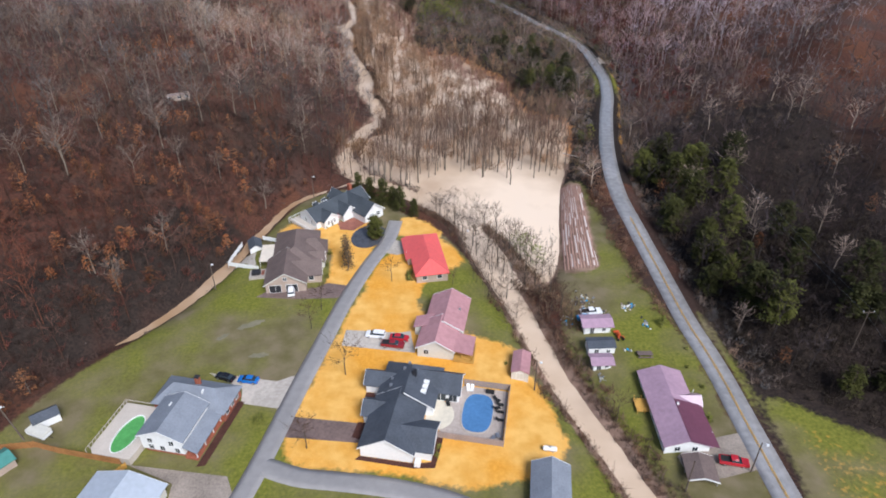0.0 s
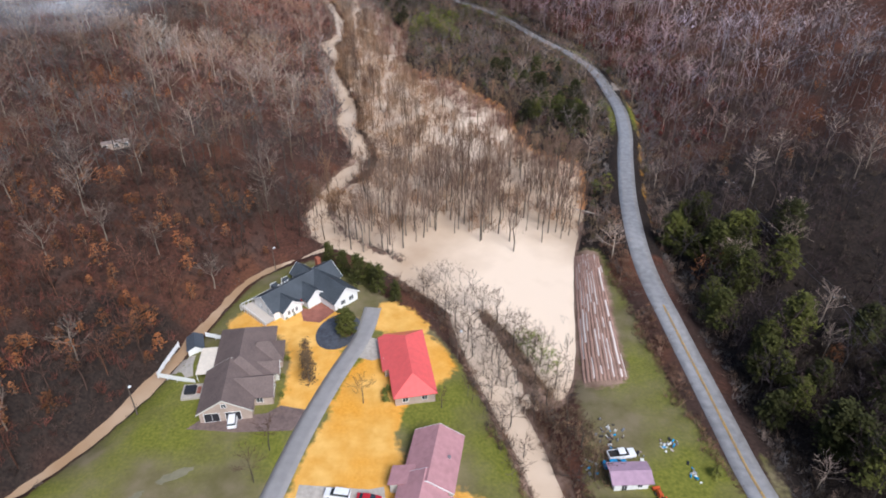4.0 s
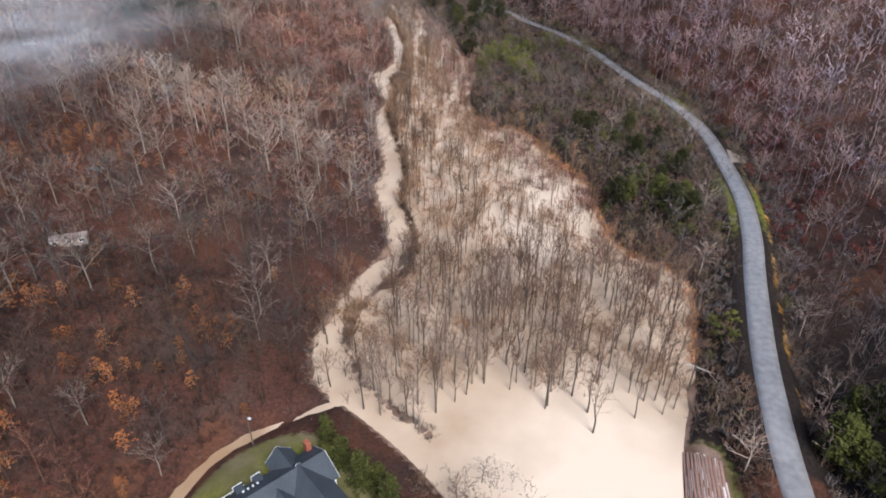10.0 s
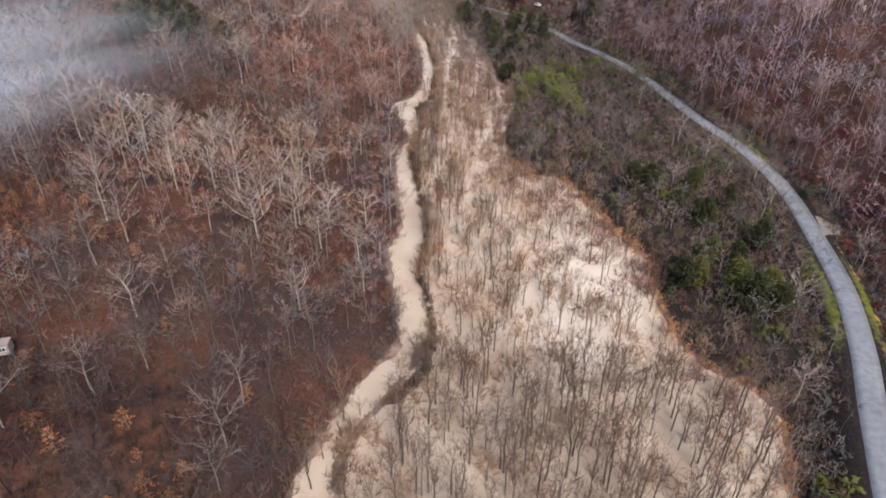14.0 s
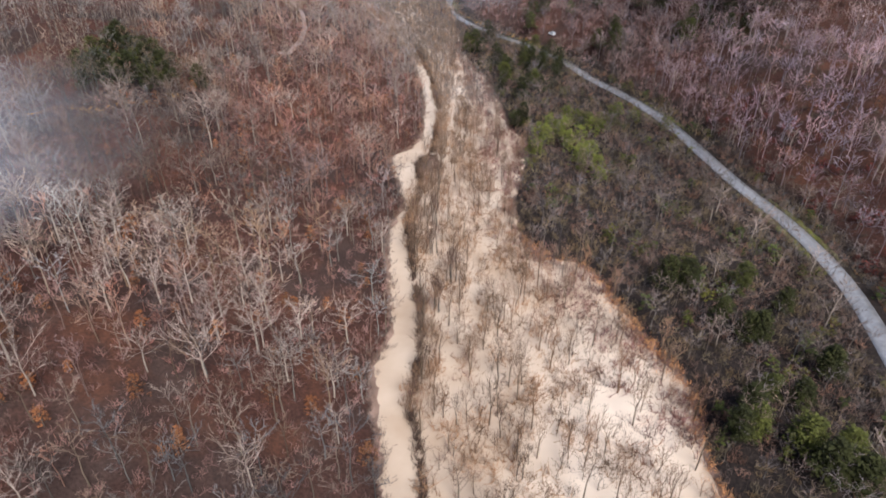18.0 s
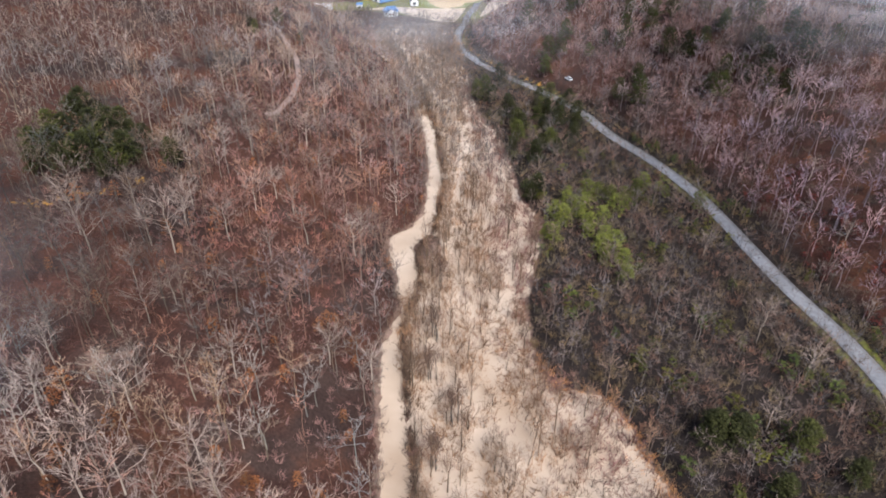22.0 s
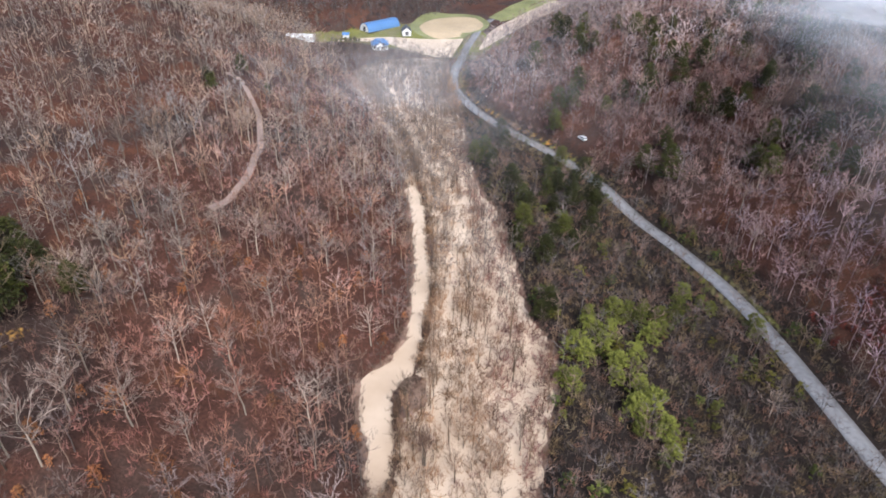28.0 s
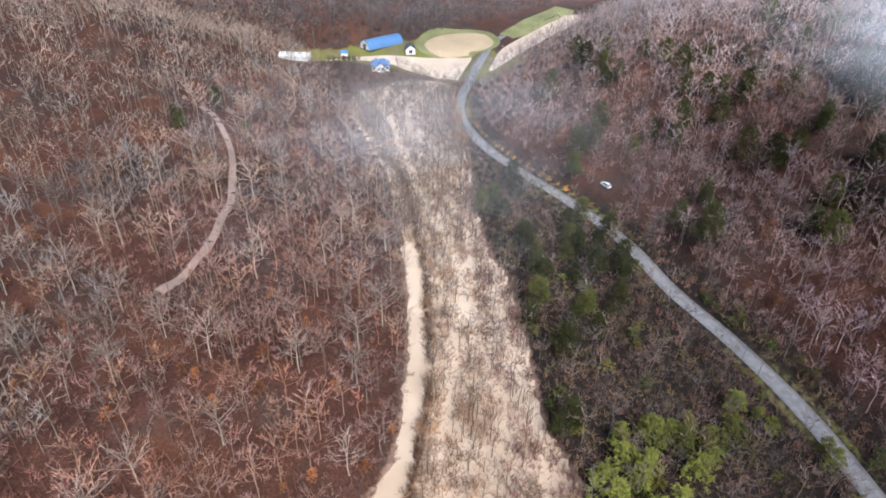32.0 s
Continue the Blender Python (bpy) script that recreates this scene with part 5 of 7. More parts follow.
def box_v(x0, x1, y0, y1, z0, z1):
    return [(x0, y0, z0), (x1, y0, z0), (x1, y1, z0), (x0, y1, z0), (x0, y0, z1), (x1, y0, z1), (x1, y1, z1), (x0, y1, z1)]


def box(name, x0, x1, y0, y1, z0, z1, mat, parent=None, label="", soft=0.0):
    if soft:
        bm = bmesh.new()
        vs = [bm.verts.new(p) for p in box_v(x0, x1, y0, y1, z0, z1)]
        for q in BOX_F:
            bm.faces.new([vs[i] for i in q])
        bmesh.ops.bevel(bm, geom=bm.edges[:], offset=soft, segments=2, affect="EDGES")
        me = bpy.data.meshes.new(name)
        bm.to_mesh(me)
        bm.free()
        me.materials.append(mat)
        ob = new(name, me)
        ob.parent = parent
        return tagged(ob, label) if label else ob
    return mesh_part(name, box_v(x0, x1, y0, y1, z0, z1), BOX_F, mat, parent, label)


def slab(corners, thick):
    """A thick panel below four (or three) top corners."""
    n = len(corners)
    top = [Vector(c) for c in corners]
    low = [c - Vector((0, 0, thick)) for c in top]
    f = [tuple(range(n)), tuple(range(2 * n - 1, n - 1, -1))]
    f += [(k, n + k, n + (k + 1) % n, (k + 1) % n) for k in range(n)]
    return top + low, f


def roof_panel(corners, mat, parent, thick=0.16, name="roof_slope"):
    v, f = slab(corners, thick)
    return mesh_part(name, v, f, mat, parent)


def opening(parent, u, v, z, face, wide, tall, frame_mat, pane_mat, name="window", proud=0.05):
    """A window or door: frame with head, sill and jambs, and a pane behind; face is one of n, s, e, w."""
    turn = {"s": 0, "e": 90, "n": 180, "w": 270}[face]
    m = pose(u, v, z, 0, 0, turn)
    w, h, t = wide / 2, tall, 0.09
    vs, fs = [], []
    for x0, x1, z0, z1 in ((-w - t, -w, -t, h + t), (w, w + t, -t, h + t), (-w, w, h, h + t), (-w, w, -t, 0), (-0.03, 0.03, 0, h)):
        n = len(vs)
        vs += box_v(x0, x1, -proud, 0.03, z0, z1)
        fs += [tuple(i + n for i in q) for q in BOX_F]
    ob = mesh_part(name, vs, fs, frame_mat, parent, m=m)
    box("pane", -w, w, -proud * 0.4, 0.02, 0, h, pane_mat, ob)
    return ob


def gable(parent, u0, u1, v0, v1, along, eave, ridge, wall, roof, over=0.45, base=-0.5, walls=True, trim=None):
    """Walls with two gables and a pitched roof whose ridge runs along u or v."""
    def P(a, b, z):
        return (a, b, z) if along == "v" else (b, a, z)
    a0, a1, b0, b1 = (u0, u1, v0, v1) if along == "v" else (v0, v1, u0, u1)
    mid = (a0 + a1) / 2
    if walls:
        vs = [P(a0, b0, base), P(a1, b0, base), P(a1, b0, eave), P(mid, b0, ridge - 0.18), P(a0, b0, eave), P(a0, b1, base), P(a1, b1, base), P(a1, b1, eave), P(mid, b1, ridge - 0.18), P(a0, b1, eave)]
        fs = [(0, 1, 2, 3, 4), (9, 8, 7, 6, 5), (0, 5, 6, 1), (1, 6, 7, 2), (4, 9, 5, 0), (2, 7, 8, 3), (3, 8, 9, 4)]
        if along != "v":
            fs = [tuple(reversed(q)) for q in fs]
        mesh_part("wall", vs, fs, wall, parent)
    k = (ridge - eave) / (mid - a0)
    drop = over * k
    for s in (-1, 1):
        ax = a0 - over if s < 0 else a1 + over
        c = [P(ax, b0 - over, eave - drop + 0.08), P(ax, b1 + over, eave - drop + 0.08), P(mid, b1 + over, ridge + 0.08), P(mid, b0 - over, ridge + 0.08)]
        roof_panel(c, roof, parent)
    if trim:
        for b, o in ((b0 - over, -0.03), (b1 + over, 0.03)):
            for s in (-1, 1):
                ax = a0 - over if s < 0 else a1 + over
                vs = [P(ax, b, eave - drop + 0.1), P(mid, b, ridge + 0.1), P(mid, b, ridge - 0.22), P(ax, b, eave - drop - 0.22)]
                vs += [P(ax, b + o * 2, eave - drop + 0.1), P(mid, b + o * 2, ridge + 0.1), P(mid, b + o * 2, ridge - 0.22), P(ax, b + o * 2, eave - drop - 0.22)]
                mesh_part("bargeboard", vs, BOX_F, trim, parent)


def hip(parent, u0, u1, v0, v1, along, eave, ridge, inset, wall, roof, over=0.45, base=-0.5, south_gable=False):
    """Walls and a hipped roof; inset is how far the ridge stops short of each end."""
    box("wall", u0, u1, v0, v1, base, eave, wall, parent)
    a0, a1, b0, b1 = (u0 - over, u1 + over, v0 - over, v1 + over) if along == "v" else (v0 - over, v1 + over, u0 - over, u1 + over)
    e = eave - over * (ridge - eave) / ((a1 - a0) / 2 - over) * 0.5

    def P(a, b, z):
        return (a, b, z) if along == "v" else (b, a, z)
    mid = (a0 + a1) / 2
    r0, r1 = P(mid, b0 if south_gable else b0 + inset, ridge), P(mid, b1 - inset, ridge)
    c00, c10, c11, c01 = P(a0, b0, e), P(a1, b0, e), P(a1, b1, e), P(a0, b1, e)
    for c in ((c00, c01, r1, r0), (c10, c11, r1, r0), (c01, c11, r1)) + (() if south_gable else ((c00, c10, r0),)):
        roof_panel(c, roof, parent)


def thing(name, x, y, turn, label, category, group="", z=None, lift=0.0):
    ob = new(name)
    ob.matrix_world = pose(x, y, (land(x, y) if z is None else z) + lift, 0, 0, turn)
    return tagged(ob, label, category, group)


def patch(name, points, mat, label, lift=0.05, deep=0.3, category="pavement", level=None):
    """A paved or planted area laid over the ground, with sunken sides."""
    bm = bmesh.new()
    face = bm.faces.new([bm.verts.new((x, y, 0)) for x, y in points])
    bmesh.ops.triangulate(bm, faces=[face])
    for k in range(3):
        long = [e for e in bm.edges if e.calc_length() > 1.6]
        if long:
            bmesh.ops.subdivide_edges(bm, edges=long, cuts=1, use_grid_fill=True)
            bmesh.ops.triangulate(bm, faces=bm.faces[:])
    for v in bm.verts:
        v.co.z = land(v.co.x, v.co.y) + lift
    bmesh.ops.recalc_face_normals(bm, faces=bm.faces)
    if bm.faces[:][0].normal.z < 0:
        bmesh.ops.reverse_faces(bm, faces=bm.faces)
    rim = bmesh.ops.extrude_edge_only(bm, edges=[e for e in bm.edges if e.is_boundary])
    for v in rim["geom"]:
        if isinstance(v, bmesh.types.BMVert):
            v.co.z -= deep
    me = bpy.data.meshes.new(name)
    bm.to_mesh(me)
    bm.free()
    me.materials.append(mat)
    return tagged(new(name, me), label, category, kind="structure")


def ring(cx, cy, rx, ry, n=28, turn=0.0):
    c, s = math.cos(radians(turn)), math.sin(radians(turn))
    return [(cx + rx * math.cos(t) * c - ry * math.sin(t) * s, cy + rx * math.cos(t) * s + ry * math.sin(t) * c) for t in (6.2832 * k / n for k in range(n))]


def at(ox, oy, turn, u, v):
    c, s = math.cos(radians(turn)), math.sin(radians(turn))
    return ox + u * c - v * s, oy + u * s + v * c


def fence_run(name, points, tall, mat, label, gap=1.9, board=0.22, z=None, rails=True, post=0.12):
    """A fence along a line: posts, rails and single boards, each a part."""
    root = thing(name, points[0][0], points[0][1], 0, label, "fence", z=0.0)
    unit = {}
    for (ax, ay), (bx, by) in zip(points[:-1], points[1:]):
        run = math.hypot(bx - ax, by - ay)
        turn = math.degrees(math.atan2(by - ay, bx - ax))
        count = max(1, round(run / gap))
        step = run / count
        for k in range(count):
            x, y = ax + (bx - ax) * (k + 0.5) / count, ay + (by - ay) * (k + 0.5) / count
            zz = (land(x, y) if z is None else z)
            key = round(step, 3)
            nb = max(2, int(step / board))
            if key not in unit:
                made = []
                for part_name, pv in (("board", box_v(-step / nb / 2 + 0.008, step / nb / 2 - 0.008, -0.02, 0.02, 0.05, tall)), ("rail", box_v(-step / 2, step / 2, 0.02, 0.07, -0.05, 0.05)), ("post", box_v(-post / 2, post / 2, -post / 2, post / 2, -0.3, tall + 0.12))):
                    me = bpy.data.meshes.new(part_name)
                    me.from_pydata(pv, [], BOX_F)
                    me.materials.append(mat)
                    made.append(me)
                unit[key] = made
            here = root.matrix_world @ pose(x - points[0][0], y - points[0][1], zz, 0, 0, turn)
            for j in range(nb):
                ob = new("board", unit[key][0])
                ob.parent = root
                ob.matrix_world = here @ pose(-step / 2 + step * (j + 0.5) / nb, 0, 0.03 * (j % 2), 0, 0.6 * ((j * 7) % 3 - 1), 0)
            for h in (0.25, 0.8):
                ob = new("rail", unit[key][1])
                ob.parent = root
                ob.matrix_world = here @ pose(0, 0, tall * h)
            po = new("post", unit[key][2])
            po.parent = root
            po.matrix_world = root.matrix_world @ pose(ax + (bx - ax) * k / count - points[0][0], ay + (by - ay) * k / count - points[0][1], zz, 0, 0, turn)
    return root


# ---- the white house with the pool ----
Z0 = 3.35
h1 = thing("house", -15.8, 82.4, -10.0, "large white house with charcoal shingle roofs and several gabled wings", "house", "houses", z=Z0)
gable(h1, 0, 10.2, 0, 13, "v", 2.75, 5.7, white_wall, charcoal_roof, trim=white_wall)
hip(h1, 0.2, 11.8, 12.2, 23.3, "v", 2.75, 6.1, 3.6, white_wall, charcoal_roof, south_gable=True)
mesh_part("gable_wall", [(0.2, 12.2, 2.5), (11.8, 12.2, 2.5), (6.0, 12.2, 5.9), (0.2, 12.35, 2.5), (11.8, 12.35, 2.5), (6.0, 12.35, 5.9)], [(0, 1, 2), (5, 4, 3), (0, 3, 4, 1), (1, 4, 5, 2), (2, 5, 3, 0)], white_wall, h1)
mesh_part("bargeboard", [(6.0, 11.70, 6.16), (12.3, 11.70, 2.5), (12.3, 11.70, 2.2), (6.0, 11.70, 5.86), (6.0, 11.62, 6.16), (12.3, 11.62, 2.5), (12.3, 11.62, 2.2), (6.0, 11.62, 5.86)], BOX_F, white_wall, h1)
gable(h1, 6, 13.6, 1.1, 8.3, "u", 2.7, 4.7, white_wall, charcoal_roof, trim=white_wall)
gable(h1, 8, 16.4, 16.7, 22.5, "u", 2.75, 5.2, white_wall, charcoal_roof, trim=white_wall)
gable(h1, -3.4, 4, 16.4, 20.6, "u", 2.6, 4.4, white_wall, charcoal_roof, trim=white_wall)
gable(h1, -1.6, 4, 8.1, 12.4, "u", 2.6, 4.4, white_wall, charcoal_roof, trim=white_wall)
for k in range(3):
    box("skylight", 8.9 + 0.05 * k, 10.0 + 0.05 * k, 14.0 + 1.35 * k, 15.0 + 1.35 * k, 4.1 - 0.03 * k, 4.52 - 0.03 * k, white_wall, h1, "white framed skylight")
for k, (u, v, z) in enumerate(((4.2, 19.0, 5.3), (5.0, 20.4, 5.6), (2.2, 14.8, 4.2), (2.0, 16.9, 4.0))):
    box("roof_vent", u, u + 0.55, v, v + 0.5, z - 0.3, z + 0.35, steel, h1, "small metal roof vent")
for u, v, f in ((13.6, 3.0, "e"), (13.6, 6.0, "e"), (16.4, 19.0, "e"), (-3.4, 18.4, "w"), (-1.6, 10.2, "w"), (0.0, 4.5, "w"), (0.2, 14.4, "w")):
    opening(h1, u, v, 0.9, f, 1.2, 1.3, white_wall, glass_dark)
opening(h1, 12.6, 16.7, 0.1, "s", 2.2, 2.1, white_wall, glass_dark, "patio_door")
opening(h1, 15.2, 16.7, 0.1, "s", 1.6, 2.1, white_wall, glass_dark, "patio_door")
box("chimney", 6.6, 7.4, 17.2, 18.0, 4.8, 6.9, dark_trim, h1, "dark chimney stack")
box("gas_meter_box", 10.7, 11.8, -0.9, 0.4, -0.4, 1.3, white_wall, h1, "white storm cellar box")


def local_patch(name, o, pts, mat, label, lift=0.05):
    return patch(name, [at(*o, u, v) for u, v in pts], mat, label, lift, category="pavement")


O1 = (-15.8, 82.4, -10.0)
local_patch("patio", O1, [(10.4, 8.6)] + [(11.8 + 4.3 * math.cos(t), 12.6 + 4.2 * math.sin(t)) for t in np.linspace(-1.2, 1.25, 14)] + [(12.0, 16.6), (10.4, 16.6)], material("cream_concrete", (0.62, 0.56, 0.45), 0.7, vary=0.15, scale=0.5), "cream concrete patio behind the white house", 0.16)
local_patch("pool_deck", O1, [(13.7, 7.3), (26.4, 7.0), (26.4, 21.7), (16.8, 21.7), (16.8, 16.4), (14.4, 16.3)], material("grey_pool_deck", (0.42, 0.355, 0.315), 0.8, vary=0.2, scale=0.8), "grey-brown pool deck inside the fence", 0.10)
local_patch("mulch_bed", O1, [(-0.8, -1.1), (10.6, -1.2), (14.6, -0.4), (14.9, 6.8), (13.6, 7.0), (13.6, 0.8), (10.4, -0.1), (-0.2, -0.1)], mulch, "dark red mulch bed round the white house", 0.06)
local_patch("mulch_bed", O1, [(-3.2, 12.6), (-0.1, 12.6), (-0.1, 16.3), (-3.4, 16.3)], mulch, "dark red mulch bed by the porch", 0.06)
local_patch("mulch_bed", O1, [(-3.0, 4.0), (-0.1, 3.4), (-0.1, 8.0), (-2.8, 8.0)], mulch, "dark red mulch bed by the garage", 0.06)
patch("driveway", [(-31.5, 86.9), (-31.0, 92.2), (-17.0, 90.4), (-16.4, 85.4)], brown_concrete, "wet brown driveway beside the white house", 0.05)
pool = thing("swimming_pool", *at(*O1, 20.7, 14.5), -10.0, "oval in-ground pool under a bright blue cover", "pool", z=Z0)
oct_pts = [(3.1 * math.copysign(abs(math.cos(t)) ** 0.7, math.cos(t)), 5.2 * math.copysign(abs(math.sin(t)) ** 0.7, math.sin(t))) for t in (6.2832 * (k + 0.5) / 24 for k in range(24))]
n = len(oct_pts)
mesh_part("pool_cover", [(x, y, 0.17) for x, y in oct_pts] + [(x, y, -0.2) for x, y in oct_pts], [tuple(range(n))] + [(k, n + k, n + (k + 1) % n, (k + 1) % n) for k in range(n)], pool_water, pool)
rim = [(x * 1.07, y * 1.045) for x, y in oct_pts]
mesh_part("coping", [(x, y, 0.19) for x, y in oct_pts] + [(x, y, 0.19) for x, y in rim] + [(x, y, 0.0) for x, y in rim], [(k, (k + 1) % n, n + (k + 1) % n, n + k) for k in range(n)] + [(n + k, n + (k + 1) % n, 2 * n + (k + 1) % n, 2 * n + k) for k in range(n)], concrete, pool, "pale coping round the pool")
fence_run("pool_fence", [at(*O1, 16.9, 22.0), at(*O1, 26.7, 22.0), at(*O1, 26.7, 6.8), at(*O1, 13.6, 6.9), at(*O1, 13.6, 8.3)], 1.7, grey_fence, "taupe board fence round the pool", z=Z0)


def deck_chair(x, y, turn, mat, label):
    c = thing("lounge_chair", x, y, turn, label, "chair", "poolside chairs", lift=0.12)
    box("seat", -0.35, 0.35, -0.6, 0.5, 0.3, 0.4, mat, c)
    mesh_part("backrest", [(-0.35, 0.5, 0.32), (0.35, 0.5, 0.32), (0.35, 0.95, 0.95), (-0.35, 0.95, 0.95), (-0.35, 0.58, 0.30), (0.35, 0.58, 0.30), (0.35, 1.03, 0.93), (-0.35, 1.03, 0.93)], BOX_F, mat, c)
    for sx in (-0.3, 0.3):
        for sy in (-0.5, 0.4):
            box("leg", sx - 0.03, sx + 0.03, sy - 0.03, sy + 0.03, 0, 0.3, mat, c)
    return c


for u, v, r, m, t in ((17.9, 20.6, 10, white_wall, "white"), (18.7, 20.6, 0, white_wall, "white"), (24.4, 18.6, 60, black_rubber, "black"), (25.2, 17.4, 80, black_rubber, "black"), (24.6, 16.4, 110, black_rubber, "black"), (25.4, 15.4, 90, black_rubber, "black"), (25.6, 13.2, 90, black_rubber, "black"), (24.6, 8.4, 150, steel, "grey metal"), (25.4, 9.2, 200, steel, "grey metal"), (14.4, 15.6, 20, black_rubber, "black")):
    x, y = at(*O1, u, v)
    deck_chair(x, y, r - 10, m, t + " lounge chair on the pool deck")
x, y = at(*O1, 22.6, 20.6)
grill = thing("storage_bench", x, y, -10, "long dark storage bench by the pool fence", "bench", lift=0.1)
box("chest", -0.9, 0.9, -0.35, 0.35, 0, 0.6, dark_trim, grill, soft=0.03)
box("lid", -0.95, 0.95, -0.4, 0.4, 0.6, 0.68, black_rubber, grill)

# ---- house with the faded maroon roof ----
h2 = thing("house", -6.0, 110.4, -9.7, "pale house with a faded maroon metal roof and a wooden porch", "house", "houses", z=Z0)
gable(h2, 0.2, 8.4, 0, 9, "v", 2.9, 5.2, cream_wall, pink_metal, trim=white_wall)
gable(h2, 0.6, 9.4, 7.2, 19.3, "v", 2.9, 5.3, cream_wall, pink_metal, trim=white_wall)
box("wall", -1.8, 1.4, 7.2, 10.6, -0.5, 2.6, cream_wall, h2)
roof_panel([(-2.2, 6.8, 2.55), (-2.2, 11.0, 2.55), (2.2, 11.0, 3.9), (2.2, 6.8, 3.9)], pink_metal, h2)
roof_panel([(12.8, -0.2, 2.15), (12.8, 6.2, 2.15), (8.2, 6.2, 3.0), (8.2, -0.2, 3.0)], pink_metal, h2)
box("porch_deck", 8.5, 13.1, -0.9, 5.6, 0.35, 0.5, new_wood, h2, "fresh yellow lumber porch deck")
for u, v in ((12.6, 0), (12.6, 5.4), (10.4, 0.0)):
    box("porch_post", u - 0.07, u + 0.07, v - 0.07, v + 0.07, 0.4, 2.2, new_wood, h2)
for z in (0.9, 1.3):
    box("porch_rail", 8.6, 13.0, -0.86, -0.78, z - 0.06, z + 0.06, new_wood, h2)
    box("porch_rail", 12.95, 13.03, -0.8, 5.4, z - 0.06, z + 0.06, new_wood, h2)
for u, v, f in ((2.2, 0, "s"), (0.2, 3.2, "w"), (9.4, 10.5, "e"), (9.4, 15.5, "e"), (0.6, 13.0, "w"), (0.6, 16.5, "w"), (8.4, 3, "e")):
    opening(h2, u, v, 0.9, f, 1.1, 1.2, white_wall, glass_dark)
opening(h2, -1.8, 8.8, 0.1, "w", 1.0, 2.05, white_wall, glass_dark, "door")
box("roof_vent", 7.6, 8.1, 13.2, 13.7, 3.2, 4.2, steel, h2)
patch("driveway", [(-23.2, 119.4), (-23.6, 113.9), (-6.4, 111.4), (-7.8, 119.0), (-10.5, 118.4)], concrete, "damp concrete driveway", 0.05)

s1 = thing("shed", 14.9, 103.4, -10, "garden shed with pale walls and a dull pink metal roof", "shed", "sheds")
gable(s1, 0, 3.7, 0, 6.6, "v", 2.1, 2.9, cream_wall, pink_metal, over=0.2)
opening(s1, 1.8, 0, 0.1, "s", 1.4, 1.8, white_wall, cream_wall, "double_door")

# ---- white and brick house with the green pool ----
O3 = (-57.8, 83.6, -11.0)
h3 = thing("house", -57.8, 83.6, -11.0, "two-storey white and red brick house with grey shingle roofs", "house", "houses", z=Z0)
gable(h3, 0.2, 9.0, 0, 9.6, "v", 4.7, 6.6, white_wall, grey_roof, base=0.9, trim=white_wall)
box("lower_wall", 0.6, 9.0, 0.3, 9.6, -0.5, 0.95, brick_wall, h3, "red brick lower wall")
hip(h3, -3.3, 12.1, 9.7, 17.0, "u", 2.7, 5.2, 3.6, brick_wall, grey_roof)
roof_panel([(11.9, -0.4, 2.2), (11.9, 9.6, 2.2), (9.0, 9.6, 3.3), (9.0, -0.4, 3.3)], grey_roof, h3)
box("porch_floor", 9.0, 11.6, -0.2, 9.6, -0.4, 0.35, brick_wall, h3, "brick porch floor")
for v in (0.1, 3.2, 6.3, 9.3):
    box("porch_post", 11.3, 11.45, v, v + 0.15, 0.3, 2.3, white_wall, h3)
for u, z in ((2.2, 3.4), (6.6, 3.4), (2.2, 1.7), (4.5, 1.7), (7.6, 1.7)):
    opening(h3, u, 0, z - 0.6, "s", 0.95, 1.15, white_wall, glass_dark)
for v in (11.2, 13.4, 15.4):
    opening(h3, 12.1, v, 0.9, "e", 1.0, 1.3, white_wall, glass_dark)
opening(h3, 9.0, 4.8, 0.4, "e", 1.0, 2.05, white_wall, glass_dark, "door")
box("chimney", 4.1, 5.0, 14.2, 15.0, 4.2, 6.3, brick_wall, h3, "brick chimney with a dark cap")
box("chimney_cap", 4.0, 5.1, 14.1, 15.1, 6.3, 6.45, dark_trim, h3)
for u, v, z in ((3.0, 6.5, 6.0), (6.6, 12.0, 4.8)):
    box("roof_vent", u, u + 0.2, v, v + 0.9, z - 0.4, z + 0.25, white_wall, h3)
deck_mat = material("bleached_deck_boards", (0.52, 0.46, 0.40), 0.8, vary=0.15, scale=1.5)
pd = thing("pool_deck", *at(*O3, -4.6, 2.9), -11, "raised pale deck round an above-ground pool", "deck", z=Z0)
inner = [(0.4 + 2.25 * math.cos(t), -0.9 + 4.9 * math.sin(t)) for t in (6.2832 * k / 32 for k in range(32))]


def square_of(p, c=(0.4, -0.9)):
    d = Vector((p[0] - c[0], p[1] - c[1]))
    hits = []
    for lim, comp, o in ((4.5, 0, c[0]), (-4.6, 0, c[0]), (6.4, 1, c[1]), (-6.5, 1, c[1])):
        if abs(d[comp]) > 1e-6 and (lim - o) / d[comp] > 0:
            hits.append((lim - o) / d[comp])
    s = min(hits)
    return c[0] + d[0] * s, c[1] + d[1] * s


outer = [square_of(p) for p in inner]
n = len(inner)
mesh_part("deck_top", [(x, y, 1.6) for x, y in inner] + [(x, y, 1.6) for x, y in outer] + [(x, y, 1.45) for x, y in inner] + [(x, y, -0.4) for x, y in outer],
          [(k, n + k, n + (k + 1) % n, (k + 1) % n) for k in range(n)] + [(n + k, 3 * n + k, 3 * n + (k + 1) % n, n + (k + 1) % n) for k in range(n)] + [(k, (k + 1) % n, 2 * n + (k + 1) % n, 2 * n + k) for k in range(n)], deck_mat, pd)
mesh_part("pool_water", [(x, y, 1.40) for x, y in inner], [tuple(range(n))], green_pool, pd, "green algae-filled pool water")
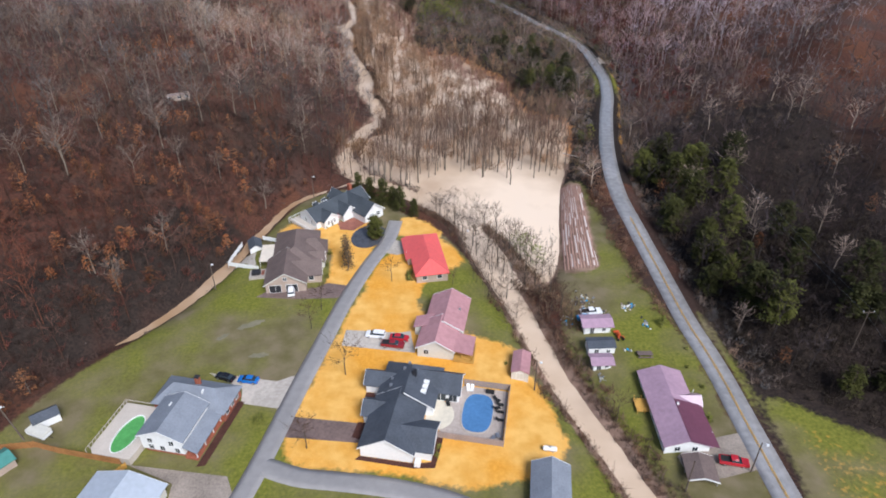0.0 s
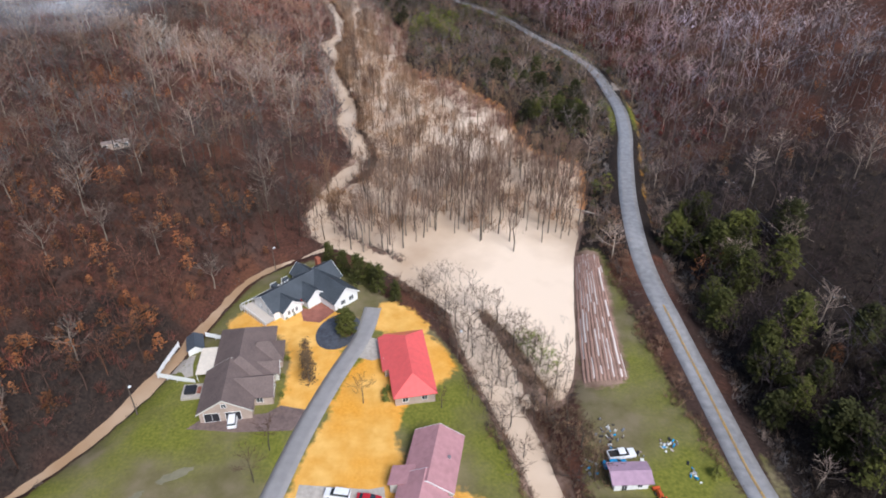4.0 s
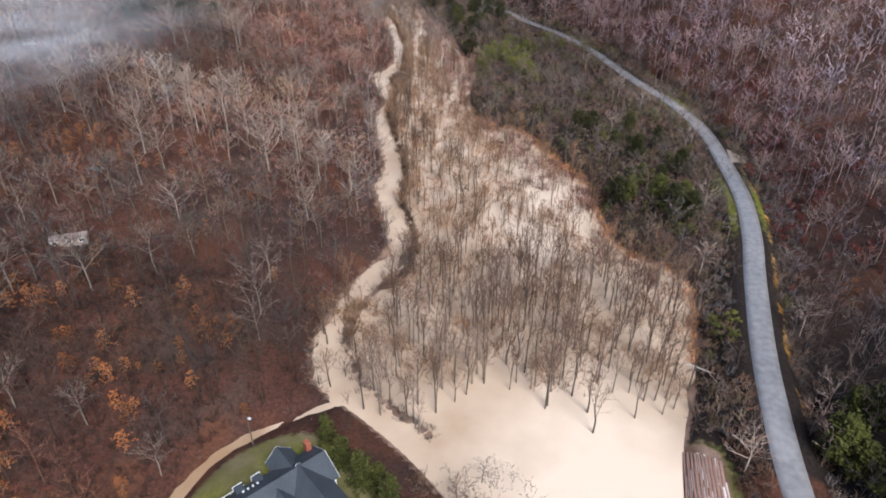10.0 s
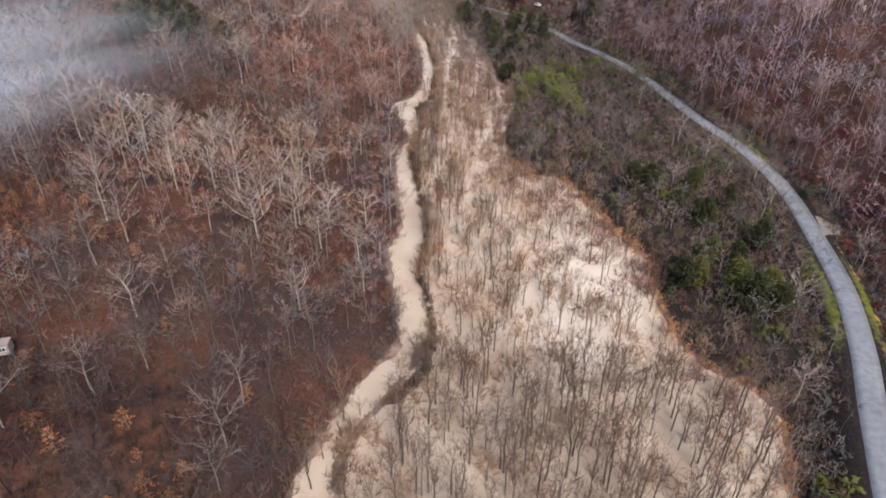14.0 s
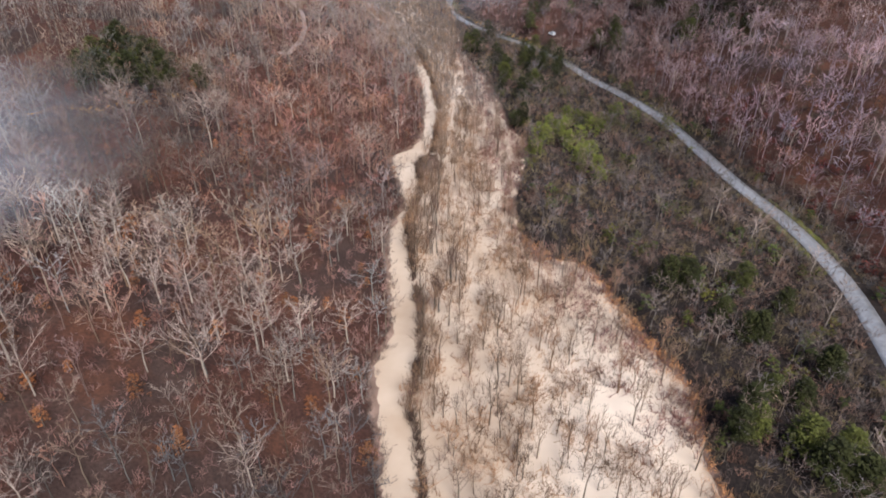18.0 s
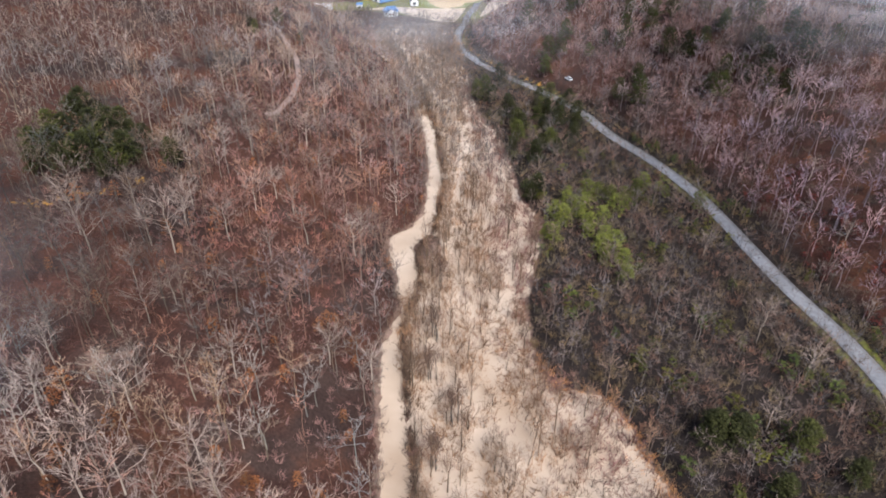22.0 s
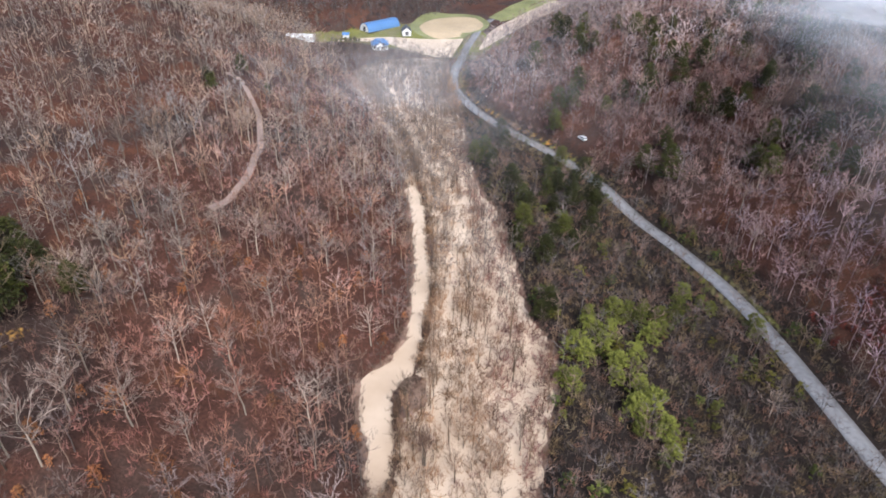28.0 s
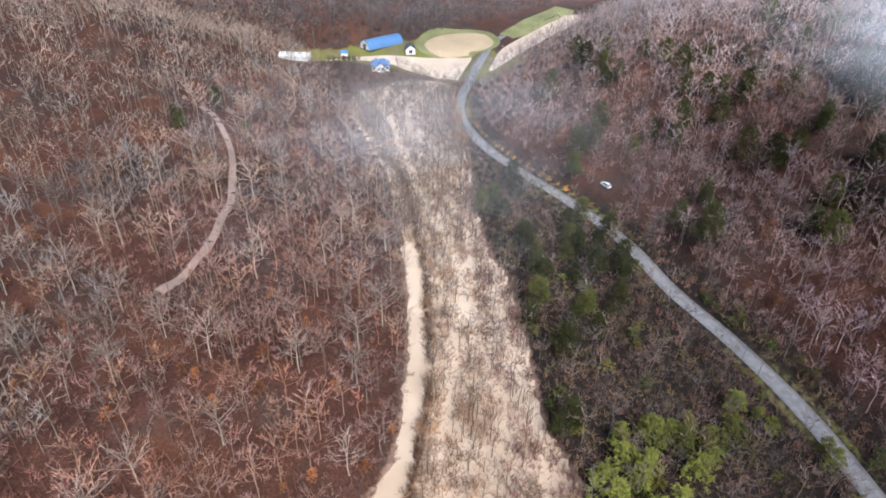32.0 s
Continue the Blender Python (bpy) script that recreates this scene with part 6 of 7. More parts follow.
mesh_part("pool_rim", [(x, y, 1.62) for x, y in inner] + [(0.4 + (x - 0.4) * 0.94, -0.9 + (y + 0.9) * 0.96, 1.62) for x, y in inner] + [(0.4 + (x - 0.4) * 0.94, -0.9 + (y + 0.9) * 0.96, 1.3) for x, y in inner],
          [(k, (k + 1) % n, n + (k + 1) % n, n + k) for k in range(n)] + [(n + k, n + (k + 1) % n, 2 * n + (k + 1) % n, 2 * n + k) for k in range(n)], white_wall, pd)
for k in range(14):
    x, y = (-4.6, -6.5 + 12.9 * k / 13)
    box("rail_post", x - 0.05, x + 0.05, y - 0.05, y + 0.05, 1.6, 2.5, deck_mat, pd)
box("rail", -4.65, -4.55, -6.5, 6.4, 2.42, 2.5, deck_mat, pd)
box("rail", -4.6, 1.2, 6.35, 6.45, 2.42, 2.5, deck_mat, pd)
patch("driveway", [(-51.5, 104.8), (-36.0, 102.2), (-32.6, 104.0), (-31.8, 97.6), (-34.4, 94.4), (-42.2, 95.8), (-43, 100)], concrete, "damp concrete driveway beside the brick house", 0.05)
local_patch("mulch_bed", O3, [(11.9, -1.6), (13.4, -1.0), (13.6, 15.5), (12.2, 15.5), (12.2, 9.6), (11.9, 9.4)], mulch, "dark mulch bed along the brick house", 0.06)

h9 = thing("house", -62.5, 76.6, -11.0, "house with a pale blue-grey metal roof", "house", "houses", z=Z0)
gable(h9, 0, 13.2, -13, -0.5, "v", 2.7, 4.6, cream_wall, material("pale_blue_metal_roof", (0.42, 0.46, 0.52), 0.35, vary=0.12, scale=0.5, spec=0.5), trim=white_wall)
for u in (3.0, 9.8):
    opening(h9, u, -0.5, 0.9, "n", 1.1, 1.2, white_wall, glass_dark)
patch("driveway", [(-59.6, 80.2), (-40.0, 77.6), (-37.0, 72.0), (-49.0, 70.0), (-49.6, 76.0)], gravel, "wet gravel driveway", 0.04)
fence_run("board_fence", [(-90, 81), (-85, 83.6), (-79, 84.4), (-74, 83.0), (-60.6, 80.2)], 1.7, fence_wood, "orange-brown stained board fence across the lawn")
fence_run("gate", [(-59.4, 79.6), (-61.0, 77.4)], 1.5, new_wood, "fresh orange wooden gate panel")
s2 = thing("shed", -80.2, 91.0, -50, "small white shed with a black arched roof", "shed", "sheds")
gable(s2, -1.4, 1.6, -2.4, 2.4, "v", 2.0, 3.0, white_wall, charcoal_roof, over=0.15)
opening(s2, 0.1, -2.4, 0.1, "s", 1.0, 1.7, white_wall, cream_wall, "door")
tr = thing("camper_trailer", -79.6, 87.4, -20, "folded white pop-up camper trailer on the lawn", "trailer")
box("body", -2.4, 2.2, -1.1, 1.1, 0.45, 1.2, white_wall, tr, soft=0.12)
box("roof", -2.5, 2.3, -1.2, 1.2, 1.2, 1.75, cream_wall, tr, soft=0.2)
box("tow_bar", 2.2, 3.3, -0.06, 0.06, 0.45, 0.55, black_rubber, tr)
s3 = thing("shed", -84.5, 77.5, -35, "low open shed with a teal metal roof", "shed", "sheds")
gable(s3, -2.0, 2.0, -5.0, 4.6, "v", 2.0, 2.9, tan_wall, green_metal, over=0.3)

# ---- house with the red roof ----
h4 = thing("house", -7.1, 138.0, 10.3, "low brick house under a bright red metal hip roof", "house", "houses", z=Z0)
hip(h4, 0.3, 8.6, 0.4, 19.9, "v", 2.65, 5.0, 4.2, tan_wall, red_metal)
box("wall", -0.9, 0.35, 9.2, 19.4, -0.5, 2.15, tan_wall, h4)
roof_panel([(-1.45, 8.8, 1.93), (-1.45, 20.0, 1.93), (0.3, 20.0, 2.76), (0.3, 8.8, 2.76)], red_metal, h4)
for u, v, f in ((2.4, 0.4, "s"), (6.4, 0.4, "s"), (0.3, 3.2, "w"), (0.3, 15.5, "w"), (8.6, 4.5, "e"), (8.6, 9.5, "e"), (8.6, 15.0, "e"), (-0.9, 12.5, "w")):
    opening(h4, u, v, 0.9, f, 1.1, 1.2, white_wall, glass_dark)
patch("driveway", [(-17.2, 156.4), (-15.2, 160.4), (-10.4, 158.4), (-9.6, 153.4), (-13.0, 152.0), (-16.2, 153.0)], concrete, "pale concrete parking pad", 0.05)

# ---- brown-roofed house ----
O5 = (-46.3, 136.5, 7.0)
h5 = thing("house", -46.3, 136.5, 7.0, "rambling tan house with many brown shingle gables and a garage", "house", "houses", z=Z0)
hip(h5, 1.6, 13.2, 5.5, 22.4, "v", 2.8, 6.4, 4.4, tan_wall, brown_roof)
gable(h5, 0.4, 10.6, -2.6, 9, "v", 2.8, 5.9, tan_wall, brown_roof, trim=cream_wall)
gable(h5, 6, 14.4, 0.8, 6.6, "u", 2.8, 5.2, tan_wall, brown_roof, trim=cream_wall)
hip(h5, 8, 15.4, 11.6, 17.2, "u", 2.8, 5.4, 2.8, tan_wall, brown_roof)
gable(h5, 9.5, 15.0, 7.6, 10.4, "u", 2.8, 4.4, cream_wall, brown_roof, trim=white_wall)
awning = box("awning", -2.4, 1.4, 9.0, 17.4, 2.15, 2.3, material("cream_awning_sheet", (0.70, 0.62, 0.52), 0.5, vary=0.12, scale=0.8), h5, "flat cream patio awning")
for v in (9.2, 13.2, 17.2):
    box("awning_post", -2.3, -2.2, v - 0.05, v + 0.05, 0, 2.2, white_wall, h5)
# near-black panes stand in for the shaded inside of the open garage
for u in (2.2, 6.4):
    opening(h5, u + 0.6, -2.6, 0.02, "s", 2.9, 2.2, white_wall, dark_trim, "garage_opening")
opening(h5, 5.5, -2.6, 3.6, "s", 0.9, 0.9, white_wall, glass_dark)
for u, v, f in ((14.4, 2.6, "e"), (14.4, 4.8, "e"), (15.4, 14.4, "e"), (11.8, 0.8, "s"), (13.0, 11.6, "s"), (1.6, 19.5, "w"), (4.0, 22.4, "n"), (9.0, 22.4, "n")):
    opening(h5, u, v, 0.9, f, 1.2, 1.4, white_wall, glass_dark)
patch("driveway", [(-48.0, 132.4), (-38.0, 131.6), (-27.0, 132.0), (-24.2, 137.2), (-30.5, 138.6), (-33.0, 136.5), (-46.0, 134.6)], brown_concrete, "wet brown concrete driveway in front of the garage", 0.05)
s4 = thing("garden_pavilion", -54.6, 158.4, 20, "white garden pavilion with a black roof", "shed", "sheds")
gable(s4, -1.7, 1.7, -2.4, 2.4, "v", 2.1, 3.1, white_wall, charcoal_roof, over=0.25)
for v in (-1.4, 0, 1.4):
    opening(s4, 1.7, v, 0.9, "e", 0.7, 0.9, white_wall, glass_dark)
fence_run("picket_fence", [(-47.8, 159.2), (-52.8, 160.6)], 1.3, white_wall, "white picket fence round the garden", gap=2.4, board=0.16, z=2.9)
fence_run("picket_fence", [(-58.0, 157.4), (-59.0, 150.5), (-59.2, 147.4), (-50.3, 145.4)], 1.3, white_wall, "white picket fence round the garden", gap=2.4, board=0.16, z=2.7)
patch("garden_path", [(-57.0, 155.0), (-53.6, 155.4), (-53.0, 151.6), (-51.6, 147.6), (-53.2, 147.2), (-55.0, 149.6), (-58.0, 149.4)], concrete, "pale curved garden paving", 0.05)
patch("garden_path", [(-52.0, 156.2), (-50.6, 156.4), (-49.8, 153.2), (-50.8, 150.4), (-52.0, 150.8), (-51.2, 153.4)], concrete, "pale curved garden path", 0.05)
spa = thing("hot_tub", *at(*O5, -2.6, 6.2), 7, "white patio deck with a dark covered hot tub", "hot tub", z=Z0)
box("platform", -2.3, 2.0, -2.0, 2.0, -0.3, 0.45, concrete, spa, soft=0.05)
box("tub", -1.7, 0.7, -1.3, 1.1, 0.5, 1.25, dark_trim, spa, soft=0.2)
box("step", 0.9, 1.6, -1.0, 0.8, 0.5, 0.75, paver, spa, "red step")

# ---- slate-roofed house ----
O6 = (-37.7, 165.6, 47.0)
h6 = thing("house", -37.7, 165.6, 47.0, "white house with blue-grey slate-coloured roofs and angled gables", "house", "houses", z=Z0)
gable(h6, 0.2, 20.8, 0.2, 8.2, "u", 2.7, 5.3, white_wall, slate_roof, trim=white_wall)
gable(h6, 1.9, 7.2, -1.5, 4, "v", 2.6, 4.5, white_wall, slate_roof, trim=white_wall)
gable(h6, 12.4, 19.6, -7.8, 4.2, "v", 2.7, 5.5, white_wall, slate_roof, trim=white_wall)
gable(h6, 8.6, 13.6, -2.2, 4, "v", 2.6, 4.6, white_wall, slate_roof, trim=white_wall)
gable(h6, 13.0, 17.5, 4, 10.6, "v", 2.6, 4.6, white_wall, slate_roof, trim=white_wall)
for u, v, f in ((3.4, -1.5, "s"), (4.5, -1.5, "s"), (5.6, -1.5, "s"), (14.6, -7.8, "s"), (15.3, -7.8, "s"), (17.2, -7.8, "s"), (17.9, -7.8, "s"), (0.2, 2.6, "w"), (0.2, 5.4, "w"), (19.6, -3, "e"), (20.8, 5.0, "e"), (4.0, 8.2, "n"), (8.0, 8.2, "n")):
    opening(h6, u, v, 0.9, f, 0.6, 1.2, white_wall, glass_dark)
opening(h6, 8.0, 0.2, 0.2, "s", 1.1, 2.05, white_wall, material("red_door_paint", (0.45, 0.02, 0.03), 0.4, vary=0.1), "front_door")
for u in (9.0, 5.6):
    box("dormer", u, u + 1.6, 7.2, 9.0, 2.4, 3.4, slate_roof, h6)
    box("dormer_face", u - 0.1, u + 1.7, 9.0, 9.1, 2.3, 3.5, white_wall, h6)
for k in range(4):
    box("roof_vent", 6.4 + k * 0.9, 6.7 + k * 0.9, 6.6, 6.9, 3.5, 4.05, white_wall, h6)
box("chimney", 19.4, 20.4, 7.6, 8.8, 2.0, 5.0, brick_wall, h6, "red brick chimney")
dk = thing("deck", *at(*O6, -1.2, 4.2), 47, "white wrap-round deck with railing beside the slate-roofed house", "deck", z=Z0)
box("deck_floor", -1.5, 1.3, -4.4, 5.6, 0.5, 0.7, deck_mat, dk)
box("deck_floor", 1.3, 9.0, 4.1, 5.6, 0.5, 0.7, deck_mat, dk)
box("rail", -1.55, -1.45, -4.4, 5.6, 1.5, 1.62, white_wall, dk)
box("rail", -1.5, 9.0, 5.55, 5.65, 1.5, 1.62, white_wall, dk)
for k in range(10):
    box("rail_post", -1.55, -1.45, -4.6 + 1.12 * k, -4.5 + 1.12 * k, -0.3, 1.6, white_wall, dk)
    box("rail_post", -1.9 + 1.18 * k, -1.8 + 1.18 * k, 5.55, 5.65, -0.3, 1.6, white_wall, dk)
local_patch("entry_court", O6, [(7.4, -0.2), (8.5, -2.4), (12.3, -2.4), (12.3, -7.6), (7.2, -8.4), (4.8, -5.0)], paver, "red-brown mulch and paver entry court", 0.06)
patch("driveway_circle", ring(-21.8, 162.0, 5.0, 6.6, 26, -18), dark_asphalt, "dark wet asphalt turning circle", 0.05)
patch("mulch_bed", ring(-19.8, 161.8, 1.7, 2.0, 16), mulch, "round mulch bed with a brick edge", 0.12)

# ---- long house and sheds beside the road ----
h7 = thing("house", 42.7, 83.5, 0, "long white house with a dull purple metal roof", "house", "houses")
gable(h7, 0, 8.6, 0, 20.0, "v", 2.4, 4.0, white_wall, purple_metal, base=-0.8)
gable(h7, 5.5, 10.3, 10.4, 13.6, "u", 2.3, 3.4, white_wall, purple_metal, over=0.3, walls=False, trim=white_wall)
box("side_porch", 8.6, 10.2, 3.0, 17.0, -0.6, 0.35, concrete, h7)
for v in (3.2, 7.4, 11.0, 14.6):
    box("porch_post", 10.0, 10.12, v, v + 0.12, 0.3, 2.4, white_wall, h7)
for u, v, f in ((0, 3.0, "w"), (0, 8.0, "w"), (0, 15.5, "w"), (2.4, 0, "s"), (5.8, 0, "s"), (8.6, 5.5, "e"), (8.6, 15, "e")):
    opening(h7, u, v, 0.8, f, 1.0, 1.1, white_wall, glass_dark)
opening(h7, 8.6, 9.5, 0.3, "e", 1.0, 2.0, white_wall, glass_dark, "door")
box("wood_deck", -2.7, -0.02, 10.0, 13.6, 0.8, 0.95, new_wood, h7, "small fresh yellow lumber deck")
for u, v in ((-2.65, 10.05), (-2.65, 13.5), (-1.2, 10.05), (-1.2, 13.5)):
    box("deck_leg", u, u + 0.1, v - 0.05, v + 0.05, -0.8, 1.9, new_wood, h7)
box("roof_vent", 4.5, 4.9, 8.8, 9.2, 3.6, 4.5, white_wall, h7)
roof_panel([(4.36, -0.45, 4.16), (4.36, 10.5, 4.16), (10.3, 10.5, 2.2), (10.3, -0.45, 2.2)], material("dark_maroon_metal_roof", (0.15, 0.055, 0.085), 0.3, vary=0.2, scale=0.5, spec=0.5), h7, name="porch_roof")
cp = thing("carport", 44.9, 76.2, -6, "open carport with a brown metal gable roof", "carport")
gable(cp, 0, 5.4, 0, 5.6, "v", 2.0, 2.8, white_wall, brown_roof, over=0.2, walls=False, trim=white_wall)
for u in (0.1, 5.3):
    for v in (0.1, 2.8, 5.5):
        box("post", u - 0.06, u + 0.06, v - 0.06, v + 0.06, -0.2, 2.05, steel, cp)
patch("driveway", [(50.0, 86.0), (58.4, 87.5), (58.8, 78.8), (52.0, 77.4), (46.0, 77.0), (45.0, 82.6)], gravel, "wet gravel drive beside the road", 0.05)
for (x, y, w, d, e, r, roof, wall_mat, label) in ((33.6, 118.4, 6.2, 3.6, 2.7, 0.5, purple_metal, white_wall, "white shed with a dull purple metal roof"), (33.3, 111.2, 6.0, 3.4, 2.5, 0.5, charcoal_roof, white_wall, "white shed with a dark shingle roof"), (33.6, 106.6, 3.9, 2.7, 2.3, 0.4, purple_metal, white_wall, "small white shed with a purple metal roof")):
    s = thing("shed", x, y, 2, label, "shed", "sheds")
    gable(s, 0, w, 0, d, "u", e, e + r, wall_mat, roof, over=0.25 if roof is charcoal_roof else 0.7, base=-0.8)
    opening(s, w * 0.3, 0, 0.1, "s", 0.9, 1.8, white_wall, dark_trim, "door")
    opening(s, w * 0.75, 0, 0.9, "s", 0.8, 0.8, white_wall, glass_dark)
pt = thing("picnic_shelter", 45.9, 110.4, 0, "low brown wooden table and benches on the grass", "table")
box("tabletop", -1.7, 1.7, -0.6, 0.6, 0.72, 0.8, brown_roof, pt)
for s in (-1, 1):
    box("bench", -1.7, 1.7, s * 1.0 - 0.18, s * 1.0 + 0.18, 0.4, 0.46, brown_roof, pt)
    for u in (-1.3, 1.3):
        mesh_part("leg", box_v(u - 0.06, u + 0.06, s * 0.5 - 0.06, s * 0.5 + 0.5, 0, 0.72), BOX_F, brown_roof, pt)
h8 = thing("garage", 15.4, 70.6, -8, "grey-roofed garage with white walls", "garage", z=Z0)
gable(h8, 0.2, 6.6, -1.0, 8.4, "v", 2.3, 4.0, white_wall, grey_roof, trim=white_wall)
opening(h8, 2.0, -1.0, 0.1, "s", 1.0, 2.0, white_wall, dark_trim, "door")
tank = thing("propane_tank", 20.6, 83.7, -8, "white propane tank lying on the straw-coloured lawn", "tank")
bm = bmesh.new()
bmesh.ops.create_cone(bm, cap_ends=True, segments=16, radius1=0.5, radius2=0.5, depth=2.2, matrix=Matrix.Translation((0, 0, 0.75)) @ Matrix.Rotation(radians(90), 4, "Y"))
for s in (-1, 1):
    bmesh.ops.create_uvsphere(bm, u_segments=14, v_segments=8, radius=0.5, matrix=Matrix.Translation((s * 1.1, 0, 0.75)) @ Matrix.Diagonal((0.6, 1, 1, 1)))
me = bpy.data.meshes.new("vessel")
bm.to_mesh(me)
bm.free()
me.materials.append(white_wall)
new("vessel", me).parent = tank
box("valve_dome", -0.2, 0.2, -0.2, 0.2, 1.2, 1.4, steel, tank, soft=0.04)
for s in (-0.7, 0.7):
    box("foot", s - 0.1, s + 0.1, -0.35, 0.35, -0.05, 0.32, concrete, tank)

# ---- ploughed strip ----
soil = material("wet_clay_soil", (0.37, 0.225, 0.175), 0.6, vary=0.35, scale=1.4, bump=0.4, bump_scale=5)
wet_soil = material("standing_water_in_furrows", (0.80, 0.70, 0.64), 0.1, vary=0.15, scale=0.5, spec=0.5)
plough = tagged(new("ploughed_strip"), "ploughed red clay strip with water standing in its furrows", "field", kind="structure")
rng = random.Random(55)
for k in range(11):
    f = k / 10
    line = smooth_line([(33.8 + 8.4 * f, 146.6 - 0.6 * f), (36.4 + 7.4 * f, 168), (40.6 + 5.4 * f, 198.5 - 3.5 * f)], 1.6)
    line = line + np.stack((0.04 * np.sin(line[:, 1] * 0.7 + k), line[:, 1] * 0), 1)
    ob = new("furrow_ridge", thick_ribbon("furrow_ridge", line, 0.24 + 0.08 * rng.random(), soil, 0.06, 0.4))
    ob.parent = plough
    a0 = rng.randrange(1, 4)
    while a0 < len(line) - 4:
        a1 = a0 + rng.randrange(2, 9)
        if rng.random() < 0.72 - 0.35 * abs(f - 0.35):
            ob = new("furrow_water", thick_ribbon("furrow_water", line[a0:a1 + 1] + np.array([0.40, 0]), rng.uniform(0.08, 0.27), wet_soil, 0.08, 0.3))
            ob.parent = plough
        a0 = a1 + rng.randrange(1, 3)

# ---- vehicles ----
paints = {"white": (0.75, 0.75, 0.76), "red": (0.42, 0.02, 0.03), "dark red": (0.22, 0.02, 0.03), "black": (0.015, 0.015, 0.018), "blue": (0.02, 0.14, 0.45), "bright blue": (0.02, 0.3, 0.6)}
paint_mat = {k: material(k.replace(" ", "_") + "_car_paint", c, 0.22, vary=0.06, scale=1, spec=0.6) for k, c in paints.items()}
lamp_glass = material("headlight_glass", (0.7, 0.7, 0.68), 0.15, vary=0.05, spec=0.6)
tail_glass = material("red_tail_light", (0.4, 0.02, 0.02), 0.2, vary=0.05, spec=0.6)


def wheel(parent, x, y, r=0.34, w=0.22):
    v, f = [], []
    n = 16
    for s in (-w / 2, w / 2):
        for k in range(n):
            t = 6.2832 * k / n
            v.append((x + r * math.cos(t), y + s, r + r * math.sin(t)))
    f = [tuple(range(n)), tuple(range(2 * n - 1, n - 1, -1))] + [(k, n + k, n + (k + 1) % n, (k + 1) % n) for k in range(n)]
    ob = mesh_part("wheel", v, f, black_rubber, parent)
    s = math.copysign(w / 2 + 0.01, y)
    rv = [(x + 0.2 * math.cos(6.2832 * k / 10), y + s, r + 0.2 * math.sin(6.2832 * k / 10)) for k in range(10)] + [(x + 0.18 * math.cos(6.2832 * k / 10), y + s * 0.8, r + 0.18 * math.sin(6.2832 * k / 10)) for k in range(10)]
    mesh_part("rim", rv, [tuple(range(10))] + [(k, 10 + k, 10 + (k + 1) % 10, (k + 1) % 10) for k in range(10)], steel, ob)


def loft(name, sections, mat, parent, label=""):
    """A body through cross sections: x, half width, low z, top z, half width at the top."""
    v, f = [], []
    for x, w, lo, hi, tw in sections:
        v += [(x, -w, lo), (x, -w, (lo + hi) / 2), (x, -tw, hi), (x, tw, hi), (x, w, (lo + hi) / 2), (x, w, lo)]
    for k in range(len(sections) - 1):
        a, b = k * 6, k * 6 + 6
        f += [(a + i, a + (i + 1) % 6, b + (i + 1) % 6, b + i) for i in range(6)]
    e = (len(sections) - 1) * 6
    f += [tuple(range(5, -1, -1)), tuple(range(e, e + 6))]
    return mesh_part(name, v, f, mat, parent, label)


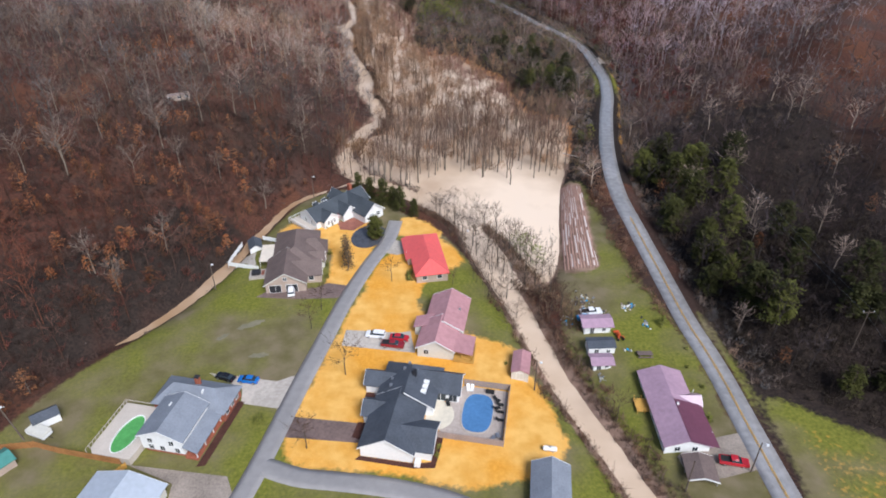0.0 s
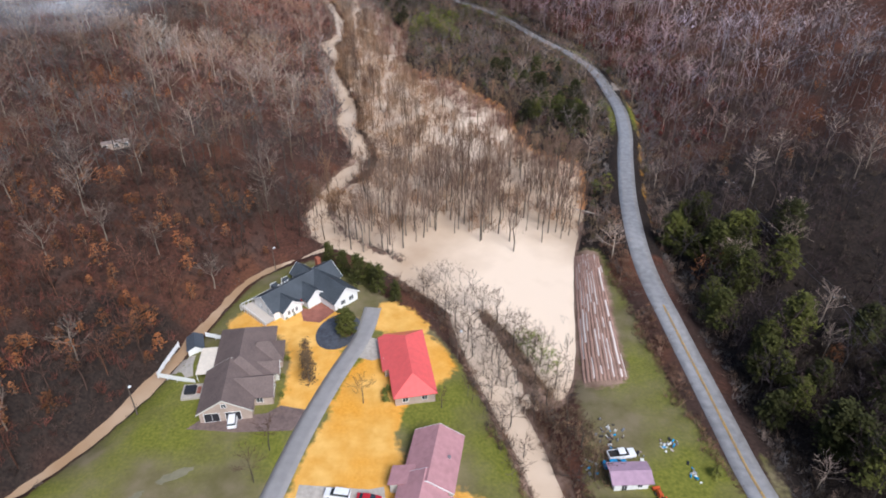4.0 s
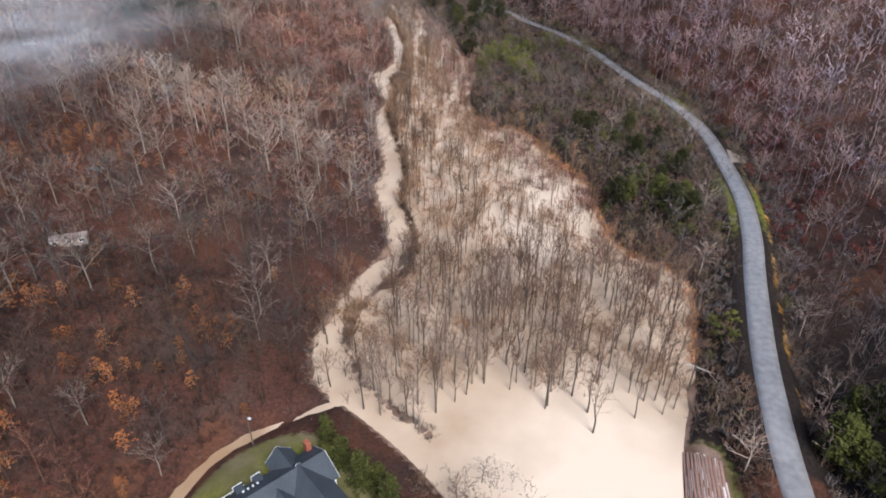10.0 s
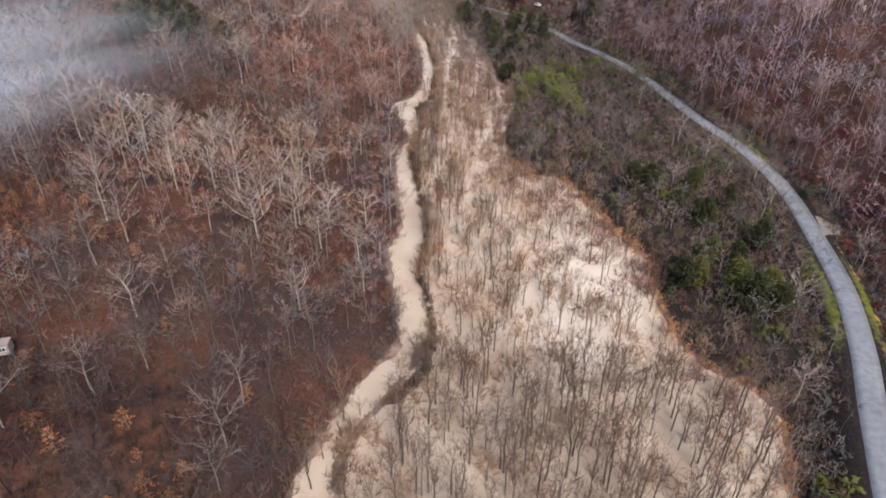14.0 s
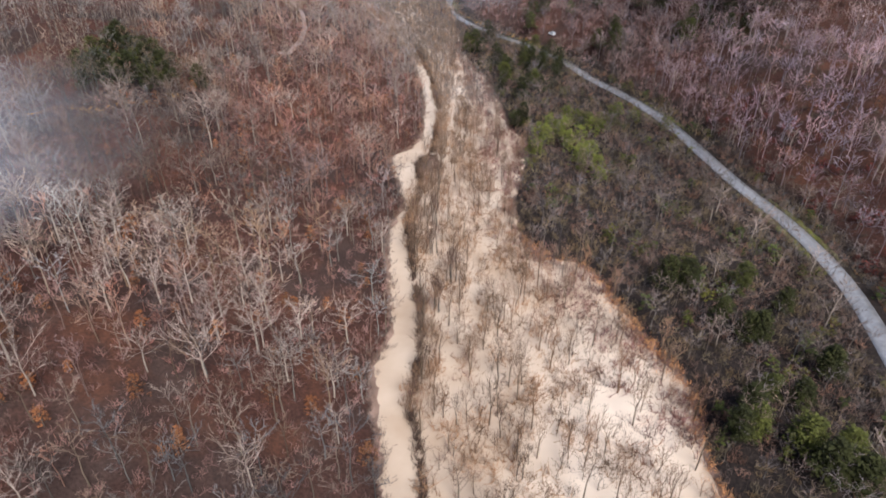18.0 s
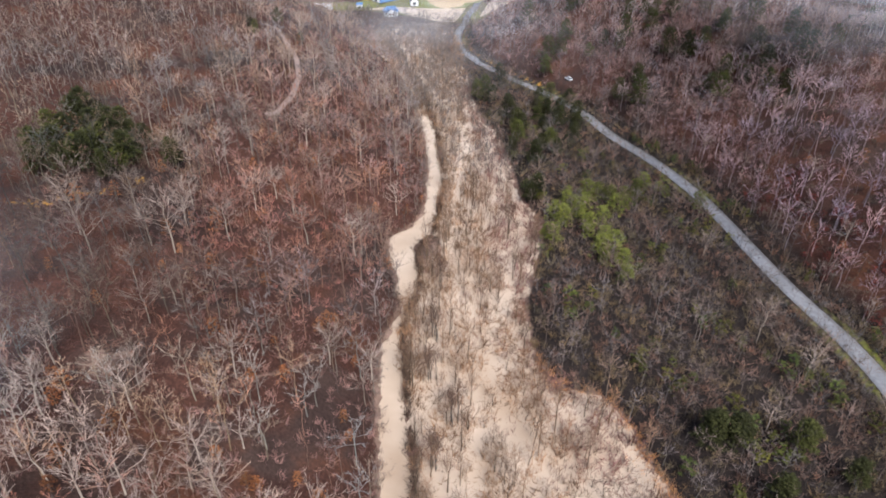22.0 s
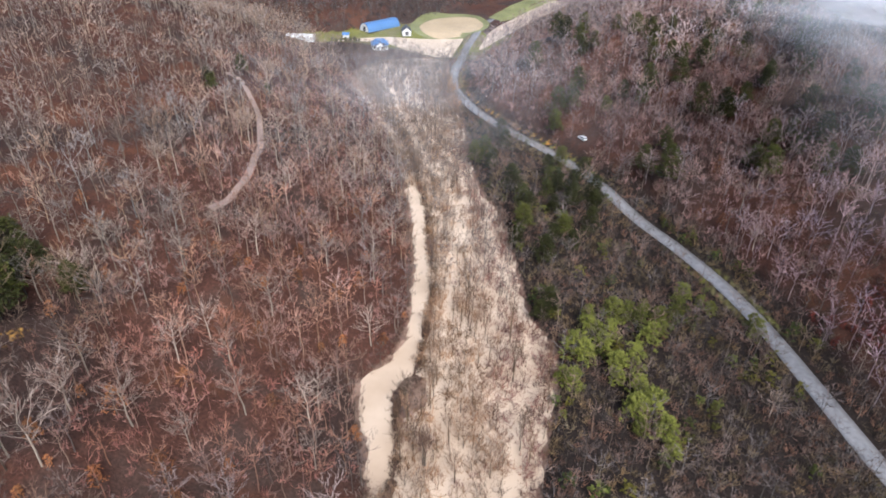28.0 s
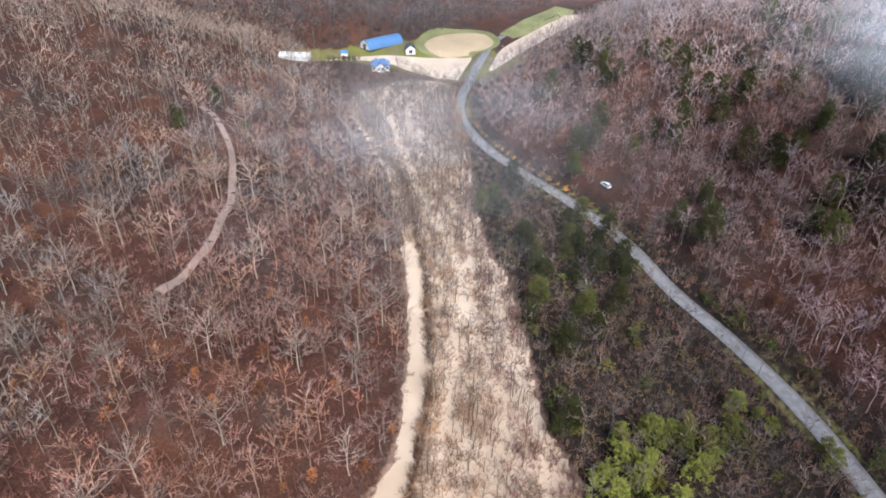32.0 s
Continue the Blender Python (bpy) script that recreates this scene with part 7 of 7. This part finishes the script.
def car(kind, colour, x, y, turn, label, z=None):
    """A saloon, SUV or pickup that faces +x before its turn."""
    c = thing({"saloon": "car", "suv": "suv", "pickup": "pickup_truck"}[kind], x, y, turn, label, "car", "parked cars", z=z, lift=0.06)
    m = paint_mat[colour]
    if kind == "saloon":
        loft("body", [(-2.3, 0.75, 0.35, 0.75, 0.7), (-2.2, 0.86, 0.28, 0.95, 0.78), (-0.9, 0.9, 0.25, 0.98, 0.82), (1.0, 0.9, 0.25, 0.95, 0.82), (2.1, 0.86, 0.28, 0.8, 0.74), (2.3, 0.74, 0.35, 0.62, 0.66)], m, c)
        loft("cabin_glass", [(-1.75, 0.72, 0.94, 0.98, 0.7), (-1.0, 0.74, 0.94, 1.38, 0.6), (0.2, 0.74, 0.94, 1.40, 0.6), (1.15, 0.72, 0.92, 0.97, 0.7)], glass_dark, c)
        loft("roof", [(-1.1, 0.6, 1.34, 1.40, 0.55), (-0.4, 0.62, 1.37, 1.45, 0.56), (0.3, 0.6, 1.36, 1.42, 0.55)], m, c)
        wb, tail, nose = 1.38, -2.28, 2.26
    elif kind == "suv":
        loft("body", [(-2.35, 0.8, 0.4, 0.95, 0.78), (-2.25, 0.92, 0.34, 1.1, 0.85), (1.0, 0.94, 0.34, 1.1, 0.86), (2.2, 0.9, 0.36, 1.0, 0.8), (2.4, 0.78, 0.42, 0.8, 0.7)], m, c)
        loft("cabin_glass", [(-2.2, 0.82, 1.08, 1.14, 0.8), (-2.0, 0.8, 1.08, 1.62, 0.66), (0.4, 0.8, 1.08, 1.64, 0.66), (1.2, 0.78, 1.06, 1.12, 0.74)], glass_dark, c)
        loft("roof", [(-2.15, 0.68, 1.58, 1.68, 0.62), (-0.8, 0.7, 1.6, 1.74, 0.62), (0.45, 0.68, 1.58, 1.68, 0.62)], m, c)
        wb, tail, nose = 1.42, -2.33, 2.36
    else:
        loft("body", [(-2.7, 0.9, 0.5, 0.75, 0.9), (-2.65, 0.95, 0.45, 1.08, 0.92), (-0.55, 0.95, 0.42, 1.1, 0.9), (1.2, 0.95, 0.42, 1.12, 0.86), (2.5, 0.92, 0.45, 1.05, 0.82), (2.7, 0.8, 0.5, 0.85, 0.74)], m, c)
        box("bed_liner", -2.5, -0.65, -0.74, 0.74, 1.0, 1.13, black_rubber, c, "dark pickup bed")
        loft("cabin_glass", [(-0.65, 0.8, 1.08, 1.6, 0.68), (0.55, 0.8, 1.08, 1.62, 0.68), (1.3, 0.78, 1.06, 1.12, 0.74)], glass_dark, c)
        loft("cab_roof", [(-0.7, 0.7, 1.58, 1.68, 0.64), (0.0, 0.72, 1.6, 1.74, 0.64), (0.6, 0.7, 1.58, 1.68, 0.64)], m, c)
        wb, tail, nose = 1.65, -2.69, 2.66
    for s in (-1, 1):
        wheel(c, wb, s * 0.82)
        wheel(c, -wb, s * 0.82)
        box("headlight", nose - 0.12, nose + 0.02, s * 0.62 - 0.14, s * 0.62 + 0.14, 0.58, 0.72, lamp_glass, c)
        box("tail_light", tail - 0.02, tail + 0.08, s * 0.7 - 0.1, s * 0.7 + 0.1, 0.66, 0.84, tail_glass, c)
    return c


car("suv", "white", -15.9, 117.0, 172, "white SUV parked on the concrete driveway")
car("saloon", "red", -10.2, 116.0, -8, "bright red car parked on the concrete driveway")
car("pickup", "dark red", -11.6, 113.6, -10, "dark red pickup truck parked on the driveway")
car("saloon", "black", -47.4, 103.0, 160, "black car parked behind the brick house")
car("saloon", "blue", -42.2, 102.2, 172, "shiny blue car parked on the driveway")
car("pickup", "red", 54.8, 80.4, -12, "red pickup truck parked on wet gravel")
car("pickup", "white", 36.6, 125.8, 8, "white work truck parked by the sheds")
car("saloon", "bright blue", 35.0, 123.6, 5, "bright blue car beside the work truck")
car("suv", "white", -39.2, 134.4, 100, "white car parked in front of the garage")
car("suv", "white", -14.8, 571.0, 130, "white vehicle parked off the far road")
trac = thing("tractor", 41.6, 116.4, 100, "small orange tractor on the grass by the sheds", "tractor")
orange = material("orange_machine_paint", (0.55, 0.10, 0.03), 0.4, vary=0.15)
loft("hood", [(0.0, 0.35, 0.6, 1.15, 0.3), (1.2, 0.33, 0.6, 1.05, 0.28), (1.45, 0.25, 0.65, 0.9, 0.22)], orange, trac)
box("seat", -0.7, -0.2, -0.3, 0.3, 0.85, 1.0, black_rubber, trac, soft=0.04)
box("fender", -1.0, -0.2, -0.75, -0.45, 0.95, 1.05, orange, trac)
box("fender", -1.0, -0.2, 0.45, 0.75, 0.95, 1.05, orange, trac)
box("loader_bucket", 1.9, 2.4, -0.7, 0.7, 0.1, 0.6, orange, trac, soft=0.05)
box("loader_arm", 0.4, 2.0, -0.5, -0.42, 0.5, 0.62, orange, trac)
box("loader_arm", 0.4, 2.0, 0.42, 0.5, 0.5, 0.62, orange, trac)
for s in (-1, 1):
    wheel(trac, -0.6, s * 0.62, 0.5, 0.3)
    wheel(trac, 1.1, s * 0.55, 0.3, 0.2)

# scrap heaps by the sheds
rng = random.Random(77)
scrap = [white_wall, steel, dark_trim, cream_wall, grey_fence, concrete, pole_wood, steel, paint_mat["bright blue"]]
for cx, cy, n, spread in ((35.5, 131.0, 34, 2.6), (47.0, 128.6, 26, 2.2), (49.3, 121.6, 12, 1.8), (30.6, 124.0, 14, 2.2), (35.0, 104.0, 10, 1.2), (42.6, 112.0, 5, 0.9), (21.5, 72.0, 12, 1.4), (40.2, 126.0, 8, 1.6)):
    heap = thing("scrap_heap", cx, cy, rng.uniform(0, 90), "loose heap of scrap, boards and bright plastic on the grass", "junk", "scrap heaps")
    for k in range(n):
        w, d, h = rng.uniform(0.15, 0.9), rng.uniform(0.12, 0.5), rng.uniform(0.08, 0.5)
        ob = mesh_part("scrap_piece", box_v(-w / 2, w / 2, -d / 2, d / 2, 0, h), BOX_F, scrap[rng.randrange(len(scrap))], heap)
        ob.matrix_basis = pose(rng.gauss(0, spread * 0.5), rng.gauss(0, spread * 0.4), -0.05, rng.uniform(-12, 12), rng.uniform(-12, 12), rng.uniform(0, 180))

# ---- poles and wires ----
lamp_white = material("lamp_housing", (0.7, 0.72, 0.75), 0.3, vary=0.05)


def pole(x, y, tall, label, lamp=False, arm=False, lean=(0, 0), name="utility_pole"):
    p = thing(name, x, y, 0, label, "pole", "poles")
    s = Shape()
    s.cone((0, 0, -0.8), (lean[0], lean[1], tall), 0.16, 0.10, 8)
    v, f = s.arrays()
    me = mesh_from("post", v, f, [pole_wood])
    new("post", me).parent = p
    if lamp:
        q = Shape()
        q.cone((lean[0], lean[1], tall - 0.6), (lean[0] + 0.7, lean[1] - 0.4, tall - 0.1), 0.04, 0.03, 5)
        v, f = q.arrays()
        new("lamp_arm", mesh_from("lamp_arm", v, f, [steel])).parent = p
        box("lamp_head", lean[0] + 0.5, lean[0] + 1.0, lean[1] - 0.7, lean[1] - 0.2, tall - 0.25, tall + 0.08, lamp_white, p, "pale street lamp head", soft=0.06)
    if arm:
        box("crossarm", lean[0] - 1.2, lean[0] + 1.2, lean[1] - 0.06, lean[1] + 0.06, tall - 0.7, tall - 0.55, pole_wood, p)
        for u in (-1.1, 0, 1.1):
            box("insulator", lean[0] + u - 0.05, lean[0] + u + 0.05, lean[1] - 0.05, lean[1] + 0.05, tall - 0.55, tall - 0.3, lamp_white, p)
    return (x + lean[0], y + lean[1], land(x, y) + tall - 0.35)


pole(-60.0, 137.5, 8.5, "wooden pole with a lamp at the lawn edge", True)
pole(-42.8, 189.5, 8.0, "wooden pole with a lamp behind the slate-roofed house", True)
pole(6.2, 154.8, 8.5, "wooden pole with a lamp above the creek", True)
pole(19.7, 100.5, 8.5, "wooden pole with a lamp by the creek", True)
pole(57.3, 78.4, 8.0, "wooden pole with a lamp beside the road", True)
pole(44.4, 75.2, 8.5, "bare wooden pole by the carport")
pole(-82.2, 86.2, 9.0, "leaning wooden pole with a lamp and crossarm", True, True, (-2.4, 0.6))
line_tops = []
for x, y in ((92, 60), (88, 105), (84, 150), (80, 200), (83, 245), (89, 290), (92, 335), (86, 380), (72, 420), (56, 462), (36, 502), (10, 535)):
    line_tops.append(pole(x, y, 11.5, "weathered utility pole with a crossarm on the wooded slope", arm=True))
wire_mat = material("dull_wire", (0.16, 0.16, 0.17), 0.6, vary=0.1)
for a, b in zip(line_tops[:-1], line_tops[1:]):
    for o in (-1.1, 1.1):
        v, f = [], []
        for k in range(9):
            t = k / 8
            x, y, z = a[0] + (b[0] - a[0]) * t + o, a[1] + (b[1] - a[1]) * t, a[2] + (b[2] - a[2]) * t - 4 * 0.9 * t * (1 - t)
            v += [(x - 0.02, y, z), (x + 0.02, y, z), (x, y, z + 0.035)]
            if k:
                f += [(3 * k - 3 + q, 3 * k - 3 + (q + 1) % 3, 3 * k + (q + 1) % 3, 3 * k + q) for q in range(3)]
        tagged(mesh_part("power_line", v, f, wire_mat), "thin dull power line strung between wooden poles", "cable", "power lines")

# ---- village trees and bushes ----
rng = random.Random(91)
yard_set = tree_prototypes("yard_tree", FULL, bare, (0.26, np.array([[0.36, 0.28, 0.21]])))
for x, y, s in ((-13.6, 139.2, 0.45), (-30.3, 127.2, 0.5), (-31.6, 120.0, 0.45), (-21.4, 104.4, 0.6), (-26.4, 84.2, 0.55), (2.6, 138.2, 0.35), (35.8, 92.6, 0.5)):
    plant("yard_tree", yard_set, x, y, s * 1.1, "small leafless yard tree on the grass", "tree", "yard trees", rng)
for x, y, s in ((14.2, 155, 0.85), (15.4, 151, 0.95), (13, 159, 0.8), (16.8, 147, 0.75), (21, 163.5, 0.8), (25, 153.5, 0.85), (27.6, 147, 0.8), (24.2, 158, 0.7), (2, 187, 0.55), (8.5, 176, 0.6)):
    plant("creek_tree", dark_trees, x, y, s * 0.75, "leafless tree leaning over the flooded creek bank", "tree", "creek trees", rng, z=max(0.0, land(x, y)) - 0.3)
willow = tree_prototypes("willow", [leafy_tree(random.Random(k), 9.0, 34, 9, 0.26, wide=0.42, low=0.35, taper=0.3, girth=0.14) for k in (71, 72)], [bark, pine_leaf], (0.6, np.array([[0.95, 1.05, 0.9]])))
for x, y, s in ((23.6, 156, 0.9), (26.4, 151.4, 0.85), (21.6, 159.6, 0.7)):
    plant("willow", willow, x, y, s, "thin willow with sparse yellow-green leaves above the flood", "tree", "creek trees", rng)
brown_leaf = material("withered_brown_leaves", (0.16, 0.10, 0.05), 0.9, vary=0.4, scale=2.0, attr=True)
dead_col = tree_prototypes("dead_cypress", [leafy_tree(random.Random(5), 7.0, 90, 6, 0.20, wide=0.17, low=0.05, girth=0.1)], [bark, brown_leaf], (0.6, 0.9))
plant("dying_cypress", dead_col, -26.8, 150.0, 1.1, "narrow tree with withered brown foliage and bare tips", "tree", "yard trees", rng)
plant("dying_cypress", dead_col, -25.8, 145.3, 1.25, "tall narrow tree with withered brown foliage", "tree", "yard trees", rng)
round_ev = tree_prototypes("round_evergreen", [leafy_tree(random.Random(6), 4.8, 80, 18, 0.30, wide=0.40, low=0.05, taper=0.55, girth=0.12)], [bark, pine_leaf], (0.5, 0.42))
plant("round_evergreen", round_ev, -19.8, 161.8, 1.35, "dense round dark green evergreen in a mulch bed", "tree", "yard trees", rng)
dark_ev = tree_prototypes("cedar", [leafy_tree(random.Random(k), 7.5, 70, 14, 0.3, wide=0.26, low=0.08, taper=0.6, girth=0.14) for k in (61, 62, 63)], [bark, pine_leaf], (0.4, 0.34))
for x, y, s in ((-23.5, 185, 1.0), (-19, 181, 1.2), (-13.5, 177.5, 1.1), (-28, 190.5, 0.9), (-9, 174, 0.8), (-16, 181, 0.9)):
    plant("cedar", dark_ev, x, y, s, "dark green cedar behind the slate-roofed house", "tree", "cedars", rng)
bush_low = tree_prototypes("shrub", [leafy_tree(random.Random(8), 1.5, 26, 9, 0.16, wide=0.5, low=0.05, taper=0.4, girth=0.05)], [bark, pine_leaf], (0.5, 0.9))
for x, y, s in ((52.8, 121.0, 1.5), (-9.4, 141.6, 1.0), (-9.0, 139.6, 1.1), (-8.8, 142.8, 0.9), (-37.4, 90.4, 1.2), (-31.6, 146.5, 0.8), (-30.9, 141.0, 0.9), (-1.6, 88.6, 0.9), (-31.8, 152.0, 0.9), (53.5, 90.5, 1.3), (54.4, 106.0, 0.6), (55.6, 100.0, 0.6), (56.0, 112.0, 0.6), (-37.0, 91.8, 0.9), (-1.2, 82.2, 0.7), (-0.8, 84.2, 0.7), (-35.0, 166.4, 0.6), (-33.4, 168.0, 0.6), (14.2, 108.0, 0.5)):
    plant("shrub", bush_low, x, y, s, "clipped green shrub in a yard", "shrub", "yard shrubs", rng)

# ---- far meadow ----
far_house = thing("house", -148, 703, 20, "white farmhouse with a blue metal roof", "house", "far buildings")
hip(far_house, -5, 5, -4, 4, "u", 3.6, 6.4, 3.0, white_wall, blue_metal, over=0.7)
gable(far_house, -2.4, 2.4, -6.0, 0, "v", 3.4, 5.6, white_wall, blue_metal)
for u in (-3.8, -1.2, 1.2, 3.8):
    opening(far_house, u, -4.0 if abs(u) > 2.4 else -6.0, 1.0, "s", 1.0, 1.6, white_wall, glass_dark)
barn = thing("barn", -162.6, 752, 54.5, "long pale barn with a curved blue metal roof", "barn", "far buildings")
arch = [(5.2 * math.cos(t), 5.6 * math.sin(t)) for t in np.linspace(0, math.pi, 11)]
na = len(arch)
mesh_part("roof", [(-14, x, z) for x, z in arch] + [(14, x, z) for x, z in arch] + [(-14, x * 0.96, z * 0.96) for x, z in arch] + [(14, x * 0.96, z * 0.96) for x, z in arch],
          [(k, k + 1, na + k + 1, na + k) for k in range(na - 1)] + [(2 * na + k, 3 * na + k, 3 * na + k + 1, 2 * na + k + 1) for k in range(na - 1)] + [(k, 2 * na + k, 2 * na + k + 1, k + 1) for k in range(na - 1)] + [(na + k, na + k + 1, 3 * na + k + 1, 3 * na + k) for k in range(na - 1)], blue_metal, barn)
for s in (-13.8, 13.8):
    mesh_part("end_wall", [(s, x * 0.95, z * 0.95) for x, z in arch] + [(s + 0.2, x * 0.95, z * 0.95) for x, z in arch], [tuple(range(na)), tuple(range(2 * na - 1, na - 1, -1))] + [(k, na + k, na + (k + 1) % na, (k + 1) % na) for k in range(na)], white_wall, barn)
opening(barn, -13.8, 0, 0.1, "w", 3.0, 3.2, white_wall, dark_trim, "barn_door")
fb = thing("outbuilding", -142, 748, 20, "small white outbuilding with a dark roof", "shed", "far buildings")
gable(fb, -3, 3, -4, 4, "v", 3, 5.4, white_wall, charcoal_roof)
opening(fb, 0, -4, 0.1, "s", 2.4, 2.4, white_wall, dark_trim, "door")
fw = thing("outbuilding", -205, 709, 10, "low white building at the foot of the hill", "shed", "far buildings")
gable(fw, -9, 9, -4, 4, "u", 2.8, 4.2, white_wall, white_wall)
fs_ = thing("shed", -181, 731, 10, "tiny blue-roofed shed on the meadow", "shed", "far buildings")
gable(fs_, -2, 2, -1.6, 1.6, "u", 2, 3, white_wall, blue_metal)
sand = material("pale_infield_sand", (0.50, 0.38, 0.24), 0.9, vary=0.15, scale=0.3)
green = material("bright_meadow_turf", (0.235, 0.24, 0.10), 0.9, vary=0.35, scale=0.25)
patch("outfield", ring(-116, 776, 26, 33, 36, -30), green, "bright green rim of the ball field", 0.25, 0.6, "grass")
patch("infield", ring(-114, 772, 20, 27, 36, -30), sand, "pale sand ball field infield", 0.45, 0.6, "field")
patch("meadow_strip", [(-92, 806), (-82, 800), (-58, 850), (-44, 895), (-60, 900), (-80, 850)], green, "bright green strip of meadow beyond the flood", 0.25, 0.6, "grass")
rng = random.Random(99)
for k in range(7):
    x, y = -186 + k * 2.6, 716 + k * 2.0
    plant("cedar", round_ev, x, y, rng.uniform(0.5, 0.9), "small dark cedar in a row on the meadow", "tree", "meadow trees", rng)
for x, y in ((-136, 700), (-133, 704), (-130, 702), (-138, 706)):
    plant("yard_tree", grey_trees, x, y, 0.6, "bare tree beside the farmhouse", "tree", "meadow trees", rng)
track_ob = tagged(new("forest_track", ribbon("forest_track", smooth_line(TRACK, 1.5), (-1.1, -0.4, 0.4, 1.1), [material("pale_clay_track", (0.34, 0.245, 0.205), 0.9, vary=0.3, scale=1.0)], 0.12)), "pale clay track through the hillside woods", "track", kind="structure")

ruin = thing("old_trailer", -94, 222, 25, "old pale grey trailer half hidden in the hillside woods", "trailer")
box("body", -3.8, 3.8, -1.1, 1.1, 0.2, 2.3, tan_wall, ruin, soft=0.08)
box("roof", -3.9, 3.9, -1.2, 1.2, 2.3, 2.42, grey_fence, ruin)
for u in (-2.8, 0.2, 2.8):
    opening(ruin, u, -1.2, 1.2, "s", 1.0, 0.8, white_wall, glass_dark)
puddle_mat = material("shallow_rain_water", (0.22, 0.20, 0.13), 0.12, vary=0.2, scale=0.4, spec=0.5)
for x, y, rx, ry, t in ((-46.5, 121.5, 3.4, 1.0, 30), (-42.0, 110.5, 2.2, 0.8, 10), (-52.0, 117.0, 1.6, 0.6, 50)):
    pts = [(px_ + 0.25 * math.sin(3 * k), py_ + 0.2 * math.cos(2 * k)) for k, (px_, py_) in enumerate(ring(x, y, rx, ry, 18, t))]
    patch("puddle", pts, puddle_mat, "shallow rain puddle on the lawn", 0.02, 0.1, "water")

log = thing("fallen_trunk", 50.0, 219.0, -28, "bleached fallen trunk lying at the flood's edge", "log")
for k, (p, q, ra, rb) in enumerate((((-6, 0, 0.35), (5, 0.4, 0.3), 0.22, 0.13), ((1, 0.2, 0.35), (4, 2.4, 0.5), 0.1, 0.03), ((-1, 0.1, 0.35), (1.5, -2.0, 0.4), 0.09, 0.03))):
    sh = Shape()
    sh.cone(p, q, ra, rb, 7)
    v, f = sh.arrays()
    new("trunk" if k == 0 else "branch", mesh_from("log", v, f, [concrete])).parent = log
patch("pull_off", [(78.0, 320.5), (84.5, 325.5), (86.5, 331.5), (79.5, 333.0)], gravel, "gravel pull-off beside the road", 0.12, 0.5)
